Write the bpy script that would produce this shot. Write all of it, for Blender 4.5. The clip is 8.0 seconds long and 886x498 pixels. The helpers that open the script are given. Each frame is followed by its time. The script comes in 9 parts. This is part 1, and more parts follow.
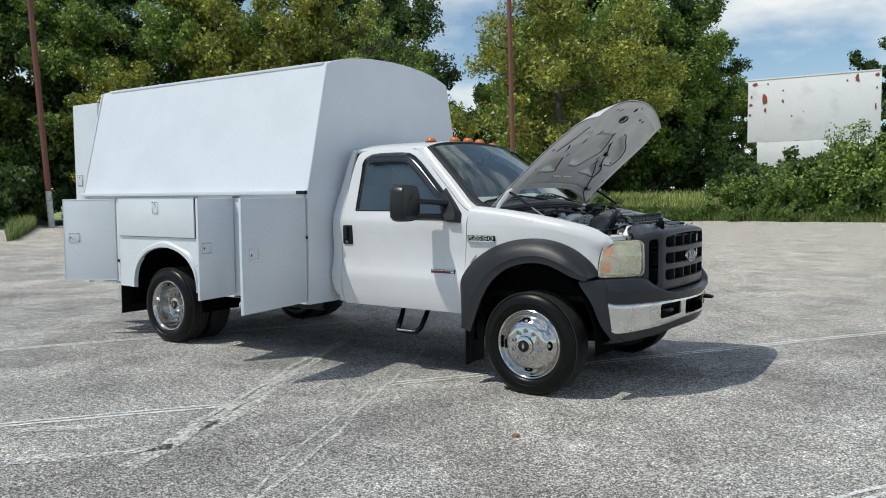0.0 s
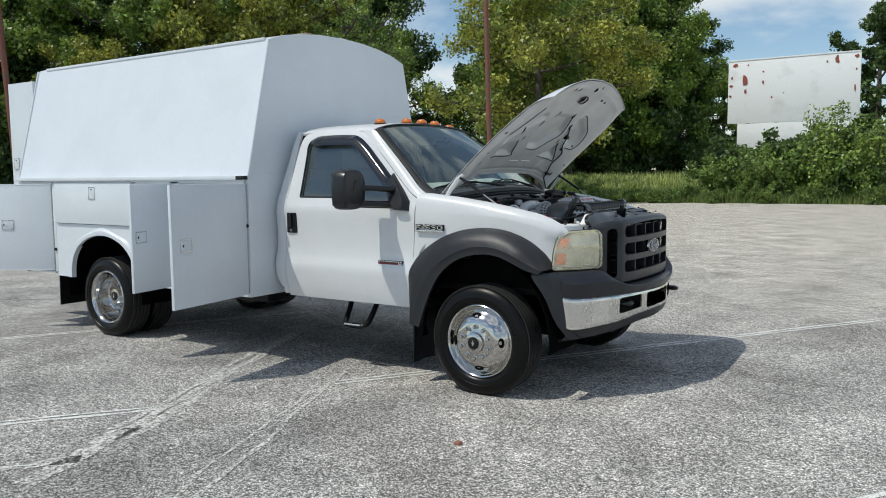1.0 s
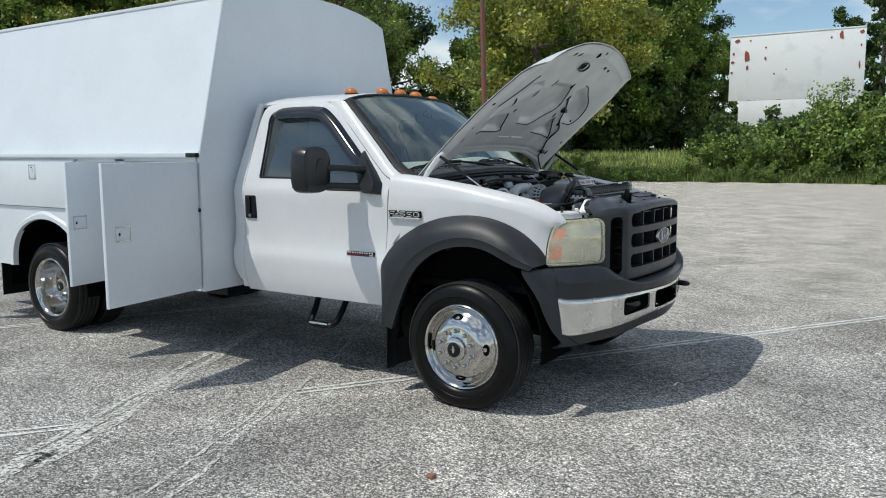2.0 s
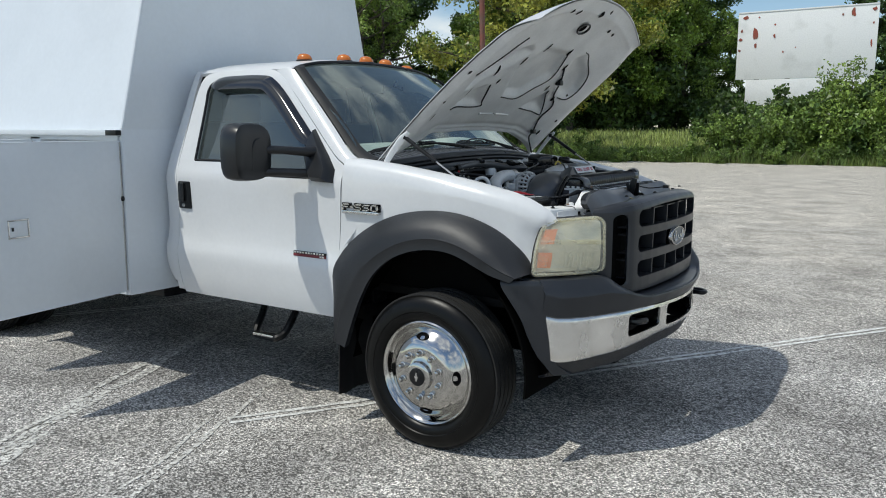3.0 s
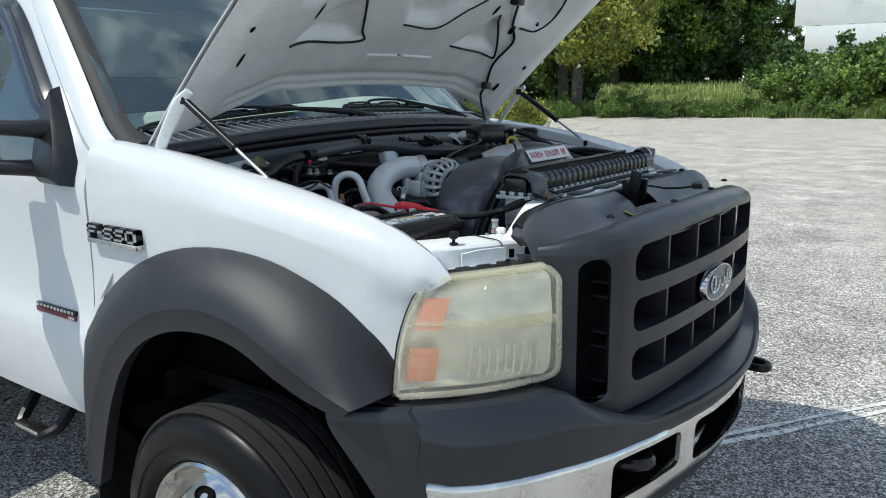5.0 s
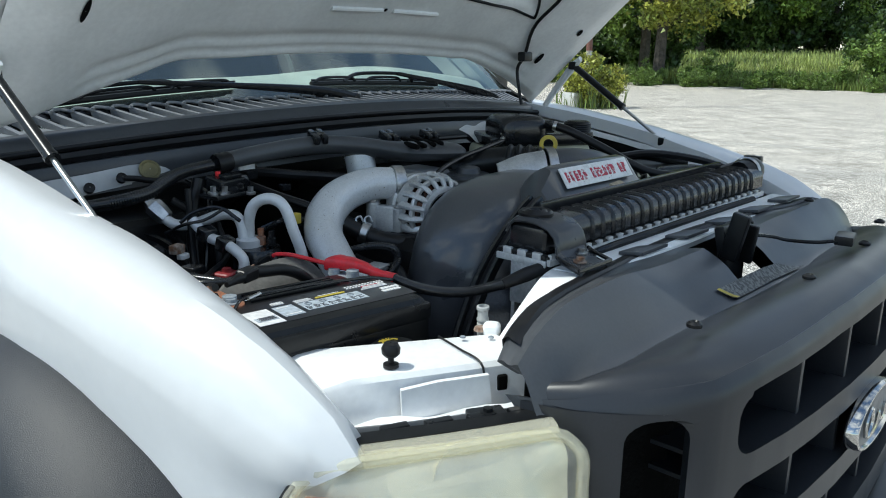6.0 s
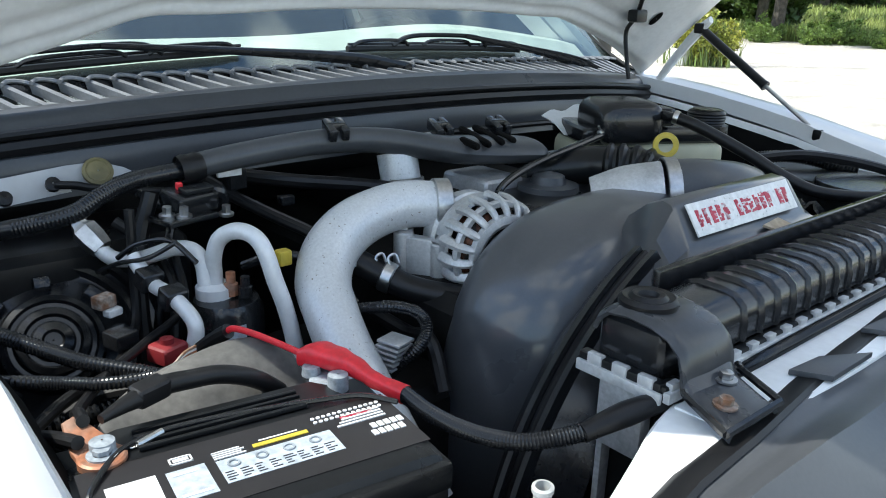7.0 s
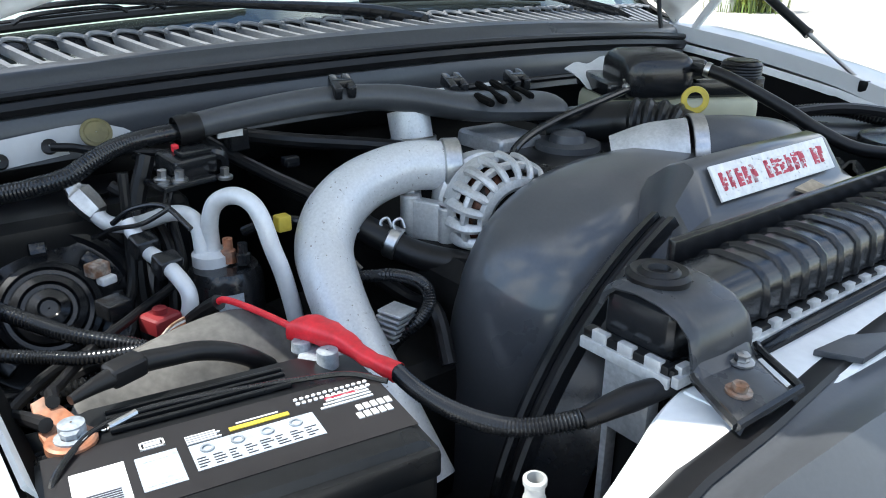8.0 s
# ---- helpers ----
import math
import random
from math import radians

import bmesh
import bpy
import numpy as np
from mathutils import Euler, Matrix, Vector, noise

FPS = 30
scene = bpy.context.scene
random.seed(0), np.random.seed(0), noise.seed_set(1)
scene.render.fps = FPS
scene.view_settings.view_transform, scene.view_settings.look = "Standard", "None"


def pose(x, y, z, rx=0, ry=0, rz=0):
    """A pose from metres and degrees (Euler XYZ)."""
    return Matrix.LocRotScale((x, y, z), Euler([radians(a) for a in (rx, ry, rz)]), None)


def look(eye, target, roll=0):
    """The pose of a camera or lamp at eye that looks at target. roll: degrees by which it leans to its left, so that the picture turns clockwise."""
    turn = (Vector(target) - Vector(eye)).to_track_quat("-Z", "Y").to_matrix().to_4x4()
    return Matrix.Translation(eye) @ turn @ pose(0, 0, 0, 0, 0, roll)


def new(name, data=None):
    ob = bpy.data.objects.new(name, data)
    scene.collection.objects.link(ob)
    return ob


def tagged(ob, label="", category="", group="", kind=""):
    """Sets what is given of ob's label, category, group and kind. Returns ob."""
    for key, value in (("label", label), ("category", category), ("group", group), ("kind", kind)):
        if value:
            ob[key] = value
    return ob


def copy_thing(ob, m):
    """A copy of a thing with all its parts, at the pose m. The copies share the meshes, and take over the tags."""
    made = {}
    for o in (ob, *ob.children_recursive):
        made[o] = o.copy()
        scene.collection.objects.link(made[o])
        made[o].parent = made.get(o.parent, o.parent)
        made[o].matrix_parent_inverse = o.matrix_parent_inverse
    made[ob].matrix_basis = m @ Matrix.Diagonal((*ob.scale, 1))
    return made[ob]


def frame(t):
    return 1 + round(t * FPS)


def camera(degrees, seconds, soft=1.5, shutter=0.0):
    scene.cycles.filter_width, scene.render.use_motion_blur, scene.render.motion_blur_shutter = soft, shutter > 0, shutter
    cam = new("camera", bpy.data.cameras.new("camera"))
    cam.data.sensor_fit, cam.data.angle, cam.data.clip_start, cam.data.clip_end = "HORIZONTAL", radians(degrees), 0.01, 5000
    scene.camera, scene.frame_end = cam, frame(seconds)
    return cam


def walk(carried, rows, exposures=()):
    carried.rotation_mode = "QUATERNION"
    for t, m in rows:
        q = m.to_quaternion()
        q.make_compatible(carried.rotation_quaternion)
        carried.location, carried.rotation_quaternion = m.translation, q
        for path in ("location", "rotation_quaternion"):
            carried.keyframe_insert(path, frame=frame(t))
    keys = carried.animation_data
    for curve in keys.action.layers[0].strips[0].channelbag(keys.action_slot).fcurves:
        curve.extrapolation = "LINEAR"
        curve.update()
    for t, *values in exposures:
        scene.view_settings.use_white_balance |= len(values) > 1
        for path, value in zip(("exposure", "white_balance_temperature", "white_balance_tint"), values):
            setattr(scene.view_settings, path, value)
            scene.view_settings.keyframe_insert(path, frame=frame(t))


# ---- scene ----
import collections

cam = camera(58.9, 8.0, soft=1.0)
PATH = [
    (0, (2.799, -6.237, 1.519), (1.665, -4.595, 1.38), -0.5),
    (0.5, (2.795, -5.986, 1.545), (1.682, -4.333, 1.379), -0.5),
    (1, (2.793, -5.744, 1.552), (1.696, -4.082, 1.365), -0.5),
    (1.5, (2.606, -5.391, 1.543), (1.52, -3.725, 1.331), -0.3),
    (1.7, (2.536, -5.246, 1.547), (1.45, -3.581, 1.327), -0.2),
    (2.8, (2.217, -4.321, 1.589), (1.131, -2.671, 1.274), -0.2),
    (3, (2.118, -4.136, 1.57), (1.032, -2.484, 1.27), 0.2),
    (3.5, (2.042, -3.632, 1.562), (0.959, -1.981, 1.246), 0.0),
    (4, (1.84, -3.171, 1.549), (0.74, -1.537, 1.206), -0.3),
    (4.5, (1.678, -2.681, 1.561), (0.555, -1.069, 1.186), -0.6),
    (4.7, (1.643, -2.455, 1.56), (0.503, -0.858, 1.174), -0.7),
    (5.8, (1.193, -1.49, 1.567), (-0.074, -0.019, 1.088), 0.4),
    (6, (1.145, -1.335, 1.585), (-0.15, 0.106, 1.087), 0.8),
    (6.5, (0.935, -1.066, 1.586), (-0.435, 0.28, 1.028), 1.4),
    (7, (0.826, -0.924, 1.596), (-0.606, 0.329, 0.978), 1.7),
    (7.5, (0.791, -0.888, 1.585), (-0.687, 0.262, 0.884), 1.2),
    (8, (0.81, -0.858, 1.594), (-0.652, 0.294, 0.862), 0.7),
]
walk(cam, [(t, look(eye, target, roll)) for t, eye, target, roll in PATH],
     [(0.0, -0.30, 6650, 5), (3.0, -0.30, 6550, 5), (4.5, -0.04, 6450, 4), (6.0, 0.18, 6300, 1), (6.5, 0.42, 6350, 3), (7.0, 1.00, 6500, 4), (8.0, 1.33, 6550, 6)])

# ---- light ----
SUN = Vector((-0.304, -0.435, 0.848)).normalized()
sun_data = bpy.data.lights.new("sun", "SUN")
sun_data.energy, sun_data.angle, sun_data.color = 3.4, radians(0.5), (1.0, 0.96, 0.90)
sun = new("sun", sun_data)
sun.matrix_world = look(SUN * 60, (0, 0, 0))
world = bpy.data.worlds.new("sky_world")
scene.world = world
world.use_nodes = True
wn, wl = world.node_tree.nodes, world.node_tree.links
wn.clear()
sky = wn.new("ShaderNodeTexSky")
sky.sky_type, sky.sun_disc = "NISHITA", False
sky.sun_elevation = math.asin(SUN.z)
sky.sun_rotation = math.atan2(SUN.x, SUN.y)
sky.air_density, sky.dust_density, sky.ozone_density = 1.0, 0.2, 3.0
geo = wn.new("ShaderNodeTexCoord")
stretch = wn.new("ShaderNodeMapping")
stretch.inputs["Scale"].default_value = (1.0, 1.0, 2.6)
clouds = wn.new("ShaderNodeTexNoise")
clouds.inputs["Scale"].default_value, clouds.inputs["Detail"].default_value = 3.4, 9.0
clouds.inputs["Roughness"].default_value = 0.52
ramp = wn.new("ShaderNodeValToRGB")
ramp.color_ramp.elements[0].position, ramp.color_ramp.elements[1].position = 0.46, 0.64
cloud_mix = wn.new("ShaderNodeMix")
cloud_mix.data_type = "RGBA"
cloud_mix.inputs["B"].default_value = (7.6, 7.8, 8.1, 1)
sky_out, background = wn.new("ShaderNodeOutputWorld"), wn.new("ShaderNodeBackground")
background.inputs["Strength"].default_value = 0.143
wl.new(geo.outputs["Generated"], stretch.inputs["Vector"])
wl.new(stretch.outputs["Vector"], clouds.inputs["Vector"])
wl.new(clouds.outputs["Fac"], ramp.inputs["Fac"])
wl.new(ramp.outputs["Color"], cloud_mix.inputs["Factor"])
wl.new(sky.outputs["Color"], cloud_mix.inputs["A"])
wl.new(cloud_mix.outputs["Result"], background.inputs["Color"])
wl.new(background.outputs["Background"], sky_out.inputs["Surface"])


# ---- materials ----
def material(name, color, rough=0.5, metal=0.0, vary=0.0, scale=8.0, bump=0.0, bump_scale=60.0, second=None,
             coat=0.0, grain=0.0, grain_scale=200.0, lo=0.4, hi=0.65, island=0.0, spec=0.5, rough_vary=0.0):
    """A principled surface with stains at one scale, grain at another and fine relief, in metres."""
    m = bpy.data.materials.new(name)
    m.use_nodes = True
    n, l = m.node_tree.nodes, m.node_tree.links
    b = n["Principled BSDF"]
    b.inputs["Roughness"].default_value, b.inputs["Metallic"].default_value = rough, metal
    b.inputs["Coat Weight"].default_value, b.inputs["Coat Roughness"].default_value = coat, 0.06
    b.inputs["Specular IOR Level"].default_value = spec
    coord = n.new("ShaderNodeTexCoord")
    c2 = second or tuple(max(0.0, v * (1 - vary)) for v in color)
    tex = n.new("ShaderNodeTexNoise")
    tex.inputs["Scale"].default_value, tex.inputs["Detail"].default_value = scale, 6.0
    l.new(coord.outputs["Object"], tex.inputs["Vector"])
    r = n.new("ShaderNodeMapRange")
    r.inputs["From Min"].default_value, r.inputs["From Max"].default_value = lo, hi
    l.new(tex.outputs["Fac"], r.inputs["Value"])
    mix = n.new("ShaderNodeMix")
    mix.data_type = "RGBA"
    mix.inputs["A"].default_value, mix.inputs["B"].default_value = (*color, 1), (*c2, 1)
    l.new(r.outputs["Result"], mix.inputs["Factor"])
    out = mix.outputs["Result"]
    if grain:
        g = n.new("ShaderNodeTexNoise")
        g.inputs["Scale"].default_value, g.inputs["Detail"].default_value = grain_scale, 3.0
        l.new(coord.outputs["Object"], g.inputs["Vector"])
        gr = n.new("ShaderNodeMapRange")
        gr.inputs["From Min"].default_value, gr.inputs["From Max"].default_value = 0.3, 0.7
        gr.inputs["To Min"].default_value, gr.inputs["To Max"].default_value = 1 - grain, 1 + grain
        l.new(g.outputs["Fac"], gr.inputs["Value"])
        mul = n.new("ShaderNodeVectorMath")
        mul.operation = "MULTIPLY"
        l.new(out, mul.inputs[0])
        l.new(gr.outputs["Result"], mul.inputs[1])
        out = mul.outputs["Vector"]
    if island:
        gi = n.new("ShaderNodeNewGeometry")
        ir = n.new("ShaderNodeMapRange")
        ir.inputs["To Min"].default_value, ir.inputs["To Max"].default_value = 1 - island, 1 + island
        l.new(gi.outputs["Random Per Island"], ir.inputs["Value"])
        im = n.new("ShaderNodeVectorMath")
        im.operation = "MULTIPLY"
        l.new(out, im.inputs[0])
        l.new(ir.outputs["Result"], im.inputs[1])
        out = im.outputs["Vector"]
    l.new(out, b.inputs["Base Color"])
    if rough_vary:
        rv = n.new("ShaderNodeMapRange")
        rv.inputs["To Min"].default_value, rv.inputs["To Max"].default_value = max(0.02, rough - rough_vary), min(1, rough + rough_vary)
        l.new(tex.outputs["Fac"], rv.inputs["Value"])
        l.new(rv.outputs["Result"], b.inputs["Roughness"])
    if bump:
        bt = n.new("ShaderNodeTexNoise")
        bt.inputs["Scale"].default_value, bt.inputs["Detail"].default_value = bump_scale, 5.0
        l.new(coord.outputs["Object"], bt.inputs["Vector"])
        bp = n.new("ShaderNodeBump")
        bp.inputs["Strength"].default_value, bp.inputs["Distance"].default_value = 1.0, bump
        l.new(bt.outputs["Fac"], bp.inputs["Height"])
        l.new(bp.outputs["Normal"], b.inputs["Normal"])
    return m


def pane(name, tint, gloss_tint=(1, 1, 1), rough=0.0, ior=1.5, film=0.0):
    """A thin pane: tinted see-through with a mirror image that grows at a glancing angle."""
    m = bpy.data.materials.new(name)
    m.use_nodes = True
    n, l = m.node_tree.nodes, m.node_tree.links
    n.clear()
    o, mix, tr, gl, fr = (n.new("ShaderNode" + k) for k in ("OutputMaterial", "MixShader", "BsdfTransparent", "BsdfGlossy", "Fresnel"))
    tr.inputs["Color"].default_value, gl.inputs["Color"].default_value = (*tint, 1), (*gloss_tint, 1)
    gl.inputs["Roughness"].default_value, fr.inputs["IOR"].default_value = rough, ior
    l.new(fr.outputs["Fac"], mix.inputs["Fac"])
    l.new(tr.outputs["BSDF"], mix.inputs[1])
    l.new(gl.outputs["BSDF"], mix.inputs[2])
    # Pale haze mixed in to brighten the pane as reflected sky would.
    haze, film_mix, coord, t, r = (n.new("ShaderNode" + k) for k in ("BsdfDiffuse", "MixShader", "TexCoord", "TexNoise", "MapRange"))
    haze.inputs["Color"].default_value = (0.62, 0.74, 0.74, 1)
    t.inputs["Scale"].default_value, t.inputs["Detail"].default_value = 3.0, 6.0
    r.inputs["To Min"].default_value, r.inputs["To Max"].default_value = film * 0.6, film * 1.4
    l.new(coord.outputs["Object"], t.inputs["Vector"])
    l.new(t.outputs["Fac"], r.inputs["Value"])
    l.new(r.outputs["Result"], film_mix.inputs["Fac"])
    l.new(mix.outputs["Shader"], film_mix.inputs[1])
    l.new(haze.outputs["BSDF"], film_mix.inputs[2])
    l.new(film_mix.outputs["Shader"], o.inputs["Surface"])
    return m


def leaf_material(name, color, second, third):
    """Leaves: colour from leaf to leaf and over the crown, some light through them."""
    m = material(name, color, 0.42, vary=0.3, scale=0.55, second=second, island=0.80, lo=0.42, hi=0.6, spec=0.5)
    n, l = m.node_tree.nodes, m.node_tree.links
    b = n["Principled BSDF"]
    tl, add = n.new("ShaderNodeBsdfTranslucent"), n.new("ShaderNodeMixShader")
    tl.inputs["Color"].default_value = (*third, 1)
    add.inputs["Fac"].default_value = 0.24
    l.new(b.outputs["BSDF"], add.inputs[1])
    l.new(tl.outputs["BSDF"], add.inputs[2])
    l.new(add.outputs["Shader"], n["Material Output"].inputs["Surface"])
    return m


PAINT = material("white_truck_paint", (0.71, 0.72, 0.73), 0.30, vary=0.04, scale=3.0, coat=0.6, grain=0.015, grain_scale=40)
BODY_PAINT = material("white_body_paint", (0.72, 0.76, 0.80), 0.38, vary=0.05, scale=2.0, coat=0.25, grain=0.015, grain_scale=30)
INNER_PAINT = material("white_inner_paint", (0.84, 0.85, 0.85), 0.45, vary=0.10, scale=7.0, grain=0.04, grain_scale=90)
FLARE = material("charcoal_plastic", (0.017, 0.0185, 0.022), 0.40, vary=0.25, scale=6, bump=0.0006, bump_scale=900, spec=0.5)
GRILLE = material("faded_black_plastic", (0.023, 0.026, 0.032), 0.34, vary=0.25, scale=5, spec=0.5, grain=0.06, grain_scale=300, rough_vary=0.08)
BLACK = material("black_plastic", (0.009, 0.0098, 0.011), 0.30, spec=0.32, vary=0.3, scale=18, grain=0.15, grain_scale=120, rough_vary=0.1)
SATIN = material("satin_black_plastic", (0.013, 0.014, 0.016), 0.20, spec=0.5, vary=0.3, scale=10, grain=0.1, grain_scale=160, rough_vary=0.10)
DUSTY = material("dusty_grey_plastic", (0.060, 0.064, 0.071), 0.33, vary=0.25, scale=5, grain=0.06, grain_scale=220, rough_vary=0.10)
STEEL_BLACK = material("dusty_black_steel", (0.048, 0.051, 0.057), 0.28, vary=0.35, scale=12, grain=0.12, grain_scale=150, rough_vary=0.12)
# Grimy metal, darkened further so gaps between the bay parts hold painted shade.
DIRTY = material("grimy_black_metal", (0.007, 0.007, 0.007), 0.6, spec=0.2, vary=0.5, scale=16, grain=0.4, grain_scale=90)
SHROUD = material("glossy_black_shroud", (0.058, 0.062, 0.070), 0.30, coat=0.5, vary=0.25, scale=5, grain=0.05, grain_scale=220, rough_vary=0.10)
RUBBER = material("black_rubber", (0.009, 0.009, 0.010), 0.38, spec=0.32, vary=0.3, scale=30, grain=0.15, grain_scale=300)
TYRE = material("tyre_rubber", (0.004, 0.004, 0.004), 0.34, spec=0.22, vary=0.3, scale=14, grain=0.2, grain_scale=200, rough_vary=0.12)
TREAD = material("tread_rubber", (0.018, 0.0175, 0.017), 0.85, vary=0.4, scale=14, grain=0.25, grain_scale=150)
CHROME = material("chrome", (0.56, 0.55, 0.53), 0.11, metal=1.0, vary=0.08, scale=20, rough_vary=0.04)
BRUSHED = material("dulled_chrome", (0.80, 0.79, 0.77), 0.24, metal=1.0, vary=0.15, scale=9, rough_vary=0.12, grain=0.05, grain_scale=60)
STEEL = material("bright_steel", (0.55, 0.55, 0.55), 0.3, metal=1.0, vary=0.2, scale=40, grain=0.1)
ALUMINIUM = material("cast_aluminium", (0.55, 0.56, 0.57), 0.45, metal=0.55, vary=0.25, scale=22, grain=0.10, grain_scale=260, bump=0.0003, bump_scale=400)
PIPE_GREY = material("grey_painted_pipe", (0.60, 0.615, 0.63), 0.36, metal=0.25, second=(0.20, 0.18, 0.16), scale=240, lo=0.66, hi=0.72, grain=0.08, grain_scale=300)
HOSE_WHITE = material("silver_tube", (0.70, 0.715, 0.73), 0.34, metal=0.15, vary=0.15, scale=25, grain=0.05)
RADIATOR_GREY = material("radiator_aluminium", (0.60, 0.61, 0.62), 0.42, metal=0.6, vary=0.3, scale=18, grain=0.15)
RUST = material("rusty_steel", (0.22, 0.11, 0.06), 0.75, metal=0.2, second=(0.34, 0.30, 0.26), scale=90, grain=0.3)
COPPER = material("copper_lug", (0.42, 0.17, 0.09), 0.5, metal=0.4, second=(0.30, 0.18, 0.13), scale=60, grain=0.2)
LEAD = material("lead_grey", (0.34, 0.38, 0.42), 0.55, metal=0.3, vary=0.3, scale=90, grain=0.2)
RED_PLASTIC = material("red_vinyl", (0.80, 0.028, 0.042), 0.34, vary=0.2, scale=40, grain=0.1)
AMBER = material("amber_lens", (0.60, 0.16, 0.015), 0.22, vary=0.2, scale=60, coat=0.5)
AMBER_PALE = material("amber_reflector", (0.72, 0.17, 0.02), 0.35, vary=0.2, scale=50, grain=0.15, grain_scale=500)
REFLECTOR = material("lamp_reflector", (0.84, 0.82, 0.74), 0.24, metal=0.45, vary=0.2, scale=16)
YELLOW = material("yellow_plastic", (0.55, 0.42, 0.05), 0.45, vary=0.2, scale=60)
TANK = material("milky_plastic", (0.50, 0.49, 0.36), 0.5, vary=0.15, scale=12)
OIL = material("olive_cap", (0.22, 0.19, 0.09), 0.55, vary=0.3, scale=60)
WHITE_LABEL = material("white_label", (0.72, 0.72, 0.72), 0.45, vary=0.12, scale=70, grain=0.08)
GREY_LABEL = material("grey_label", (0.42, 0.47, 0.52), 0.45, vary=0.25, scale=120, grain=0.15)
INK = material("dark_ink", (0.04, 0.04, 0.05), 0.5, vary=0.2)
RED_INK = material("worn_red_ink", (0.44, 0.022, 0.055), 0.5, second=(0.50, 0.35, 0.36), scale=140, lo=0.55, hi=0.62)
# Near-black colour that paints the shade inside holes and pockets.
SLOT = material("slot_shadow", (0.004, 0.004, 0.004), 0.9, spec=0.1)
SEAT = material("grey_cloth", (0.055, 0.058, 0.062), 0.9, vary=0.3, scale=30)
GLASS_SIDE = pane("tinted_side_glass", (0.26, 0.31, 0.31), (0.90, 1.0, 1.0), ior=2.0, film=0.05)
GLASS_FRONT = pane("windscreen_glass", (0.64, 0.80, 0.77), (0.90, 1.0, 1.0), ior=2.1, film=0.05)
VISOR_SMOKE = material("smoked_visor", (0.012, 0.012, 0.013), 0.12, vary=0.2, scale=20, coat=0.6)
BOARD_WHITE = material("weathered_white_board", (0.88, 0.89, 0.89), 0.6, second=(0.70, 0.71, 0.70), scale=0.9, lo=0.52, hi=0.75, grain=0.05, grain_scale=14)
BOARD_RED = material("exposed_red_board", (0.36, 0.07, 0.045), 0.75, second=(0.24, 0.10, 0.07), scale=5, grain=0.2, grain_scale=30)
POLE_RED = material("rust_red_pole", (0.20, 0.065, 0.045), 0.7, second=(0.15, 0.08, 0.06), scale=2.5, grain=0.2, grain_scale=40)
POLE_WHITE = material("flaking_white_paint", (0.60, 0.60, 0.57), 0.7, second=(0.33, 0.31, 0.28), scale=5, lo=0.5, hi=0.62, grain=0.1)
BARK = material("bark", (0.10, 0.085, 0.068), 0.9, vary=0.45, scale=6, grain=0.35, grain_scale=30, bump=0.02, bump_scale=25)
LEAF_DARK = leaf_material("dark_leaves", (0.100, 0.158, 0.044), (0.046, 0.086, 0.028), (0.13, 0.22, 0.05))
LEAF_MID = leaf_material("green_leaves", (0.215, 0.305, 0.064), (0.135, 0.220, 0.050), (0.30, 0.40, 0.08))
LEAF_GOLD = leaf_material("yellowing_leaves", (0.350, 0.355, 0.064), (0.180, 0.235, 0.050), (0.42, 0.42, 0.08))
LEAF_SHRUB = leaf_material("shrub_leaves", (0.180, 0.265, 0.060), (0.085, 0.150, 0.042), (0.26, 0.37, 0.08))
GRASS = leaf_material("weed_blades", (0.200, 0.260, 0.075), (0.130, 0.200, 0.055), (0.33, 0.40, 0.12))
MEADOW = leaf_material("meadow_blades", (0.340, 0.380, 0.130), (0.250, 0.310, 0.095), (0.38, 0.44, 0.14))
DRY = leaf_material("dry_stalks", (0.20, 0.16, 0.085), (0.14, 0.10, 0.055), (0.2, 0.16, 0.08))
FIELD = material("meadow", (0.300, 0.330, 0.120), 0.95, second=(0.210, 0.255, 0.085), scale=0.25, grain=0.35, grain_scale=6)


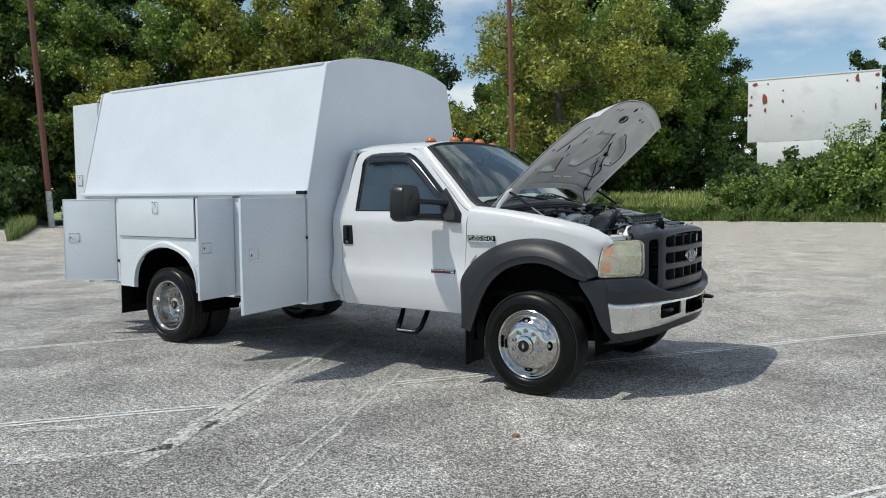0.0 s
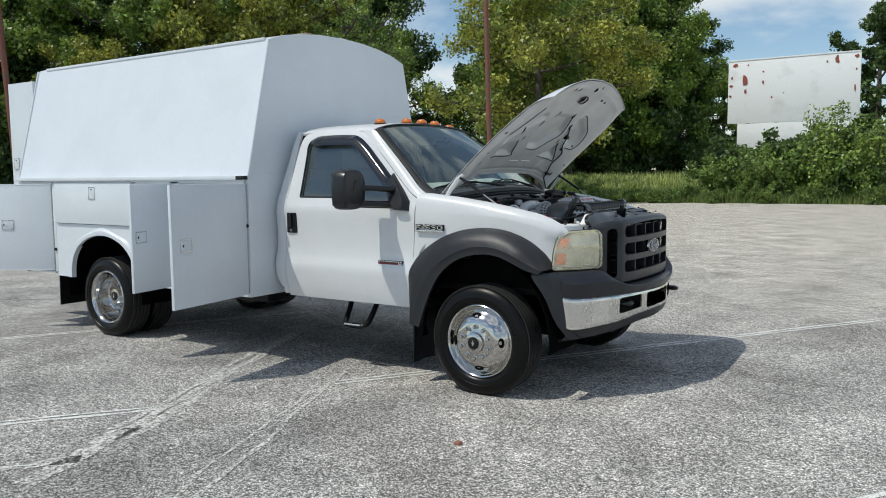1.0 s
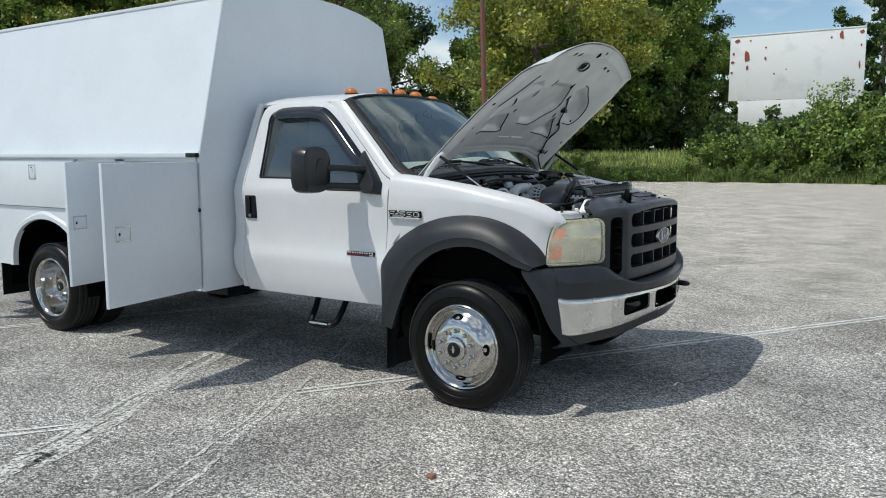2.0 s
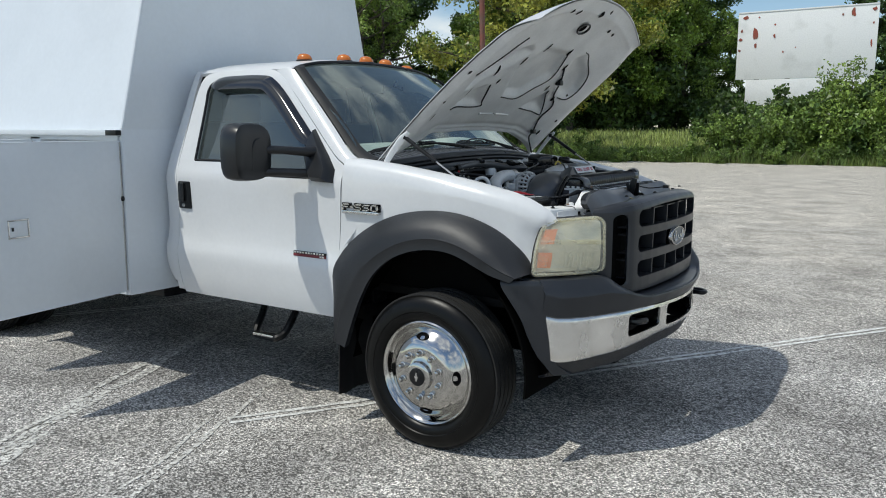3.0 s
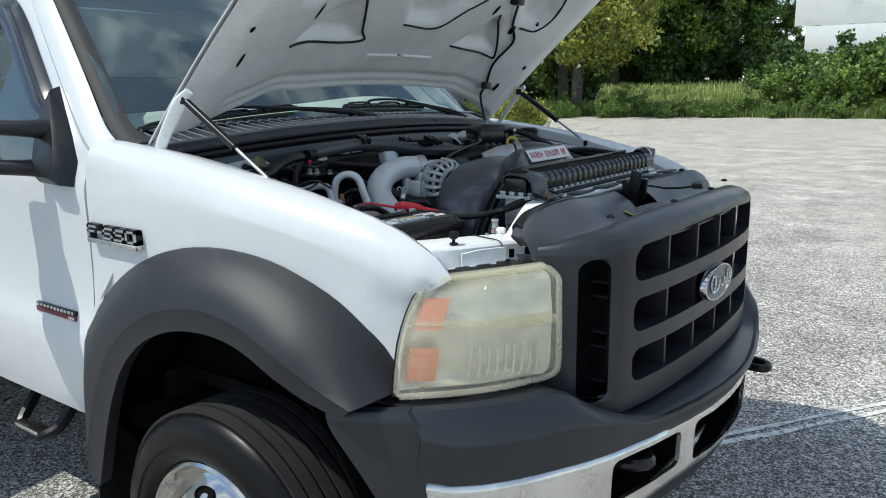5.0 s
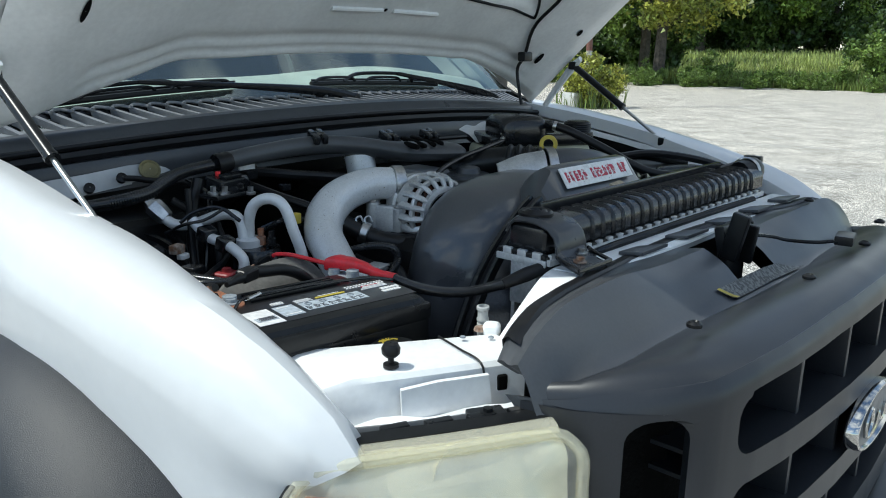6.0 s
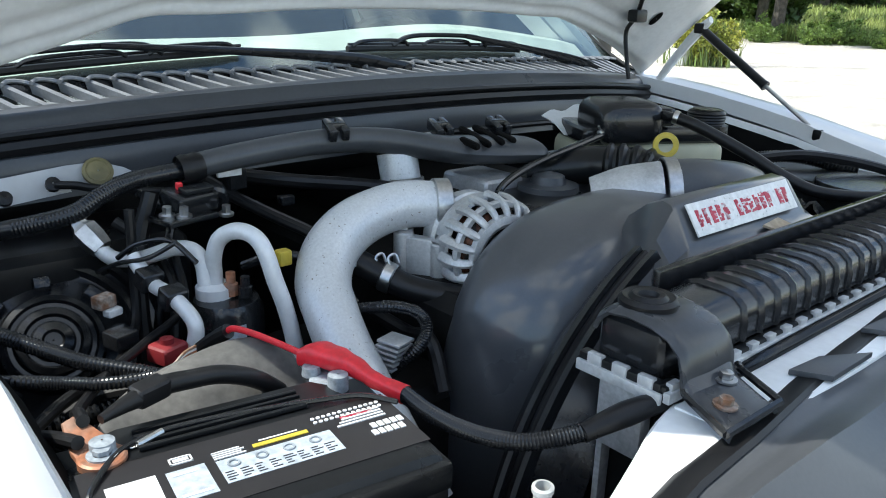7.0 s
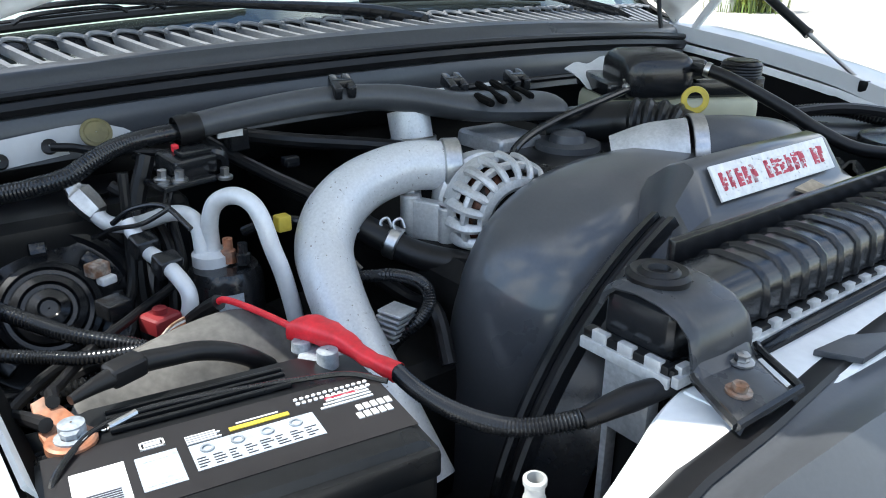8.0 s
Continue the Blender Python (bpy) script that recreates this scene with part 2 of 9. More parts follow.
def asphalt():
    """Worn asphalt: stone chips, broad stains, darker along the front row; the open lot's beige is bleaching plus
    painted glare.
    """
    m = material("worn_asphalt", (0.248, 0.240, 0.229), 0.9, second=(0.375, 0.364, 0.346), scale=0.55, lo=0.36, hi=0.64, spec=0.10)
    n, l = m.node_tree.nodes, m.node_tree.links
    b = n["Principled BSDF"]
    coord = n.new("ShaderNodeTexCoord")

    def ranged(socket, a0, a1, b0, b1):
        r = n.new("ShaderNodeMapRange")
        for key, v in (("From Min", a0), ("From Max", a1), ("To Min", b0), ("To Max", b1)):
            r.inputs[key].default_value = v
        l.new(socket, r.inputs["Value"])
        return r.outputs["Result"]

    def math_node(kind, a, c):
        q = n.new("ShaderNodeMath")
        q.operation = kind
        l.new(a, q.inputs[0])
        l.new(c, q.inputs[1])
        return q.outputs["Value"]

    def noise_tex(scale, detail, rough=0.5):
        q = n.new("ShaderNodeTexNoise")
        q.inputs["Scale"].default_value, q.inputs["Detail"].default_value, q.inputs["Roughness"].default_value = scale, detail, rough
        l.new(coord.outputs["Object"], q.inputs["Vector"])
        return q.outputs["Fac"]

    chips = n.new("ShaderNodeTexVoronoi")
    chips.inputs["Scale"].default_value = 125.0
    l.new(coord.outputs["Object"], chips.inputs["Vector"])
    sep = n.new("ShaderNodeSeparateColor")
    l.new(chips.outputs["Color"], sep.inputs["Color"])
    fine = n.new("ShaderNodeTexVoronoi")
    fine.inputs["Scale"].default_value = 260.0
    l.new(coord.outputs["Object"], fine.inputs["Vector"])
    sep2 = n.new("ShaderNodeSeparateColor")
    l.new(fine.outputs["Color"], sep2.inputs["Color"])
    speck = math_node("MULTIPLY", ranged(sep.outputs["Red"], 0.35, 0.76, 0.44, 1.82), ranged(sep2.outputs["Green"], 0.2, 0.80, 0.52, 1.56))
    gravel = ranged(noise_tex(30, 5, 0.7), 0.36, 0.64, 0.66, 1.34)
    stain = math_node("MULTIPLY", ranged(noise_tex(1.3, 9, 0.66), 0.34, 0.68, 0.74, 1.28), ranged(noise_tex(5.5, 6, 0.65), 0.36, 0.66, 0.90, 1.10))
    shade = math_node("MULTIPLY", math_node("MULTIPLY", speck, gravel), stain)
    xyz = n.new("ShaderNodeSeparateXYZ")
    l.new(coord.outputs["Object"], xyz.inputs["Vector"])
    # Paler with y: bleached asphalt, with low-angle sun glare put into the colour.
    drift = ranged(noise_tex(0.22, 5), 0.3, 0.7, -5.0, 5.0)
    bleach_glare = ranged(math_node("ADD", xyz.outputs["Y"], drift), -1.0, 11.0, 0.0, 1.0)
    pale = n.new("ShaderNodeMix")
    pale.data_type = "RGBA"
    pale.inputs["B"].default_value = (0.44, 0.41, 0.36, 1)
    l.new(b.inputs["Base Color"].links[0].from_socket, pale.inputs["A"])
    l.new(bleach_glare, pale.inputs["Factor"])
    mul = n.new("ShaderNodeVectorMath")
    mul.operation = "MULTIPLY"
    l.new(pale.outputs["Result"], mul.inputs[0])
    l.new(shade, mul.inputs[1])
    l.new(mul.outputs["Vector"], b.inputs["Base Color"])
    bp = n.new("ShaderNodeBump")
    bp.inputs["Strength"].default_value, bp.inputs["Distance"].default_value = 0.8, 0.0035
    l.new(chips.outputs["Distance"], bp.inputs["Height"])
    l.new(bp.outputs["Normal"], b.inputs["Normal"])
    return m


def broken_paint(name, color, scale, lo, hi):
    """Old paint or mortar worn through in places to what lies under it."""
    m = material(name, color, 0.85, vary=0.3, scale=14, grain=0.3, grain_scale=120)
    n, l = m.node_tree.nodes, m.node_tree.links
    coord, t, r = n.new("ShaderNodeTexCoord"), n.new("ShaderNodeTexNoise"), n.new("ShaderNodeMapRange")
    t.inputs["Scale"].default_value, t.inputs["Detail"].default_value, t.inputs["Roughness"].default_value = scale, 8.0, 0.7
    r.inputs["From Min"].default_value, r.inputs["From Max"].default_value = lo, hi
    l.new(coord.outputs["Object"], t.inputs["Vector"])
    l.new(t.outputs["Fac"], r.inputs["Value"])
    l.new(r.outputs["Result"], n["Principled BSDF"].inputs["Alpha"])
    return m


def cloudy_lens():
    """Sun-yellowed lamp plastic: partly clear, partly milky."""
    m = bpy.data.materials.new("yellowed_lens")
    m.use_nodes = True
    n, l = m.node_tree.nodes, m.node_tree.links
    b, o = n["Principled BSDF"], n["Material Output"]
    coord, t, r = n.new("ShaderNodeTexCoord"), n.new("ShaderNodeTexNoise"), n.new("ShaderNodeMapRange")
    t.inputs["Scale"].default_value, t.inputs["Detail"].default_value = 9.0, 6.0
    r.inputs["To Min"].default_value, r.inputs["To Max"].default_value = 0.15, 0.38
    b.inputs["Base Color"].default_value = (0.87, 0.84, 0.70, 1)
    b.inputs["Roughness"].default_value, b.inputs["Coat Weight"].default_value = 0.3, 0.6
    tr, mix = n.new("ShaderNodeBsdfTransparent"), n.new("ShaderNodeMixShader")
    tr.inputs["Color"].default_value = (0.96, 0.95, 0.87, 1)
    l.new(coord.outputs["Object"], t.inputs["Vector"])
    l.new(t.outputs["Fac"], r.inputs["Value"])
    l.new(r.outputs["Result"], mix.inputs["Fac"])
    l.new(tr.outputs["BSDF"], mix.inputs[1])
    l.new(b.outputs["BSDF"], mix.inputs[2])
    l.new(mix.outputs["Shader"], o.inputs["Surface"])
    return m


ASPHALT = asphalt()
LINE_PAINT = broken_paint("worn_line_paint", (0.78, 0.78, 0.75), 30.0, 0.34, 0.46)
LIME = broken_paint("chalky_wear", (0.70, 0.69, 0.65), 40.0, 0.45, 0.52)
LENS = cloudy_lens()


# ---- mesh tools ----
BASE = {}


def thing(name, at, label, category, group="", kind=""):
    """An empty at the foot of a thing; its parts are given in the world's own coordinates."""
    e = new(name)
    e.location = at
    e.empty_display_size = 0.2
    BASE[e.name] = Vector(at)
    return tagged(e, label, category, group, kind)


def finish(name, bm, mat, sharp=35):
    me = bpy.data.meshes.new(name)
    bmesh.ops.recalc_face_normals(bm, faces=bm.faces[:])
    bm.to_mesh(me)
    bm.free()
    me.materials.append(mat)
    me.shade_smooth()
    me.set_sharp_from_angle(angle=radians(sharp))
    return me


def part(name, bm, mat, parent, label="", sharp=35):
    ob = new(name, finish(name, bm, mat, sharp))
    ob.parent = parent
    at = BASE.get(parent.name)
    if at is not None:
        ob.matrix_parent_inverse = Matrix.Translation(-at)
    return tagged(ob, label)


def lone(name, bm, mat, label="", category="", group="", kind="", sharp=35):
    return tagged(new(name, finish(name, bm, mat, sharp)), label, category, group, kind)


def interp(x, pts):
    return float(np.interp(x, [p[0] for p in pts], [p[1] for p in pts]))


def glide(pts, n):
    """n points on a smooth curve through the given ones."""
    p = [Vector(v) for v in pts]
    q = [2 * p[0] - p[1], *p, 2 * p[-1] - p[-2]]
    out = []
    for k in range(n):
        f = k * (len(p) - 1) / (n - 1)
        i = min(int(f), len(p) - 2)
        t = f - i
        a, b, c, d = q[i:i + 4]
        out.append(0.5 * ((2 * b) + (c - a) * t + (2 * a - 5 * b + 4 * c - d) * t * t + (3 * b - a - 3 * c + d) * t ** 3))
    return out


def box(bm, lo, hi, bevel=0.0, turn=None, seg=2):
    lo, hi = Vector(lo), Vector(hi)
    c, s = (lo + hi) / 2, hi - lo
    m = Matrix.Translation(c) @ (turn or Matrix()) @ Matrix.Diagonal((*s, 1))
    vs = bmesh.ops.create_cube(bm, size=1, matrix=m)["verts"]
    if bevel:
        es = list({e for v in vs for e in v.link_edges})
        bmesh.ops.bevel(bm, geom=es, offset=bevel, segments=seg, affect="EDGES", profile=0.6)
    return bm


def grid(bm, rows, closed=False, thick=0.0):
    """A sheet through rows of points, given thickness if asked."""
    vs = [[bm.verts.new(p) for p in row] for row in rows]
    fs = []
    for a, b in zip(vs, vs[1:]):
        w = len(a)
        for i in range(w if closed else w - 1):
            j = (i + 1) % w
            fs.append(bm.faces.new((a[i], a[j], b[j], b[i])))
    if thick:
        bmesh.ops.recalc_face_normals(bm, faces=fs)
        bmesh.ops.solidify(bm, geom=fs, thickness=thick)
    return bm


def tube(bm, pts, r, seg=10, n=0, cap=True, flat=1.0):
    """A round bar along a path; r is one radius or one for each given point."""
    rad = r if isinstance(r, (list, tuple)) else [r] * len(pts)
    p = [Vector(v) for v in pts]
    if n:
        rad = [float(v) for v in np.interp(np.linspace(0, 1, n), np.linspace(0, 1, len(rad)), rad)]
        p = glide(p, n)
    up, rings = None, []
    for i, v in enumerate(p):
        d = (p[min(i + 1, len(p) - 1)] - p[max(i - 1, 0)]).normalized()
        if up is None:
            up = d.orthogonal().normalized()
        up = (up - d * up.dot(d)).normalized()
        side = d.cross(up)
        rings.append([v + rad[i] * (math.cos(a) * up + flat * math.sin(a) * side) for a in (math.tau * k / seg for k in range(seg))])
    grid(bm, rings, closed=True)
    if cap:
        bm.verts.ensure_lookup_table()
        k = len(bm.verts) - seg * len(p)
        bm.faces.new([bm.verts[k + i] for i in range(seg)])
        bm.faces.new([bm.verts[len(bm.verts) - seg + i] for i in range(seg)])
    return bm


def lathe(bm, profile, m, seg=32, cap=False):
    """A turned form: (radius, height) along the local z of the pose m."""
    rows = [[m @ Vector((r * math.cos(a), r * math.sin(a), h)) for a in (math.tau * k / seg for k in range(seg))] for r, h in profile]
    grid(bm, rows, closed=True)
    if cap:
        bm.verts.ensure_lookup_table()
        bm.faces.new([bm.verts[len(bm.verts) - seg + i] for i in range(seg)])
        k = len(bm.verts) - seg * len(profile)
        bm.faces.new([bm.verts[k + i] for i in range(seg)])
    return bm


def prism(bm, pts, vec, bevel=0.0):
    """A flat outline pushed along vec."""
    f = bm.faces.new([bm.verts.new(p) for p in pts])
    got = bmesh.ops.extrude_face_region(bm, geom=[f])["geom"]
    bmesh.ops.translate(bm, vec=Vector(vec), verts=[g for g in got if isinstance(g, bmesh.types.BMVert)])
    if bevel:
        fs = {f, *[g for g in got if isinstance(g, bmesh.types.BMFace)]}
        bmesh.ops.bevel(bm, geom=list({e for q in fs for e in q.edges}), offset=bevel, segments=2, affect="EDGES", profile=0.6)
    return bm


def mirrored(bm):
    """The same form on the other side of the truck."""
    c = bm.copy()
    for v in c.verts:
        v.co.y = -v.co.y
    bmesh.ops.reverse_faces(c, faces=c.faces[:])
    return c


def both(name, make, mat, parent, label="", sharp=35):
    bm = make()
    other = mirrored(bm)
    return part(name, bm, mat, parent, label, sharp), part(name, other, mat, parent, label, sharp)


def rod(bm, a, b, r, seg=12):
    return tube(bm, [a, b], r, seg)


def bolt(bm, at, normal, r, h):
    """A flanged hexagon head."""
    q = Vector(normal).to_track_quat("Z", "Y").to_matrix().to_4x4()
    m = Matrix.Translation(at) @ q
    lathe(bm, [(0.001, 0), (r * 1.7, 0), (r * 1.7, h * 0.25), (r, h * 0.3)], m, 14)
    lathe(bm, [(r, h * 0.3), (r, h), (r * 0.5, h * 1.05), (0.0005, h * 1.05)], m, 6)
    return bm


B = bmesh.new

# ---- ground and surroundings ----
def spot(az, far):
    """A place on the ground, by compass angle from +x and distance from the start of the walk."""
    return 2.8 + far * math.cos(radians(az)), -6.24 + far * math.sin(radians(az))


def ground_z(y):
    """The meadow lies a little below the asphalt and climbs gently behind it."""
    return -0.06 + 1.75 * max(0.0, min(1.0, (y - 41) / 52.0)) ** 1.2


bm = B()
grid(bm, [[(x, y, ground_z(y)) for x in (-2500, -300, -80, 0, 80, 300, 2500)] for y in (-2500, -300, 0, 41, 46, 52, 58, 64, 70, 76, 82, 88, 93, 98, 140, 300, 2500)])
lone("ground", bm, FIELD, "green summer meadow reaching to the horizon", "meadow", kind="structure")
edge = [(90, 38), (40, 37.0), (20, 36.6), (8, 36.9), (0, 36.4), (-8, 36.0), (-14, 35.2), (-24, 34.6), (-34, 32.0), (-44, 28.5), (-54, 21), (-62, 8),
        (-66, -20), (-60, -60), (0, -80), (90, -70)]
rim = []
for (x0, y0), (x1, y1) in zip(edge, edge[1:] + edge[:1]):
    for k in range(12):
        f = k / 12
        x, y = x0 + (x1 - x0) * f, y0 + (y1 - y0) * f
        rim.append((x + 0.25 * noise.noise((x * 0.7, y * 0.7, 3)), y + 0.3 * noise.noise((x * 0.9, y * 0.9, 9)), 0.0))
bm = B()
prism(bm, rim, (0, 0, -0.1))
bmesh.ops.triangulate(bm, faces=[f for f in bm.faces if len(f.verts) > 4])
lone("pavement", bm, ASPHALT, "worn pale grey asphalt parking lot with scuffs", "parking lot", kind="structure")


def stripe(name, a, b, wide, mat, label, wob=0.01, z=0.004, step=0.12):
    """A thin worn line lying on the asphalt, with uneven edges."""
    a, b = Vector((*a, 0)), Vector((*b, 0))
    d = (b - a).normalized()
    side = Vector((-d.y, d.x, 0))
    n = max(6, int((b - a).length / step))
    rows = []
    for k in range(n + 1):
        p = a.lerp(b, k / n)
        e = wob * noise.noise((p.x * 2.5, p.y * 2.5, wide * 90))
        w0, w1 = (wide * (0.5 + 0.45 * noise.noise((p.x * 5, p.y * 5, s))) for s in (1.5, 7.5))
        rows.append([p + side * (e - w0) + Vector((0, 0, z)), p + side * (e + w1) + Vector((0, 0, z))])
    bm = B()
    grid(bm, rows)
    lone(name, bm, mat, label, "pavement line", "worn lines on the asphalt", "structure")


for a, b in (((-1.09, -1.37), (4.6, 7.35)), ((-3.4, -4.75), (-1.65, -2.44)), ((-6.4, -4.3), (-3.4, 0.9)), ((2.0, -2.5), (4.2, 1.2)), ((-9.5, 2.2), (-6.0, 7.8)), ((6.0, 9.6), (10.5, 16.8))):
    d = (Vector(b) - Vector(a)).normalized() * 0.035
    off = Vector((-d.y, d.x))
    for s in (-1, 1):
        stripe("painted_line", Vector(a) + off * s, Vector(b) + off * s, 0.034, LINE_PAINT, "faded white edge of an old parking stripe")
for a, b, w in (((-0.10, -3.75), (-1.10, -1.36), 0.03), ((-0.19, -3.75), (-1.19, -1.40), 0.02), ((-1.10, -1.36), (-3.3, 3.4), 0.022), ((-1.44, -2.88), (-2.62, -0.2), 0.07), ((-1.52, -2.92), (-2.70, -0.2), 0.05), ((-1.12, -3.7), (-1.46, -2.85), 0.12), ((-1.3, -3.0), (-1.75, -2.0), 0.10), ((-1.8, -4.0), (-1.2, -3.35), 0.10), ((-2.35, -3.72), (-1.95, -3.30), 0.09),
                ((0.9, -4.2), (1.9, -3.2), 0.05), ((9, 20), (-12, 26), 0.07), ((-6, 12), (4, 15), 0.06)):
    stripe("chalky_scuff", a, b, w, LIME, "pale chalky scuff across the asphalt", 0.06, 0.005)
CRACK = material("crack", (0.03, 0.03, 0.028), 0.95, vary=0.3)
for a, b in (((-11.0, -2.5), (-4.4, 1.3)), ((-20, 4), (-8, 14)), ((6, 12), (-4, 22)), ((14, 24), (2, 30)), ((3.2, -3.6), (2.4, -2.4))):
    stripe("asphalt_crack", a, b, 0.014, CRACK, "thin dark crack in the asphalt", 0.14, 0.003)
bm = B()
box(bm, (0.405, -2.035, 0.0), (0.445, -1.995, 0.018), 0.007)
lone("brick_crumb", bm, material("brick_dust", (0.32, 0.14, 0.10), 0.9, vary=0.3, scale=90), "small crumb of red brick on the asphalt", "rubble")


def leaf_cloud(name, centres, radii, per, size, mat, seed, up=0.25):
    """Many small pointed leaves scattered about the given centres."""
    g = np.random.default_rng(seed)
    c = np.repeat(np.array(centres, float), per, axis=0)
    rr = np.repeat(np.array(radii, float), per)
    n = len(c)
    v = g.normal(size=(n, 3))
    v /= np.linalg.norm(v, axis=1)[:, None]
    p = c + v * (rr * 1.04 * g.random(n) ** 0.55)[:, None] * [1, 1, 0.8] + g.normal(size=(n, 3)) * (rr * 0.16)[:, None]
    d = g.normal(size=(n, 3)) + [0, 0, -up]
    d /= np.linalg.norm(d, axis=1)[:, None]
    s = np.cross(d, g.normal(size=(n, 3)))
    s /= np.linalg.norm(s, axis=1)[:, None] + 1e-9
    ln = size * (0.6 + 0.8 * g.random(n))[:, None]
    vs = np.stack([p - d * ln * 0.45 - s * ln * 0.30, p - d * ln * 0.25 + s * ln * 0.42, p + d * ln * 0.60], 1).reshape(-1, 3)
    me = bpy.data.meshes.new(name)
    me.from_pydata(vs.tolist(), [], np.arange(3 * n).reshape(-1, 3).tolist())
    me.materials.append(mat)
    return me


def tree(height, spread, mat, seed, leaves=8500, size=0.24, lift=0.22, bare=0.0, label="", lean=0.0):
    """A tapered trunk with forking limbs and a loose crown of small leaves with gaps."""
    g = random.Random(seed)
    t = thing("tree", (0, 0, 0), label, "tree", "trees behind the parking lot")
    wood = B()
    top = Vector((lean, 0.3 * lean, height * 0.86))
    tube(wood, [(0, 0, -0.1), (0.05 * height * 0.1, 0, height * 0.25), (lean * 0.5, 0.1, height * 0.55), top], [0.022 * height, 0.017 * height, 0.011 * height, 0.003 * height], 8, 9)
    tips = []
    for k in range(16):
        f = lift + (0.95 - lift) * k / 15
        base = Vector((lean * f * 0.9, 0.1 * lean, height * f * 0.86))
        a = k * 2.4 + g.uniform(-0.5, 0.5)
        wide = spread * (0.55 + 0.6 * math.sin(math.pi * min(1, (f - lift) / (1.02 - lift)) ** 0.8)) * g.uniform(0.65, 1.15)
        end = base + Vector((math.cos(a) * wide, math.sin(a) * wide, height * g.uniform(0.03, 0.13)))
        mid = base.lerp(end, 0.5) + Vector((0, 0, -0.02 * height))
        tube(wood, [base, mid, end], [0.007 * height, 0.005 * height, 0.0015 * height], 5, 5)
        for q in (0.45, 0.65, 0.82, 1.0):
            j = base.lerp(end, q) + Vector([g.uniform(-1, 1) * spread * 0.17 for _ in range(3)])
            tips.append((j, spread * g.uniform(0.13, 0.25)))
            if g.random() < 0.7:
                k2 = j + Vector((g.uniform(-1, 1), g.uniform(-1, 1), g.uniform(-0.4, 1))) * spread * 0.22
                tube(wood, [base.lerp(end, q * 0.9), j, k2], [0.003 * height, 0.002 * height, 0.001 * height], 4)
                tips.append((k2, spread * g.uniform(0.10, 0.18)))
    for k in range(14):
        a, f = g.uniform(0, 6.28), g.uniform(0.7, 1.04)
        w = spread * max(0.15, 1.05 - f) * 1.3
        tips.append((Vector((lean * f + math.cos(a) * w * g.random(), math.sin(a) * w * g.random(), height * f * 0.95)), spread * g.uniform(0.12, 0.2)))
    tips = [q for q in tips if g.random() > bare]
    part("trunk", wood, BARK, t)
    crown = new("crown", leaf_cloud("crown", [c for c, _ in tips], [r for _, r in tips], max(8, int(leaves * 1.35) // len(tips)), size * 0.95, mat, seed))
    crown.parent = t
    return t


def shrub(height, spread, mat, seed, leaves, size, label):
    g = random.Random(seed)
    t = thing("shrub", (0, 0, 0), label, "shrub", "overgrown edge of the lot")
    wood, tips = B(), []
    for k in range(13):
        a = g.uniform(0, 6.28)
        w, h = spread * g.uniform(0.15, 1.0), height * g.uniform(0.45, 1.05)
        end = Vector((math.cos(a) * w, math.sin(a) * w, h * (1.1 - 0.35 * w / spread)))
        mid = Vector((end.x * 0.45, end.y * 0.45, end.z * 0.6))
        tube(wood, [(0.2 * end.x, 0.2 * end.y, -0.05), mid, end], [0.03, 0.02, 0.006], 5)
        for q in (0.3, 0.5, 0.7, 0.9, 1.0):
            c = (Vector((0.2 * end.x, 0.2 * end.y, 0)).lerp(mid, q * 2) if q < 0.5 else mid.lerp(end, q * 2 - 1)) + Vector([g.uniform(-0.2, 0.2) * spread for _ in range(3)])
            tips.append((c, height * g.uniform(0.09, 0.2)))
    part("woody_stem", wood, BARK, t)
    crown = new("foliage", leaf_cloud("foliage", [c for c, _ in tips], [r for _, r in tips], int(leaves * 1.5) // len(tips), size * 0.95, mat, seed))
    crown.parent = t
    return t


def plant(ob, places, first=True):
    """Puts a built plant at the first place and copies at the others: (x, y, turn, scale)."""
    for k, (x, y, turn, s) in enumerate(places):
        m = pose(x, y, ground_z(y), 0, 0, turn) @ Matrix.Scale(s, 4)
        if k == 0:
            ob.matrix_basis = m
        else:
            copy_thing(ob, m)


def ring(rows):
    """Places by angle and distance; the wood stands back behind the meadow between two angles."""
    out = []
    for az, far, turn, s in rows:
        if 103.4 < az < 116.0 and far > 49:
            back = (94 + 0.35 * (far - 50)) / far
            far, s = far * back, s * back * 0.97
        out.append((*spot(az, far), turn, s))
    return out


plant(tree(17, 4.6, LEAF_DARK, 11, 22000, 0.29, 0.06, label="tall dark green broadleaf tree in a dense row"),
      ring([(156.5, 54, 0, 1.05), (151.5, 57, 80, 1.1), (147.5, 60, 200, 1.05), (139.5, 62, 40, 1.0), (134.2, 63, 130, 1.12), (127.6, 66, 300, 0.98), (110.5, 74, 20, 1.15), (107.9, 70, 160, 0.98), (105.6, 78, 250, 0.74), (113.8, 72, 70, 1.15), (117.0, 70, 310, 0.90), (115.6, 60, 200, 0.98), (112.0, 60, 120, 0.96), (120.6, 66, 15, 0.60), (128.2, 60, 240, 0.95), (160.5, 52, 140, 1.0), (165, 50, 30, 1.0), (143.4, 64, 90, 1.1), (131, 70, 20, 1.18)]))
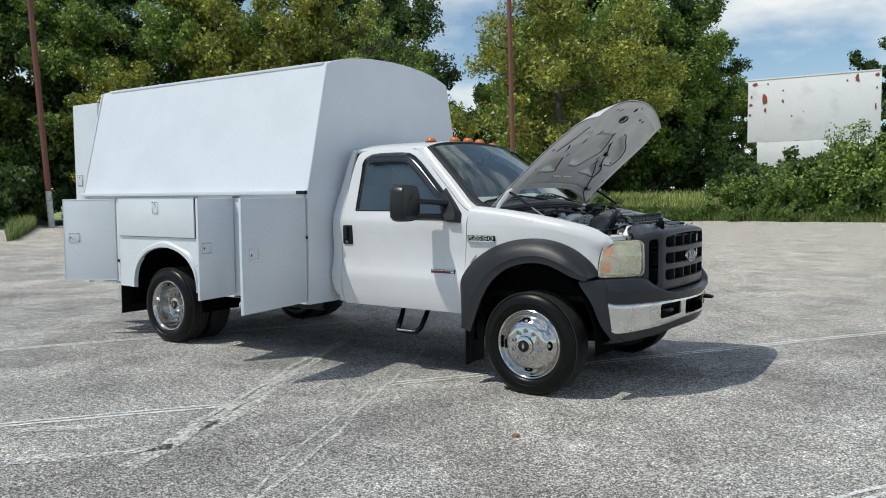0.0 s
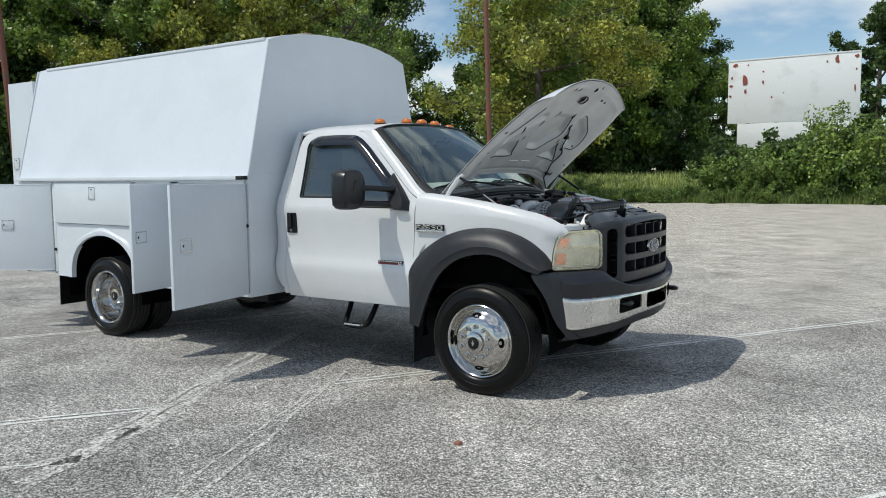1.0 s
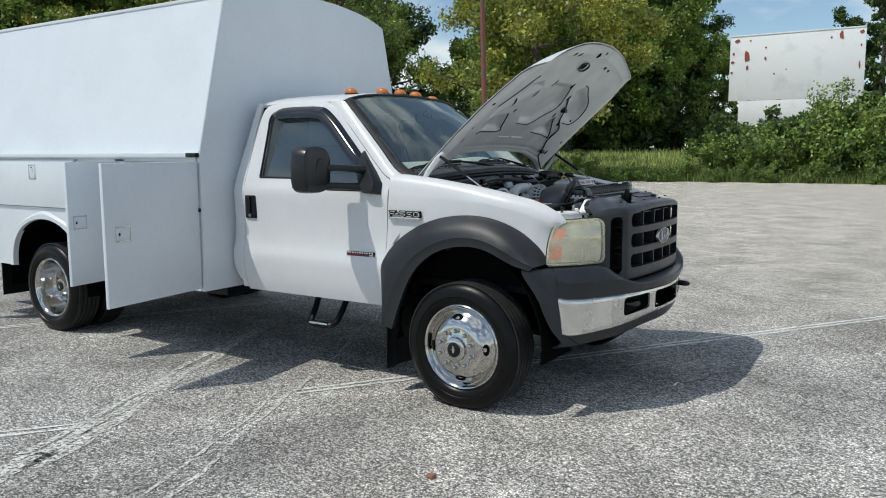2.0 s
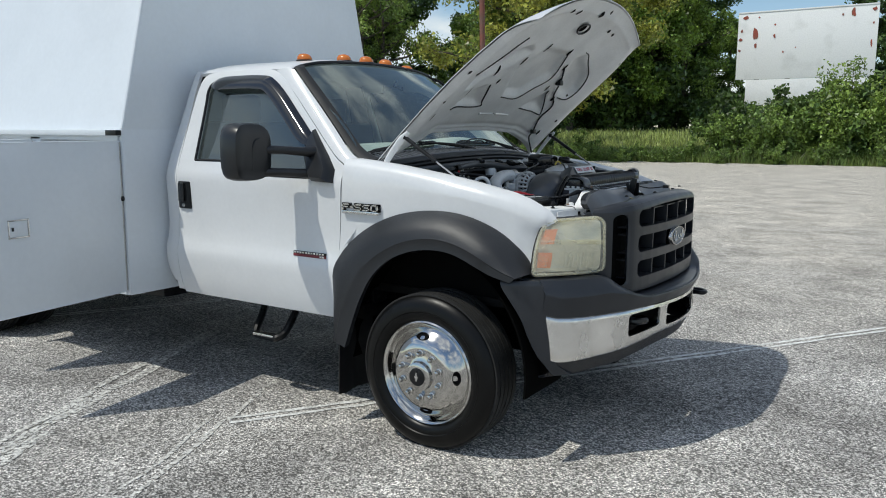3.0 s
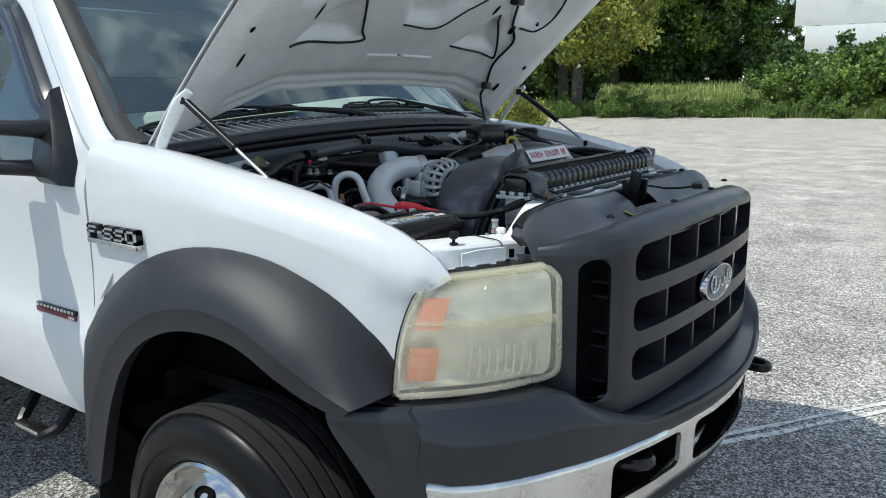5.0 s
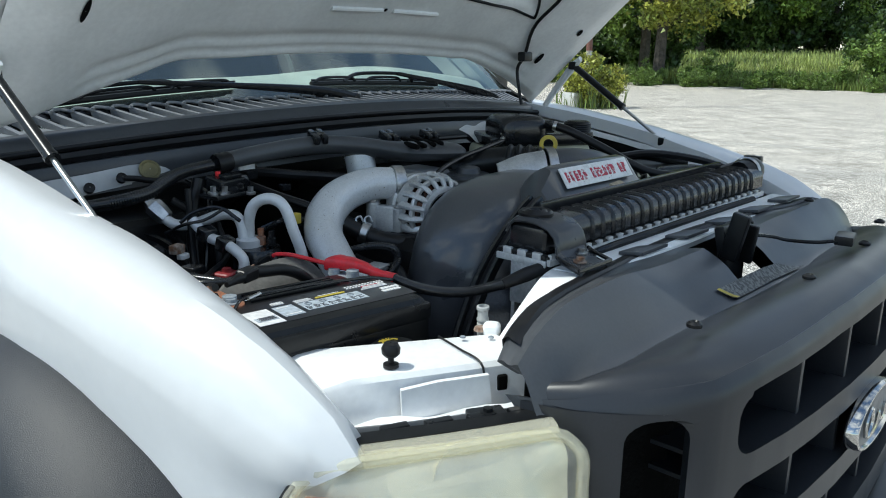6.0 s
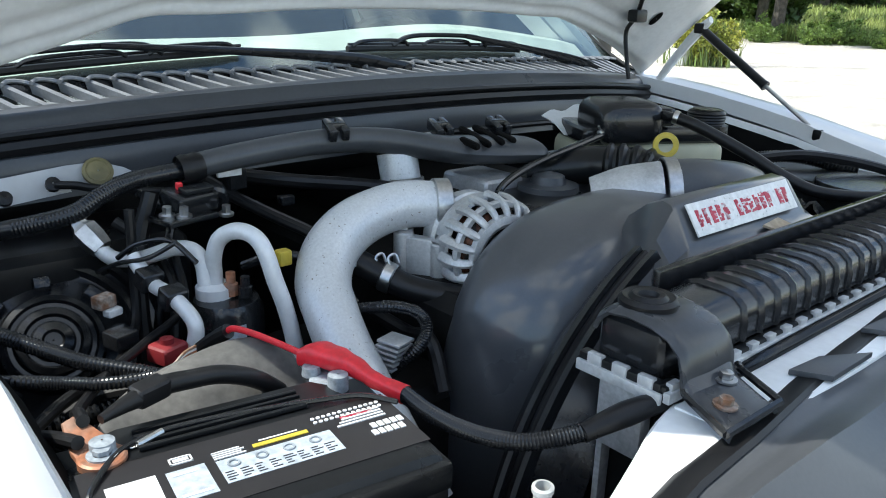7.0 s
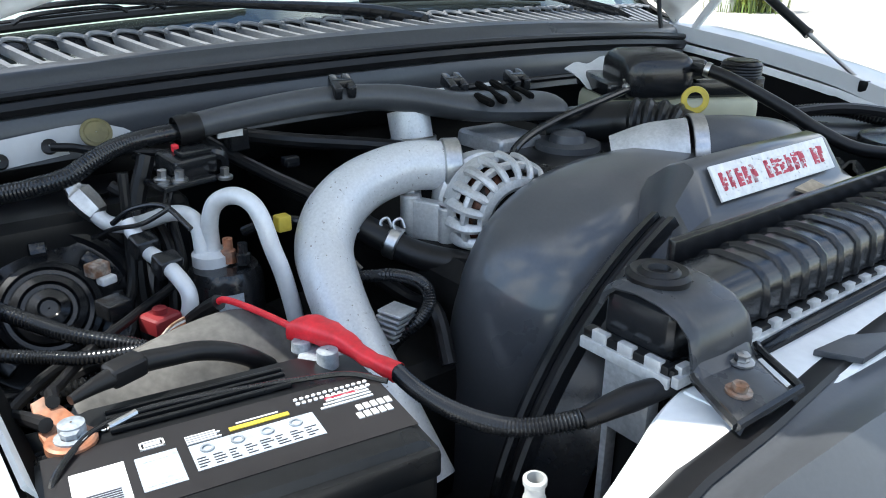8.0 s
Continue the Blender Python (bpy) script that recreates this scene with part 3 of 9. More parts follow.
plant(tree(14, 4.4, LEAF_MID, 23, 21000, 0.26, 0.04, label="mid green broadleaf tree with a full crown"),
      ring([(149.3, 54, 0, 1.06), (144.9, 51, 120, 0.92), (153.8, 56, 220, 0.98), (136.9, 55, 60, 0.98), (127.6, 58, 10, 0.86), (158.5, 53, 310, 0.98), (121.0, 62, 150, 0.70), (103.8, 88, 45, 0.8), (162.5, 53, 80, 0.95)]))
plant(tree(15, 4.6, LEAF_GOLD, 37, 22000, 0.25, 0.06, label="tall tree whose leaves are turning yellow"),
      ring([(140.9, 50, 0, 1.0), (133.8, 52, 100, 1.05), (146.6, 47, 210, 0.62)]))
plant(tree(16, 6.2, LEAF_GOLD, 52, 24000, 0.24, 0.24, label="wide spreading tree with yellow-green leaves"), [(-17.3, 34.6, 20, 0.86)])
plant(tree(15, 5.2, LEAF_MID, 71, 15000, 0.26, 0.24, label="broad green tree behind the overgrown verge"), ring([(117.2, 50, 80, 0.92), (111.2, 52, 0, 1.0), (108.8, 54, 140, 0.90), (106.6, 62, 200, 0.78), (114.2, 53, 300, 0.95)]))
plant(tree(15, 3.2, LEAF_MID, 93, 2600, 0.22, 0.25, bare=0.2, label="thin tree with mostly bare grey branches"), ring([(130.0, 50, 0, 0.92), (128.2, 51, 90, 0.95), (126.8, 53, 190, 0.86)]))
plant(tree(15, 3.0, LEAF_DARK, 117, 12000, 0.28, 0.12, label="slender green tree beside the white board"), ring([(94.6, 62, 0, 0.86), (92.4, 64, 120, 0.95), (90.0, 60, 220, 0.9)]))
plant(shrub(2.6, 1.7, LEAF_SHRUB, 5, 4600, 0.17, "leafy green shrub in the overgrown verge"),
      ring([(103.6, 45.2, 0, 0.95), (101.4, 44.8, 60, 1.15), (99.6, 45.3, 150, 1.25), (97.6, 45.0, 250, 1.35), (95.6, 45.4, 20, 1.3), (93.6, 45.0, 190, 1.25), (91.5, 45, 90, 1.4)]))
plant(shrub(2.0, 1.5, LEAF_DARK, 6, 4200, 0.16, "dense dark green shrub at the edge of the lot"),
      ring([(102.6, 47.5, 0, 1.25), (100.4, 47.4, 70, 1.3), (98.2, 47.6, 130, 1.4), (96.2, 47.2, 200, 1.5), (94.2, 47.6, 30, 1.5), (152.6, 50, 10, 1.3), (149, 50.5, 90, 1.4), (155, 46, 160, 1.3), (158, 48.5, 200, 1.4), (146, 48, 300, 1.2), (143, 48, 20, 1.2), (139.6, 49, 170, 1.2), (136, 50, 230, 1.2), (132, 51, 40, 1.2), (128, 52, 90, 1.2), (124.5, 51, 10, 1.1)]))
plant(shrub(3.6, 0.85, LEAF_MID, 8, 2300, 0.15, "tall light green sapling growing up before the board"),
      ring([(97.9, 44.2, 0, 1.1), (96.9, 46, 80, 1.2), (101.0, 46.2, 190, 0.75), (94.6, 44, 120, 1.0)]))
plant(shrub(1.3, 1.0, LEAF_SHRUB, 9, 2600, 0.11, "bushy weed with small bright leaves"),
      ring([(az + 0.4 * math.sin(az * 7), 43.6 + 0.9 * math.sin(az * 3.1), az * 37, (0.75 if az < 103 else 0.5) + 0.25 * math.sin(az * 5)) for az in np.arange(91, 124, 1.25)]))


def blades(name, count, where, high, mat, seed, label, wide=0.012):
    """Grass and weed stalks, each a thin bent blade; where(g) gives the foot of one."""
    g = np.random.default_rng(seed)
    vs, fs = [], []
    for k in range(count):
        x, y, hh = where(g)
        h = high * hh * (0.5 + 0.7 * g.random())
        a, b = g.random() * 6.28, g.normal(0, 0.22, 2) * h
        w = wide * (0.6 + g.random())
        dx, dy = math.cos(a) * w, math.sin(a) * w
        i = len(vs)
        z = ground_z(y)
        vs += [(x - dx, y - dy, z), (x + dx, y + dy, z), (x + b[0] * 0.35 + dx * 0.8, y + b[1] * 0.35 + dy * 0.8, z + h * 0.6), (x + b[0] * 0.35 - dx * 0.8, y + b[1] * 0.35 - dy * 0.8, z + h * 0.6), (x + b[0], y + b[1], z + h)]
        fs += [(i, i + 1, i + 2, i + 3), (i + 3, i + 2, i + 4)]
    me = bpy.data.meshes.new(name)
    me.from_pydata(vs, [], fs)
    me.materials.append(mat)
    return tagged(new(name, me), label, "weeds", kind="stuff")


def verge(g):
    x = g.uniform(-36, 20)
    y0 = interp(x, sorted(edge[:10]))
    y = y0 - 0.15 + abs(g.normal(0, 1.6))
    return x, y, 0.35 + 0.65 * min(1, (y - y0 + 0.3) / 1.2) * (0.6 + 0.5 * noise.noise((x * 0.4, y * 0.4, 0)))


def island(g):
    a, r = g.random() * 6.28, math.sqrt(g.random())
    return -31.5 + 5.5 * r * math.cos(a) - 2.5 * r * math.sin(a), 11.4 + 1.3 * r * math.sin(a) - 3.4 * r * math.cos(a), 0.5 + 0.5 * g.random()


def meadow(g):
    x = g.uniform(-44, 6)
    return x, 42 + 50 * g.random() ** 1.6, 0.8


def foot(g):
    return -10.8 + g.normal(0, 0.34), 18.0 + g.normal(0, 0.34), 0.6 + 0.4 * g.random()


plant(shrub(3.4, 2.6, LEAF_DARK, 61, 5200, 0.26, "dense dark undergrowth beneath the trees"),
      ring([(az, 57 + 4 * math.sin(az * 2.3), az * 53, 1.0 + 0.25 * math.sin(az * 4.1)) for az in np.arange(103.4, 127, 1.9)]))
plant(shrub(2.2, 1.3, LEAF_SHRUB, 62, 3000, 0.15, "young leafy tree shoots among the weeds"),
      ring([(113.2, 45, 0, 0.7), (109.6, 44.6, 120, 0.62), (116.8, 45.4, 210, 0.75), (106.2, 44.4, 40, 0.8), (119.4, 44.8, 280, 0.66)]))
blades("weeds", 24000, verge, 1.05, GRASS, 1, "tall green weeds along the edge of the lot", 0.016)
blades("dry_weeds", 900, verge, 1.1, DRY, 2, "dry brown stalks among the green weeds", 0.012)
blades("meadow_grass", 26000, meadow, 0.85, MEADOW, 3, "long sunlit meadow grass behind the weeds", 0.035)
blades("island_grass", 3800, island, 0.8, GRASS, 4, "tuft of long grass round the far pole", 0.014)
blades("island_stalks", 220, island, 0.8, DRY, 5, "reddish dry stalks at the pole's grass tuft", 0.02)
blades("pole_weeds", 350, foot, 0.8, GRASS, 6, "yellow-green weeds growing round the pole's foot", 0.014)
pw = shrub(1.35, 0.62, LEAF_GOLD, 14, 2200, 0.085, "bright yellow-green bush at the foot of the pole")
plant(pw, [(-10.75, 17.75, 0, 1.05), (-10.35, 18.3, 100, 0.8), (-11.2, 18.1, 200, 0.9)])


def pole(x, y, high, r, white, lean, label):
    p = thing("sign_pole", (x, y, 0), label, "pole", "painted poles of the lot")
    top = Vector((x + lean[0], y + lean[1], high))
    cut = Vector((x, y, 0)).lerp(top, white / high)
    part("painted_base", tube(B(), [(x, y, -0.1), cut], r * 1.01, 14), POLE_WHITE, p, "flaking white painted base")
    part("shaft", tube(B(), [cut, top], [r, r * 0.92], 14), POLE_RED, p, "rust-red painted shaft")
    return p


pole(-10.85, 18.0, 13.0, 0.088, 1.55, (-0.33, 0.0), "tall rust-red steel pole with white painted foot")
pole(-36.6, 15.5, 19.0, 0.15, 1.85, (-1.0, -0.5), "tall leaning rust-red pole with white painted foot")
bm = B()
box(bm, (-11.25, 17.3, 0), (-10.85, 17.62, 0.42), 0.04)
lone("concrete_block", bm, POLE_WHITE, "pale weathered concrete block beside the pole", "concrete block")

# The blank board, flaking to red.
board = thing("blank_billboard", (-6.0, 46.1, 0), "large weathered white board flaking to red", "billboard")
bx0, bx1 = -9.75, -2.35
bm = B()
box(bm, (bx0, 46.0, 4.62), (bx1, 46.12, 8.50), 0.01)
part("face_panel", bm, BOARD_WHITE, board)
bm = B()
box(bm, (-9.15, 46.02, 3.1), (-2.6, 46.12, 4.6), 0.01)
part("lower_panel", bm, BOARD_WHITE, board)
for x in (-8.6, -6.9, -5.2, -3.5):
    bm = B()
    box(bm, (x - 0.12, 46.25, -0.1), (x + 0.12, 46.5, 8.3), 0.02)
    part("post", bm, BARK, board)
bm = B()
box(bm, (bx0, 45.97, 8.46), (bx1, 46.14, 8.54), 0.01)
part("top_trim", bm, BOARD_WHITE, board)
rng = random.Random(4)
for u, v, w, h in ((0.06, 0.93, 0.05, 0.07), (0.14, 0.68, 0.045, 0.22), (0.14, 0.50, 0.02, 0.1), (0.025, 0.60, 0.03, 0.05), (0.03, 0.73, 0.02, 0.06), (0.16, 0.92, 0.02, 0.03), (0.83, 0.90, 0.04, 0.14), (0.97, 0.93, 0.03, 0.06),
                   (0.28, 0.63, 0.02, 0.09), (0.35, 0.39, 0.02, 0.04), (0.97, 0.74, 0.015, 0.04), (0.965, 0.45, 0.015, 0.16), (0.76, 0.88, 0.015, 0.04), (0.02, 0.44, 0.02, 0.05), (0.28, 0.80, 0.015, 0.03), (0.44, 0.45, 0.012, 0.02)):
    cx, cz = bx0 + (bx1 - bx0) * u, 4.62 + 3.88 * v
    pts = []
    for k in range(11):
        a = math.tau * k / 11
        q = rng.uniform(0.55, 1.15)
        pts.append((cx + math.cos(a) * q * w * 3.7, 45.985, cz + math.sin(a) * q * h * 1.95))
    part("bare_patch", prism(B(), pts, (0, -0.006, 0)), BOARD_RED, board, "torn patch showing red board")

# ---- the truck: cab and front ----
truck = thing("utility_truck", (-2.3, 0, 0), "white utility truck with open hood and open body doors", "truck")

SIDE = [(0.50, 0.925), (0.56, 0.958), (0.64, 0.978), (0.74, 0.990), (0.81, 0.995), (0.85, 0.990), (0.90, 0.974), (0.98, 0.968), (1.12, 0.970), (1.26, 0.977), (1.30, 0.975), (1.335, 0.962),
        (1.39, 0.945), (1.50, 0.905), (1.62, 0.862), (1.74, 0.820), (1.86, 0.778), (1.92, 0.745)]
CREST = [(-0.64, 1.425), (-0.50, 1.418), (-0.245, 1.392), (0.0, 1.357), (0.208, 1.318), (0.38, 1.278), (0.45, 1.252), (0.50, 1.226), (0.55, 1.192), (0.576, 1.152), (0.60, 1.10)]
TAPER = [(-0.6, 0.0), (0.05, 0.0), (0.25, 0.018), (0.42, 0.048), (0.55, 0.085), (0.64, 0.115)]


def wide(z):
    return interp(z, SIDE)


def door_front(z):
    return -0.645 + 0.055 * (z - 0.55) / 0.9


Z_DOOR = [0.555, 0.60, 0.66, 0.72, 0.77, 0.81, 0.845, 0.88, 0.92, 1.0, 1.1, 1.2, 1.26, 1.29, 1.315, 1.34, 1.385]


def sill(x):
    """The window's lower edge steps down ahead of the seat."""
    f = max(0.0, min(1.0, (x + 1.31) / 0.20))
    return 1.385 - 0.073 * f * f * (3 - 2 * f) if x < -0.745 else 1.385


def door_panel():
    bm = B()
    rows = []
    for z in Z_DOOR:
        row = []
        for x in sorted([*np.linspace(-1.930 + 0.02 * max(0, 0.72 - z) * 4, door_front(z) - 0.004, 44), -0.746, -0.744]):
            h = z if z <= 1.26 else 1.26 + (z - 1.26) * (sill(x) - 1.26) / 0.125
            row.append((x, -wide(h) - 0.003, h))
        rows.append(row)
    return grid(bm, rows, thick=0.02)


def arc_line(pts, n):
    return glide([(p[0], 0, p[1]) for p in pts], n)


# window opening: rear edge, top and sloping front edge
WIN_IN = [(-1.785, 1.385), (-1.796, 1.55), (-1.808, 1.72), (-1.816, 1.80), (-1.79, 1.846), (-1.72, 1.860), (-1.55, 1.862), (-1.38, 1.858), (-1.29, 1.842), (-1.18, 1.775), (-1.05, 1.665), (-0.90, 1.535), (-0.765, 1.415), (-0.735, 1.385)]
WIN_OUT = [(-1.930, 1.385), (-1.925, 1.55), (-1.918, 1.72), (-1.905, 1.83), (-1.87, 1.90), (-1.76, 1.918), (-1.58, 1.922), (-1.40, 1.920), (-1.265, 1.905), (-1.13, 1.815), (-0.99, 1.695), (-0.84, 1.565), (-0.68, 1.43), (-0.605, 1.385)]


def door_frame():
    bm = B()
    a, b = arc_line(WIN_IN, 44), arc_line(WIN_OUT, 44)
    rows = []
    for f in (0.0, 0.5, 1.0):
        row = []
        for p, q in zip(a, b):
            v = p.lerp(q, f)
            row.append((v.x, -wide(v.z) - 0.003 + (0.004 if f == 0 else 0), v.z))
        rows.append(row)
    return grid(bm, rows, thick=0.025)


def glass_pane():
    bm = B()
    rows = []
    for z in np.linspace(1.295, 1.87, 12):
        x0 = interp(z, [(p[1], p[0]) for p in WIN_IN[:5]]) - 0.012
        x1 = interp(z, sorted([(p[1], p[0]) for p in WIN_IN[7:]])) + 0.012
        rows.append([(x, -wide(z) + 0.014, z) for x in np.linspace(x0, x1, 12)])
    return grid(bm, rows)


def window_seal():
    pts = [(v.x, -wide(v.z) - 0.002, v.z) for v in arc_line(WIN_IN, 40)]
    low = [(x, -wide(sill(x)) - 0.002, sill(x)) for x in np.linspace(-0.750, -1.785, 32)]
    return tube(B(), pts + low, 0.008, 6, cap=False)


def rain_visor():
    path = arc_line([(-1.79, 1.835), (-1.72, 1.866), (-1.55, 1.872), (-1.38, 1.868), (-1.285, 1.850), (-1.17, 1.775), (-1.04, 1.665), (-0.90, 1.545), (-0.815, 1.465)], 36)
    rows = []
    for k, p in enumerate(path):
        t = k / 35
        d = (path[min(k + 1, 35)] - path[max(k - 1, 0)]).normalized()
        nrm = Vector((d.z, 0, -d.x))
        if nrm.z > 0:
            nrm = -nrm
        w = 0.062 * min(1, 6 * t + 0.3) * min(1, (1 - t) * 5 + 0.25)
        up = p - nrm * 0.018
        lo = p + nrm * w
        o = 0.026 * min(1, 8 * t + 0.2) * min(1, (1 - t) * 6 + 0.2)
        mid = p + nrm * w * 0.25
        rows.append([(up.x, -wide(up.z) - 0.006, up.z), (p.x, -wide(p.z) - 0.008 - o * 0.7, p.z), (mid.x, -wide(mid.z) - 0.010 - o, mid.z), (lo.x, -wide(lo.z) - 0.010 - o * 0.9, lo.z)])
    return grid(B(), rows, thick=0.004)


def handle_plate():
    bm = box(B(), (-1.915, -0.986, 1.085), (-1.805, -0.962, 1.255), 0.012)
    return bm


def handle_grip():
    bm = box(B(), (-1.895, -1.004, 1.13), (-1.85, -0.984, 1.245), 0.008)
    return bm


def key_lock():
    return lathe(B(), [(0.0005, 0.006), (0.010, 0.006), (0.012, 0.0)], Matrix.Translation((-1.865, -0.986, 1.108)) @ pose(0, 0, 0, 90, 0, 0), 14)


doors = both("door", door_panel, PAINT, truck, "white painted cab door, shut")
for d, flip in zip(doors, (False, True)):
    for nm, mk, mt, lb in (("window_frame", door_frame, PAINT, ""), ("window_glass", glass_pane, GLASS_SIDE, "dark tinted side glass"), ("window_seal", window_seal, RUBBER, ""),
                           ("rain_visor", rain_visor, VISOR_SMOKE, "smoked plastic rain visor"), ("handle_plate", handle_plate, BLACK, "black plastic handle recess"), ("grip", handle_grip, SATIN, "black pull handle"), ("key_lock", key_lock, STEEL, "")):
        bm = mk()
        part(nm, mirrored(bm) if flip else bm, mt, d, lb)

# rear of the cab, wrapping round from door to door
bm = B()
rows = []
for z in np.linspace(0.57, 1.93, 26):
    w = wide(z)
    lean = interp(z, [(0.57, 0.10), (0.64, 0.03), (0.74, 0.0), (0.86, 0.0), (1.0, 0.012), (1.3, 0.008), (1.45, 0.018), (1.93, 0.062)])
    xr = -2.074 + lean
    half = [(-1.937 + 0.02 * max(0, 0.72 - z) * 4, w), (-1.975, w + 0.001), (xr + 0.030, w - 0.003), (xr + 0.008, w - 0.018), (xr, w - 0.055), (xr - 0.004, w * 0.5)]
    rows.append([(x, -y, z) for x, y in half] + [(x, y, z) for x, y in reversed(half)])
grid(bm, rows, thick=0.02)
part("cab_back", bm, PAINT, truck)


def roof_z(y):
    return interp(abs(y), [(0, 2.004), (0.25, 2.0), (0.45, 1.991), (0.58, 1.977), (0.67, 1.957), (0.72, 1.938), (0.745, 1.918)])


def header_x(y):
    return -1.110 - 0.055 * (abs(y) / 0.7) ** 2


bm = B()
rows = []
for f, drop in ((0.0, 0.028), (0.012, 0.012), (0.05, 0.003), (0.15, 0), (0.35, 0), (0.6, 0), (0.82, 0.004), (0.93, 0.012), (0.98, 0.028), (1.0, 0.06)):
    row = []
    for y in (-0.748, -0.735, -0.72, -0.67, -0.58, -0.45, -0.25, 0, 0.25, 0.45, 0.58, 0.67, 0.72, 0.735, 0.748):
        xf = header_x(y)
        row.append((xf + (-2.012 - xf) * f, y, roof_z(y) - drop * (1 if abs(y) < 0.7 else 0.4)))
    rows.append(row)
grid(bm, rows, thick=0.02)
part("roof", bm, PAINT, truck)


def pillar():
    bm = B()
    out = glide([(-0.602, -0.945, 1.388), (-0.690, -0.924, 1.440), (-0.845, -0.882, 1.576), (-0.995, -0.836, 1.705), (-1.14, -0.792, 1.822), (-1.275, -0.752, 1.912)], 16)
    inn = glide([(-0.530, -0.902, 1.410), (-0.618, -0.888, 1.462), (-0.738, -0.856, 1.572), (-0.868, -0.820, 1.686), (-1.0, -0.784, 1.798), (-1.135, -0.748, 1.912)], 16)
    rows = []
    for f, bulge in ((0, 0.0), (0.3, 0.012), (0.65, 0.012), (1, 0)):
        rows.append([a.lerp(b, f) + Vector((0.5, -0.6, 0.6)).normalized() * bulge for a, b in zip(out, inn)])
    return grid(bm, rows, thick=0.02)


both("windscreen_pillar", pillar, PAINT, truck)


def pillar_trim():
    out = glide([(-0.465, -0.892, 1.404), (-0.525, -0.899, 1.412), (-0.612, -0.886, 1.462), (-0.735, -0.854, 1.573), (-0.865, -0.818, 1.687), (-0.997, -0.782, 1.799), (-1.120, -0.750, 1.905), (-1.150, -0.735, 1.922), (-1.160, -0.690, 1.937)], 28)
    inn = glide([(-0.430, -0.845, 1.418), (-0.505, -0.850, 1.440), (-0.590, -0.838, 1.492), (-0.712, -0.806, 1.600), (-0.842, -0.772, 1.712), (-0.975, -0.738, 1.822), (-1.085, -0.708, 1.912), (-1.110, -0.695, 1.926), (-1.125, -0.670, 1.935)], 28)
    lift = Vector((0.45, -0.4, 0.6)).normalized() * 0.008
    return grid(B(), [[a + lift * 0.6 for a in out], [a.lerp(b, 0.3) + lift * 1.5 for a, b in zip(out, inn)], [a.lerp(b, 0.7) + lift for a, b in zip(out, inn)], [b + lift * 0.5 for b in inn]], thick=0.006)


both("windscreen_moulding", pillar_trim, material("faded_rubber_trim", (0.020, 0.021, 0.023), 0.6, vary=0.2, scale=10, spec=0.3), truck, "black rubber windscreen edge")


def screen_point(u, v):
    """u across from -1 to 1, v up from 0 to 1."""
    y0, y1 = 0.885 * u, 0.735 * u
    lo = Vector((-0.455 - 0.055 * u * u, y0, 1.462 - 0.055 * u * u))
    hi = Vector((header_x(y1) + 0.01, y1, roof_z(y1) - 0.022))
    return lo.lerp(hi, v) + Vector((0.6, 0, 0.8)) * 0.03 * math.sin(math.pi * v)


bm = B()
grid(bm, [[screen_point(u, v) for u in np.linspace(-1, 1, 21)] for v in np.linspace(-0.04, 1, 12)])
part("windscreen", bm, GLASS_FRONT, truck, "tinted curved windscreen").visible_shadow = False
bm = B()
grid(bm, [[screen_point(u, v) + Vector((-0.0024, 0, -0.0032)) for u in np.linspace(-1, 1, 21)] for v in (-0.04, -0.01, 0.02, 0.048)])
part("windscreen_border", bm, material("black_glass_border", (0.010, 0.010, 0.012), 0.35, vary=0.2), truck, "black printed border of the windscreen")
part("header_seal", tube(B(), [screen_point(u, 1.0) + Vector((0.004, 0, 0.004)) for u in np.linspace(-1, 1, 25)], 0.010, 6), RUBBER, truck, "black seal along the roof edge")
bm = B()
box(bm, (-1.0, -0.10, 1.79), (-0.985, 0.10, 1.85), 0.006)
rod(bm, (-0.99, 0, 1.84), (-0.96, 0, 1.88), 0.008)
part("inner_mirror", bm, BLACK, truck, "inside mirror")
bm = B()
grid(bm, [[screen_point(0.44 + 0.03 * a, 0.72 + 0.02 * b) + Vector((-0.006, 0, -0.003)) for a in (0, 1)] for b in (0, 1)])
part("sticker", bm, WHITE_LABEL, truck, "small white sticker inside the windscreen")

# five roof lamps
for x, y in ((-1.262, -0.526), (-1.215, -0.215), (-1.208, 0.0), (-1.215, 0.215), (-1.262, 0.526)):
    z = roof_z(y) - 0.004
    bm = B()
    rows = []
    for k, (s, h) in enumerate(((1.0, 0.0), (1.0, 0.012), (0.93, 0.026), (0.74, 0.038), (0.42, 0.045), (0.02, 0.047))):
        rows.append([(x - 0.012 * k / 5 + 0.050 * s * math.cos(a), y + 0.040 * s * math.sin(a), z + h) for a in (math.tau * q / 20 for q in range(20))])
    grid(bm, rows, closed=True)
    lamp = part("roof_lamp", bm, AMBER, truck, "amber roof clearance lamp")
    bm = B()
    lathe(bm, [(0.054, -0.006), (0.054, 0.006), (0.048, 0.008)], Matrix.Translation((x, y, z)), 20)
    part("lamp_base", bm, BLACK, lamp)

# cab inside: floor of the picture through the glass
bm = B()
box(bm, (-1.9, -0.90, 0.95), (-1.25, 0.90, 1.12), 0.05)
box(bm, (-1.98, -0.86, 1.05), (-1.82, 0.86, 1.62), 0.05)
for y in (-0.45, 0.45):
    box(bm, (-1.96, y - 0.14, 1.60), (-1.86, y + 0.14, 1.80), 0.04)
part("bench_seat", bm, SEAT, truck, "grey cloth bench seat")


def dash_crest(y):
    return 1.496 + 0.028 * math.exp(-((y - 0.42) / 0.32) ** 2) - 0.02 * (y / 0.88) ** 4


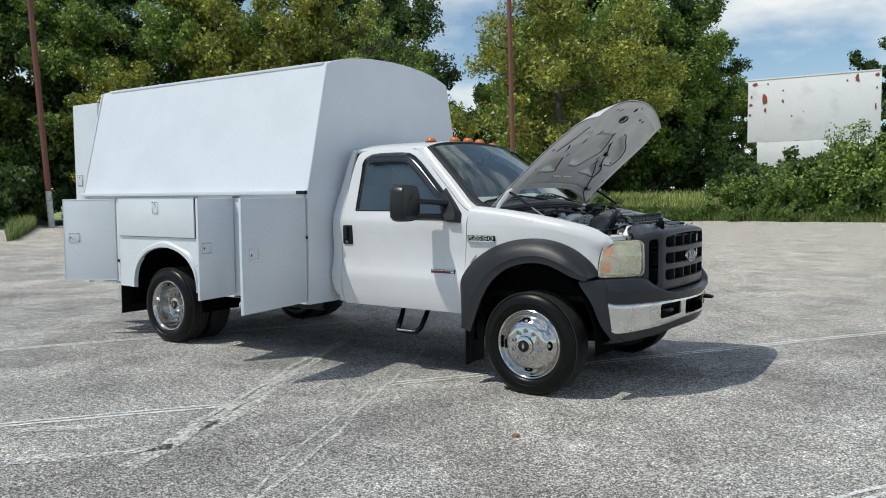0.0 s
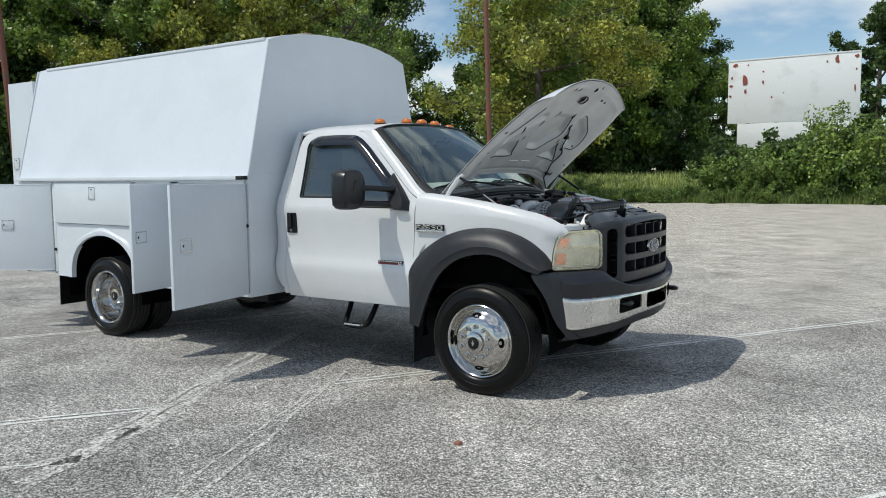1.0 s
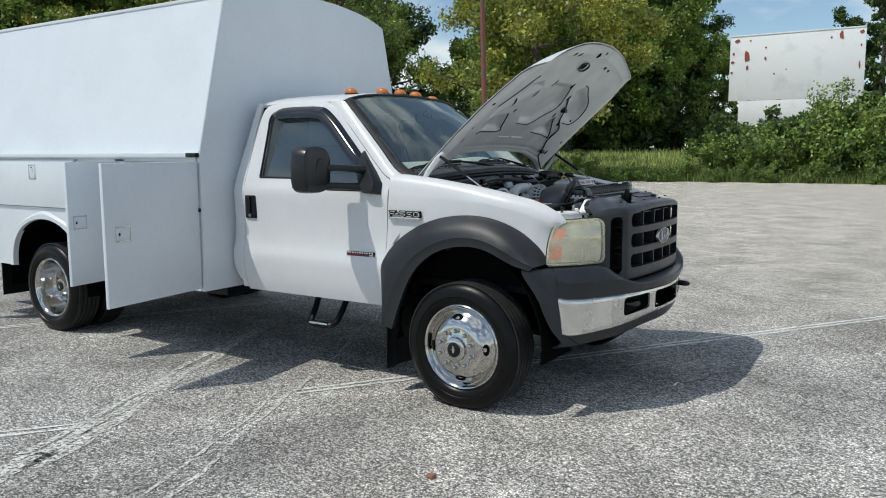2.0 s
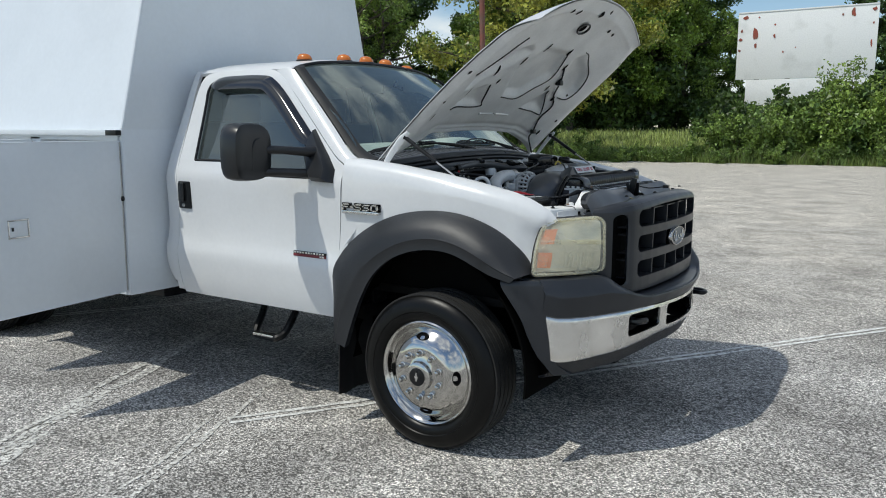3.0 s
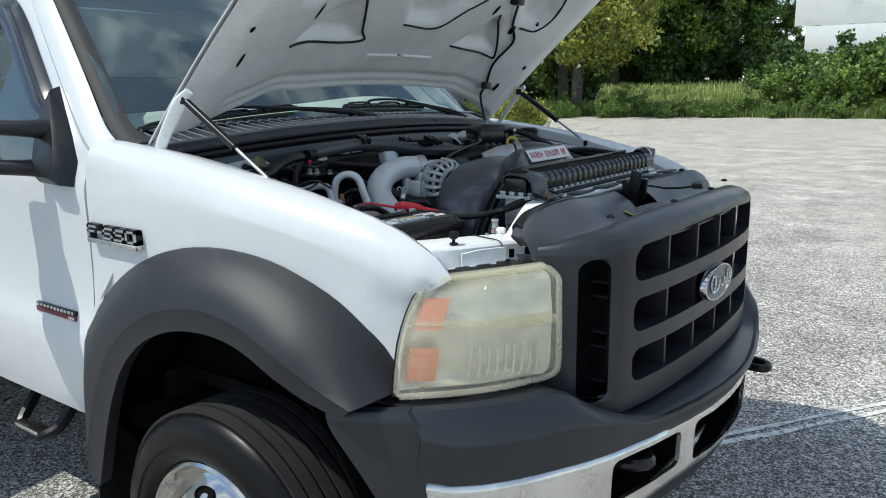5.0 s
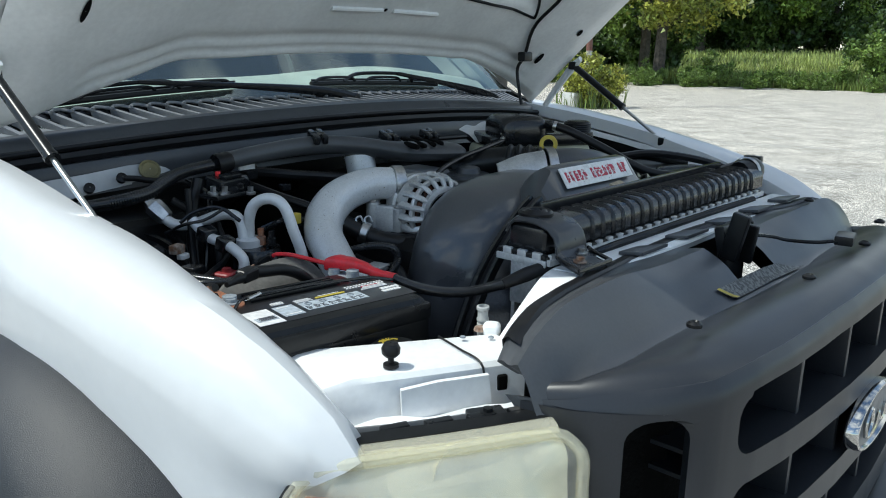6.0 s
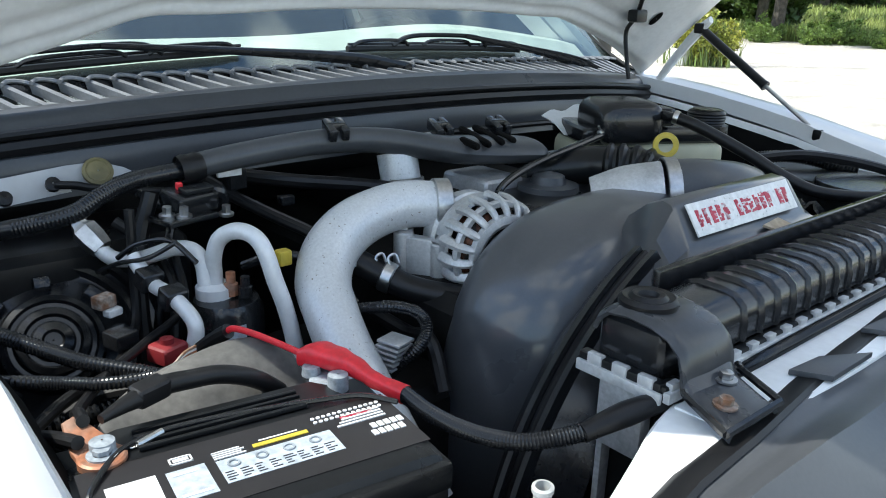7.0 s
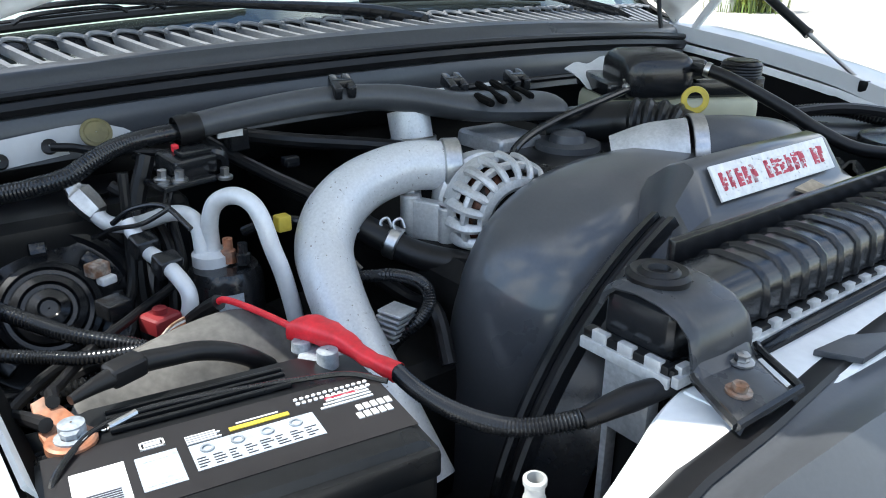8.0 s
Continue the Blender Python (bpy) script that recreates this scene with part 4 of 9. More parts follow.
bm = B()
rows = []
for y in np.linspace(-0.88, 0.88, 33):
    h, e = dash_crest(y), 0.045 * (y / 0.88) ** 2
    rows.append([(-0.50 - e, y, 1.40 - e), (-0.525 - e, y, 1.432 - e), (-0.60 - e, y, 1.463 - 0.6 * e), (-0.69, y, h - 0.010), (-0.76, y, h), (-0.83, y, h - 0.006), (-0.865, y, h - 0.03), (-0.87, y, h - 0.10), (-0.90, y, 1.22), (-0.84, y, 1.0)])
grid(bm, rows, thick=0.006)
# Set paler than flint grey vinyl; the sun's brightness is in the colour.
part("dashboard", bm, material("sunlit_grey_vinyl", (0.70, 0.72, 0.70), 0.7, vary=0.15, scale=12, grain=0.08, grain_scale=150), truck, "grey vinyl dashboard with the sun's brightness in its colour", 16)


# Added dark sheet: keeps sunlight on the inner corner from showing.
def corner_trim():
    return grid(B(), [[(x, -wide(z) + 0.045, z) for x in (-2.02, -1.94, -1.87, -1.83)] for z in np.linspace(1.15, 1.90, 9)], thick=0.01)


both("corner_trim", corner_trim, SEAT, truck, "dark panel added over the sunlit inner cab corner")
bm = B()
wheel_m = Matrix.Translation((-1.05, 0.42, 1.36)) @ pose(0, 0, 0, 0, -62, 0)
tube(bm, [wheel_m @ Vector((0.19 * math.cos(a), 0.19 * math.sin(a), 0)) for a in (math.tau * k / 28 for k in range(29))], 0.014, 8)
rod(bm, wheel_m @ Vector((-0.18, 0, 0)), wheel_m @ Vector((0.18, 0, 0)), 0.018)
lathe(bm, [(0.001, 0.03), (0.06, 0.02), (0.07, -0.02)], wheel_m, 18)
part("steering_wheel", bm, BLACK, truck)
bm = B()
box(bm, (-2.0, -0.93, 0.56), (-0.5, 0.93, 0.64), 0.01)
part("cab_floor", bm, DIRTY, truck)
bm = B()
box(bm, (-0.58, -0.84, 0.60), (-0.50, 0.84, 1.40), 0.01)
part("firewall", bm, BLACK, truck, "black painted bulkhead behind the engine")


MIRROR_BLACK = material("weathered_mirror_black", (0.010, 0.011, 0.013), 0.34, vary=0.3, scale=9, grain=0.08, grain_scale=250, rough_vary=0.10)


def mirror_foot():
    bm = B()
    pts = [(-0.655, 1.288), (-0.66, 1.36), (-0.72, 1.43), (-0.80, 1.51), (-0.862, 1.575), (-0.888, 1.52), (-0.875, 1.42), (-0.83, 1.33), (-0.78, 1.292)]
    lo = [(x, -wide(z) - 0.002, z) for x, z in pts]
    mid = [(x + (-0.76 - x) * 0.10, -wide(z) - 0.040, z + (1.40 - z) * 0.06) for x, z in pts]
    hi = [(x + (-0.76 - x) * 0.35, -wide(z) - 0.058, z + (1.40 - z) * 0.25) for x, z in pts]
    grid(bm, [lo, mid, hi], closed=True)
    bm.verts.ensure_lookup_table()
    bm.faces.new([bm.verts[len(bm.verts) - len(pts) + i] for i in range(len(pts))])
    return bm


def mirror_head():
    bm = B()
    rows = []
    for f, s in ((0.0, 0.62), (0.03, 0.82), (0.12, 0.96), (0.3, 1.0), (0.75, 1.0), (0.95, 0.97), (1.0, 0.93)):
        x = -0.925 - 0.135 * f
        row = []
        for k in range(28):
            a = math.tau * k / 28
            c, q = math.cos(a), math.sin(a)
            e = 0.58
            yy = math.copysign(abs(c) ** e, c) * 0.128 * s
            zz = math.copysign(abs(q) ** e, q) * 0.150 * s
            row.append((x + 0.05 * (yy / 0.128) ** 2 * 0.4 - 0.02, -1.262 + yy, 1.452 + zz))
        rows.append(row)
    grid(bm, rows, closed=True)
    for i in (0, len(rows) - 1):
        bm.verts.ensure_lookup_table()
        bm.faces.new([bm.verts[i * 28 + k] for k in range(28)])
    return bm


def mirror_arm(z0, z1):
    def make():
        bm = B()
        tube(bm, [(-0.80, -0.95, z0), (-0.835, -1.03, z0 + 0.004), (-0.90, -1.11, z1), (-0.975, -1.18, z1)], [0.032, 0.024, 0.022, 0.026], 12, 12)
        return bm
    return make


def mirror_crease():
    return tube(B(), [(-0.945, -1.276, 1.36), (-0.944, -1.274, 1.44), (-0.943, -1.262, 1.495), (-0.944, -1.235, 1.520), (-0.950, -1.165, 1.526)], 0.0055, 8, 20)


def mirror_glass():
    bm = B()
    grid(bm, [[(-1.084, y, z) for y in (-1.350, -1.174)] for z in (1.337, 1.567)])
    return bm


feet = both("towing_mirror", mirror_foot, MIRROR_BLACK, truck, "black telescoping towing mirror")
for f, flip in zip(feet, (False, True)):
    for nm, mk, mt in (("mirror_head", mirror_head, MIRROR_BLACK), ("arm", mirror_arm(1.45, 1.462), MIRROR_BLACK), ("arm", mirror_arm(1.335, 1.345), MIRROR_BLACK), ("crease", mirror_crease, MIRROR_BLACK), ("mirror_glass", mirror_glass, CHROME)):
        bm = mk()
        part(nm, mirrored(bm) if flip else bm, mt, f)

# ---- fenders ----
ARCH_OUT = [(-0.655, 0.555), (-0.652, 0.70), (-0.636, 0.86), (-0.545, 0.980), (-0.389, 1.086), (-0.20, 1.156), (0.002, 1.181), (0.17, 1.164), (0.319, 1.107), (0.43, 1.022), (0.507, 0.918)]


def side_y(x, z):
    return -(wide(min(z, 1.29)) - interp(x, TAPER))


def fender_in(x):
    return interp(x, [(-0.6, -0.860), (0.0, -0.845), (0.12, -0.825), (0.35, -0.815), (0.50, -0.806), (0.58, -0.798)])


def fender():
    bm = B()
    n = 36
    low = arc_line(ARCH_OUT, n)
    cols = []
    for k, p in enumerate(low):
        t = k / (n - 1)
        ux = -0.592 + (0.574 + 0.592) * t ** 0.92
        ztop = interp(ux, CREST)
        col = []
        for f in np.linspace(0, 1, 9):
            x = p.x + (ux - p.x) * f
            z = p.z + (ztop - 0.075 - p.z) * f
            col.append((x, side_y(x, z), z))
        drop = interp(ux, [(-0.1, 0.006), (0.2, 0.016), (0.4, 0.028), (0.574, 0.036)])
        y0, y1 = side_y(ux, 1.2), fender_in(ux)
        for f, dz in ((0.06, -0.045), (0.16, -0.022), (0.36, -0.006), (0.55, 0.003), (0.75, -0.15 * drop), (0.90, -0.6 * drop), (0.985, -drop), (1.0, -drop - 0.035)):
            col.append((ux, y0 + (y1 - y0) * f, ztop + dz))
        cols.append(col)
    grid(bm, cols, thick=0.006)
    for v in bm.verts:
        near = [e.other_vert(v).co for e in v.link_edges]
        if min((p - v.co).length for p in near) > 0.12:
            v.co = sum(near, Vector()) / len(near)
    for v in bm.verts:
        if v.co.x > 0.40:
            now = interp(v.co.z, [(0.88, 0.50), (1.077, 0.572), (1.155, 0.576), (1.2, 0.60)])
            want = interp(v.co.z, [(0.88, 0.508), (1.00, 0.500), (1.08, 0.506), (1.11, 0.518), (1.135, 0.555), (1.155, 0.586), (1.2, 0.606)])
            v.co.x = 0.40 + (v.co.x - 0.40) * (want - 0.40) / (now - 0.40)
    return bm


fenders = both("front_fender", fender, PAINT, truck, "white front fender")

ARCH_RIDGE = [(-0.585, 0.455), (-0.545, 0.60), (-0.475, 0.745), (-0.385, 0.872), (-0.26, 0.968), (-0.11, 1.034), (0.035, 1.058), (0.16, 1.046), (0.28, 1.004), (0.39, 0.945), (0.480, 0.908)]
ARCH_IN = [(-0.515, 0.435), (-0.462, 0.58), (-0.402, 0.715), (-0.325, 0.835), (-0.215, 0.928), (-0.085, 0.985), (0.045, 1.005), (0.16, 0.996), (0.265, 0.958), (0.36, 0.912), (0.455, 0.886)]


def flare():
    bm = B()
    n = 40
    o, r, i = arc_line([(-0.665, 0.445)] + ARCH_OUT[1:], n), arc_line(ARCH_RIDGE, n), arc_line(ARCH_IN, n)
    rows = []
    for k in range(n):
        x, z = o[k].x, o[k].z
        y0 = side_y(x, z)
        yr = -1.085 + interp(r[k].x, [(-0.6, 0.02), (-0.2, 0), (0.3, 0), (0.5, 0.035)])
        pts = [(x, y0 + 0.012, z), (x, y0 - 0.012, z)]
        for f, b in ((0.2, 0.42), (0.45, 0.74), (0.7, 0.92), (0.92, 1.0)):
            v = o[k].lerp(r[k], f)
            pts.append((v.x, y0 + (yr - y0) * b, v.z))
        pts.append((r[k].x, yr - 0.004, r[k].z))
        pts.append((r[k].lerp(i[k], 0.12).x, yr - 0.001, r[k].lerp(i[k], 0.12).z))
        pts.append((i[k].x, yr - 0.006, i[k].z))
        pts.append((i[k].x, yr + 0.03, i[k].z + 0.008))
        rows.append(pts)
    return grid(bm, rows, thick=0.006)


both("wheel_arch_flare", flare, FLARE, truck, "dark grey plastic wheel arch flare")


def liner():
    bm = B()
    rows = []
    for k in range(25):
        a = radians(-8 + 196 * k / 24)
        rows.append([(-0.03 + 0.56 * math.cos(a), y, 0.42 + 0.585 * math.sin(a)) for y in (-1.02, -0.85, -0.62)])
    grid(bm, rows, thick=0.01)
    box(bm, (-0.58, -0.64, 0.45), (0.55, -0.60, 1.02))
    return bm


# Liner colour near zero: the shade of the wheel arch is put into it.
WELL_SHADE = material("well_shade_black", (0.002, 0.002, 0.002), 0.95, vary=0.3, spec=0.05)
both("wheel_well", liner, WELL_SHADE, truck, "black wheel well liner")


# Added liner: covers the lit body wall with the same painted shade.
def rear_liner():
    bm = B()
    rows = []
    for k in range(25):
        a = radians(-6 + 192 * k / 24)
        rows.append([(-4.19 + 0.60 * math.cos(a), y, 0.42 + 0.57 * math.sin(a)) for y in (-1.212, -1.0, -0.745)])
    grid(bm, rows, thick=0.006)
    box(bm, (-4.79, -0.750, 0.40), (-3.59, -0.738, 1.00))
    return bm


both("wheel_well", rear_liner, WELL_SHADE, truck, "black rear wheel well")


def flap():
    bm = B()
    rows = []
    for z in np.linspace(0.16, 0.58, 6):
        rows.append([(-0.575 - 0.03 * (0.58 - z) + 0.012 * math.sin(y * 30), y, z) for y in np.linspace(-1.045, -0.78, 6)])
    return grid(bm, rows, thick=0.01)


both("mud_flap", flap, RUBBER, truck, "black rubber mud flap")


def letters(text, size, m, depth, mat, parent, name, label="", bold=0.0):
    """Raised writing in the built-in font, turned into a mesh."""
    c = bpy.data.curves.new(name, "FONT")
    c.offset = bold
    c.body, c.size, c.extrude, c.align_x = text, size, depth, "CENTER"
    o = bpy.data.objects.new(name, c)
    me = bpy.data.meshes.new_from_object(o)
    bpy.data.objects.remove(o)
    me.transform(m)
    me.materials.clear()
    me.materials.append(mat)
    ob = new(name, me)
    ob.parent = parent
    if parent.name in BASE:
        ob.matrix_parent_inverse = Matrix.Translation(-BASE[parent.name])
    return tagged(ob, label)


bm = B()
box(bm, (-0.588, -0.994, 1.137), (-0.345, -0.966, 1.152), 0.003)
badge = part("model_badge", bm, BRUSHED, fenders[0], "chrome model badge")
STROKES = {"F": ((0, 0, 0.2, 1), (0, 0.8, 1, 1), (0, 0.42, 0.85, 0.60)), "-": ((0.0, 0.40, 1.0, 0.60),), "5": ((0, 0.8, 1, 1), (0, 0.42, 0.2, 1), (0, 0.42, 1, 0.60), (0.8, 0, 1, 0.60), (0, 0, 1, 0.18)),
           "0": ((0, 0, 0.2, 1), (0.8, 0, 1, 1), (0, 0, 1, 0.18), (0, 0.82, 1, 1))}
for mat_, grow, y0 in ((BLACK, 0.0032, -0.987), (BRUSHED, 0.0, -0.992)):
    x = -0.585
    for ch in "F-550":
        w = 0.022 if ch == "-" else 0.048
        bm = B()
        for a, b, c, d in STROKES[ch]:
            box(bm, (x + a * w - grow, y0 - 0.002, 1.1545 + b * 0.034 - grow), (x + c * w + grow, -0.966, 1.1545 + d * 0.034 + grow))
        part("badge_letter", bm, mat_, fenders[0], "black edge of the letter" if grow else "")
        x += w + 0.0062
bm = B()
box(bm, (-0.948, -0.990, 0.876), (-0.712, -0.968, 0.891), 0.003)
part("engine_badge", bm, material("dark_red_badge", (0.20, 0.03, 0.04), 0.4, vary=0.2), doors[0], "dark red engine badge")
bm = B()
box(bm, (-0.948, -0.988, 0.891), (-0.712, -0.966, 0.906), 0.003)
part("engine_badge", bm, BLACK, doors[0])
bm = B()
for k in range(11):
    x = -0.942 + 0.0205 * k
    box(bm, (x, -0.9895, 0.8935), (x + 0.0145, -0.985, 0.9035), 0.001)
box(bm, (-0.752, -0.9915, 0.879), (-0.720, -0.985, 0.889), 0.001)
part("engine_badge_print", bm, BRUSHED, doors[0], "row of small chrome bars")


# ---- front end ----
GRILLE_PLAN = [(0, 0.875), (0.12, 0.873), (0.25, 0.866), (0.34, 0.858), (0.42, 0.846), (0.475, 0.834), (0.497, 0.827), (0.507, 0.820), (0.53, 0.802), (0.556, 0.779), (0.58, 0.752), (0.598, 0.728), (0.611, 0.704), (0.619, 0.680), (0.623, 0.655)]
GRILLE_TOP = [(0, 1.240), (0.2, 1.236), (0.41, 1.223), (0.50, 1.214), (0.55, 1.205), (0.58, 1.196), (0.60, 1.188), (0.623, 1.180)]


def grille_x(y):
    return interp(abs(y), GRILLE_PLAN)


def grille_top_z(y):
    return interp(abs(y), GRILLE_TOP)


def pierced(place, us, vs, holes, thick, round_r=0.02, tall=1.0):
    """A sheet over (u, v) with round-cornered openings (u0, u1, v0, v1), given depth.
    place(u, v) sets each point of the front and thick(u, v) the way to the back; tall is the metres in one v."""
    def dig(u, v):
        best, way = 9.0, None
        for a, b, c, d in holes:
            r = min(round_r, (b - a) / 2.01, (d - c) * tall / 2.01)
            cu, cv = (a + b) / 2, (c + d) / 2
            qu, qv = abs(u - cu) - (b - a) / 2 + r, (abs(v - cv) - (d - c) / 2) * tall + r
            s = math.hypot(max(qu, 0), max(qv, 0)) + min(max(qu, qv), 0) - r
            if s < best:
                if qu > 0 and qv > 0:
                    g = Vector((qu, qv)).normalized()
                else:
                    g = Vector((1, 0)) if qu > qv else Vector((0, 1))
                best, way = s, Vector((math.copysign(g.x, u - cu), math.copysign(g.y, v - cv)))
        return best, way

    bm, verts, cells = B(), {}, []
    for i in range(len(us) - 1):
        for j in range(len(vs) - 1):
            if dig((us[i] + us[i + 1]) / 2, (vs[j] + vs[j + 1]) / 2)[0] > 0:
                cells.append((i, j))
    count = collections.Counter(k for i, j in cells for k in ((i, j), (i + 1, j), (i + 1, j + 1), (i, j + 1)))

    def at(i, j):
        if (i, j) not in verts:
            u, v = us[i], vs[j]
            s, way = dig(u, v)
            inner = 0 < i < len(us) - 1 and 0 < j < len(vs) - 1
            if inner and count[(i, j)] < 4 and way is not None:
                u, v = u - way.x * s, v - way.y * s / tall
            p = Vector(place(u, v))
            verts[(i, j)] = bm.verts.new(p), bm.verts.new(p + Vector(thick(u, v)))
        return verts[(i, j)]

    sides = collections.Counter()
    for i, j in cells:
        loop = [(i, j), (i + 1, j), (i + 1, j + 1), (i, j + 1)]
        bm.faces.new([at(*k)[0] for k in loop])
        bm.faces.new([at(*k)[1] for k in reversed(loop)])
        sides.update(frozenset(e) for e in zip(loop, loop[1:] + loop[:1]))
    for e, n in sides.items():
        if n == 1:
            p, q = e
            bm.faces.new((at(*p)[0], at(*q)[0], at(*q)[1], at(*p)[1]))
    return bm


def evenly(a, b, step, extra=()):
    n = max(2, int(round((b - a) / step)))
    return sorted({*[round(float(v), 5) for v in np.linspace(a, b, n + 1)], *extra})


def grille_place(y, f):
    """f from the lower edge (0) to the upper edge (1) of the face."""
    z = 0.776 + (grille_top_z(y) - 0.776) * f if f > 0.93 else 0.776 + 0.439 * f
    side = max(0.0, abs(y) - 0.52) / 0.1
    sink = 0.030 * max(0.0, (0.05 - f) / 0.05) ** 2
    return grille_x(y) - sink - 0.010 * side * max(0.0, (f - 0.9) / 0.1) ** 2 - 0.013 * max(0.0, (f - 0.94) / 0.06) ** 2, y, z


def fz(z):
    return (z - 0.776) / 0.439


rows_z = ((0.858, 0.940), (0.982, 1.065), (1.106, 1.186))
slots = [(-0.458, 0.458, fz(a), fz(b)) for a, b in rows_z] + [(min(s * 0.509, s * 0.580), max(s * 0.509, s * 0.580), fz(0.826), fz(1.172)) for s in (-1, 1)]
bm = pierced(grille_place, evenly(-0.623, 0.623, 0.0085, (-0.507, 0.507)), evenly(0, 1, 0.02), slots, lambda y, f: (-0.040, 0, 0) if abs(y) < 0.5 else (-0.014, math.copysign(-0.009, y), 0), 0.030, 0.439)
grille = part("grille", bm, GRILLE, truck, "dark grey plastic grille with three slots", 32)
bm = B()
rows = []
for y in np.linspace(-0.618, 0.618, 61):
    x, z = grille_x(y) - 0.013, grille_top_z(y) - 0.001
    x -= 0.010 * max(0.0, abs(y) - 0.52) / 0.1
    yb = y * 0.955
    xb = min(x - 0.02, interp(abs(y), [(0, 0.72), (0.17, 0.713), (0.27, 0.699), (0.47, 0.678), (0.62, 0.650)]))
    h = interp(abs(y), [(0, 1.0), (0.45, 1.0), (0.55, 1.1), (0.623, 1.0)])
    rows.append([(x + (xb - x) * f, y + (yb - y) * f, z + dz * h) for f, dz in ((0, 0.0), (0.03, 0.0035), (0.09, 0.0085), (0.19, 0.0140), (0.34, 0.0170), (0.55, 0.009), (0.8, -0.010), (0.97, -0.026), (1.0, -0.030), (1.0, -0.040))])
grid(bm, rows, thick=0.005)
part("grille_top", bm, GRILLE, grille, "", 50)
for s in (-1, 1):
    # the pocket behind each upright opening, its shade painted on the back, and its strip of mesh
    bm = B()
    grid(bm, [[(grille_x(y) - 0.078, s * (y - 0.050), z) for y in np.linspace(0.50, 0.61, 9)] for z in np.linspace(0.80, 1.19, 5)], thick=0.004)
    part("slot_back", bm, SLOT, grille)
    bm = B()
    for k in range(14):
        z = 0.87 + 0.017 * k
        tube(bm, [(grille_x(0.572) - 0.046, s * (0.560 + 0.006 * math.cos(a)), z + 0.006 * math.sin(a)) for a in (math.tau * q / 6 for q in range(7))], 0.0018, 4)
    part("mesh_strip", bm, SATIN, grille, "black open mesh inside the upright slot")
for a, b in rows_z:
    for y in (-0.272, -0.091, 0.091, 0.272):
        bm = B()
        x = grille_x(y)
        prism(bm, [(x - 0.016, y - 0.007, a - 0.006), (x - 0.016, y - 0.007, b + 0.006), (x - 0.095, y - 0.005, b + 0.006), (x - 0.095, y - 0.005, a - 0.006)], (0, 0.013, 0), 0.003)
        part("fin", bm, GRILLE, grille)
    for dz, back in ((a - 0.003, 0.10), (b + 0.003, 0.10)):
        bm = B()
        grid(bm, [[(grille_x(y) - 0.03, y, dz), (grille_x(y) - back, y, dz)] for y in np.linspace(-0.475, 0.475, 15)], thick=0.006)
        part("slot_floor", bm, GRILLE, grille)
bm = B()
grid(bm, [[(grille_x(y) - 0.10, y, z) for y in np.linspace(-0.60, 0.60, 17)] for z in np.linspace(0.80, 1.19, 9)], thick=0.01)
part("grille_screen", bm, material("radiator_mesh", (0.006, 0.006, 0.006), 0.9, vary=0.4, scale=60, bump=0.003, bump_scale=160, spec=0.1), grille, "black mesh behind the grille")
em = Matrix.Translation((0.882, 0.0, 1.022)) @ pose(0, 0, 0, 0, 90, 0)
bm = B()
rows = [[em @ Vector((0.050 * s * math.cos(a), 0.117 * s * math.sin(a), h)) for a in (math.tau * k / 48 for k in range(48))] for s, h in ((1.0, -0.008), (1.0, 0.004), (0.965, 0.011), (0.90, 0.011), (0.86, 0.006))]
grid(bm, rows, closed=True)
emblem = part("emblem", bm, CHROME, grille, "oval chrome badge")
bm = B()
rows = [[em @ Vector((0.050 * s * math.cos(a), 0.117 * s * math.sin(a), h)) for a in (math.tau * k / 48 for k in range(48))] for s, h in ((0.88, 0.006), (0.5, 0.0085), (0.01, 0.009))]
grid(bm, rows, closed=True)
part("emblem_field", bm, material("faded_grey_field", (0.20, 0.21, 0.225), 0.35, metal=0.4, vary=0.35, scale=60), emblem)
bm = B()
tube(bm, [em @ Vector((x, y, 0.0105)) for x, y in ((0.018, -0.060), (-0.008, -0.070), (-0.026, -0.046), (0.0, -0.034), (0.022, -0.050), (0.016, -0.012), (-0.006, -0.002), (0.012, 0.012), (0.012, 0.032), (-0.008, 0.038), (0.016, 0.054), (-0.028, 0.066))], 0.0038, 6, 48)
part("emblem_scroll", bm, CHROME, emblem, "raised chrome scroll")

LAMP_OUT = [(0.512, -0.946, 0.911), (0.513, -0.938, 0.97), (0.515, -0.924, 1.035), (0.522, -0.896, 1.100), (0.540, -0.870, 1.142), (0.578, -0.838, 1.158)]
LAMP_IN = [(0.714, -0.648, 0.908), (0.733, -0.636, 0.932), (0.731, -0.630, 1.02), (0.727, -0.626, 1.10), (0.723, -0.624, 1.138), (0.700, -0.636, 1.162)]


def lamp_point(u, v, out=0.0):
    """u from the inner edge to the outer one, v from the lower edge to the upper one."""
    a, b = glide(LAMP_IN, 41), glide(LAMP_OUT, 41)
    f = max(0.0, min(1.0, v)) * 40
    i = min(int(f), 39)
    p, q = a[i].lerp(a[i + 1], f - i), b[i].lerp(b[i + 1], f - i)
    bow = 0.034 * math.sin(math.pi * u) * (1 - 0.9 * max(0.0, v) ** 4) + 0.010 * math.sin(math.pi * v) * min(1.0, 6 * u * (1 - u))
    return p.lerp(q, u) + Vector((0.80, -0.58, 0.10)) * (bow + out)


def lamp_lens():
    return grid(B(), [[lamp_point(u, v) for u in np.linspace(0, 1, 19)] for v in np.linspace(0, 1, 17)])


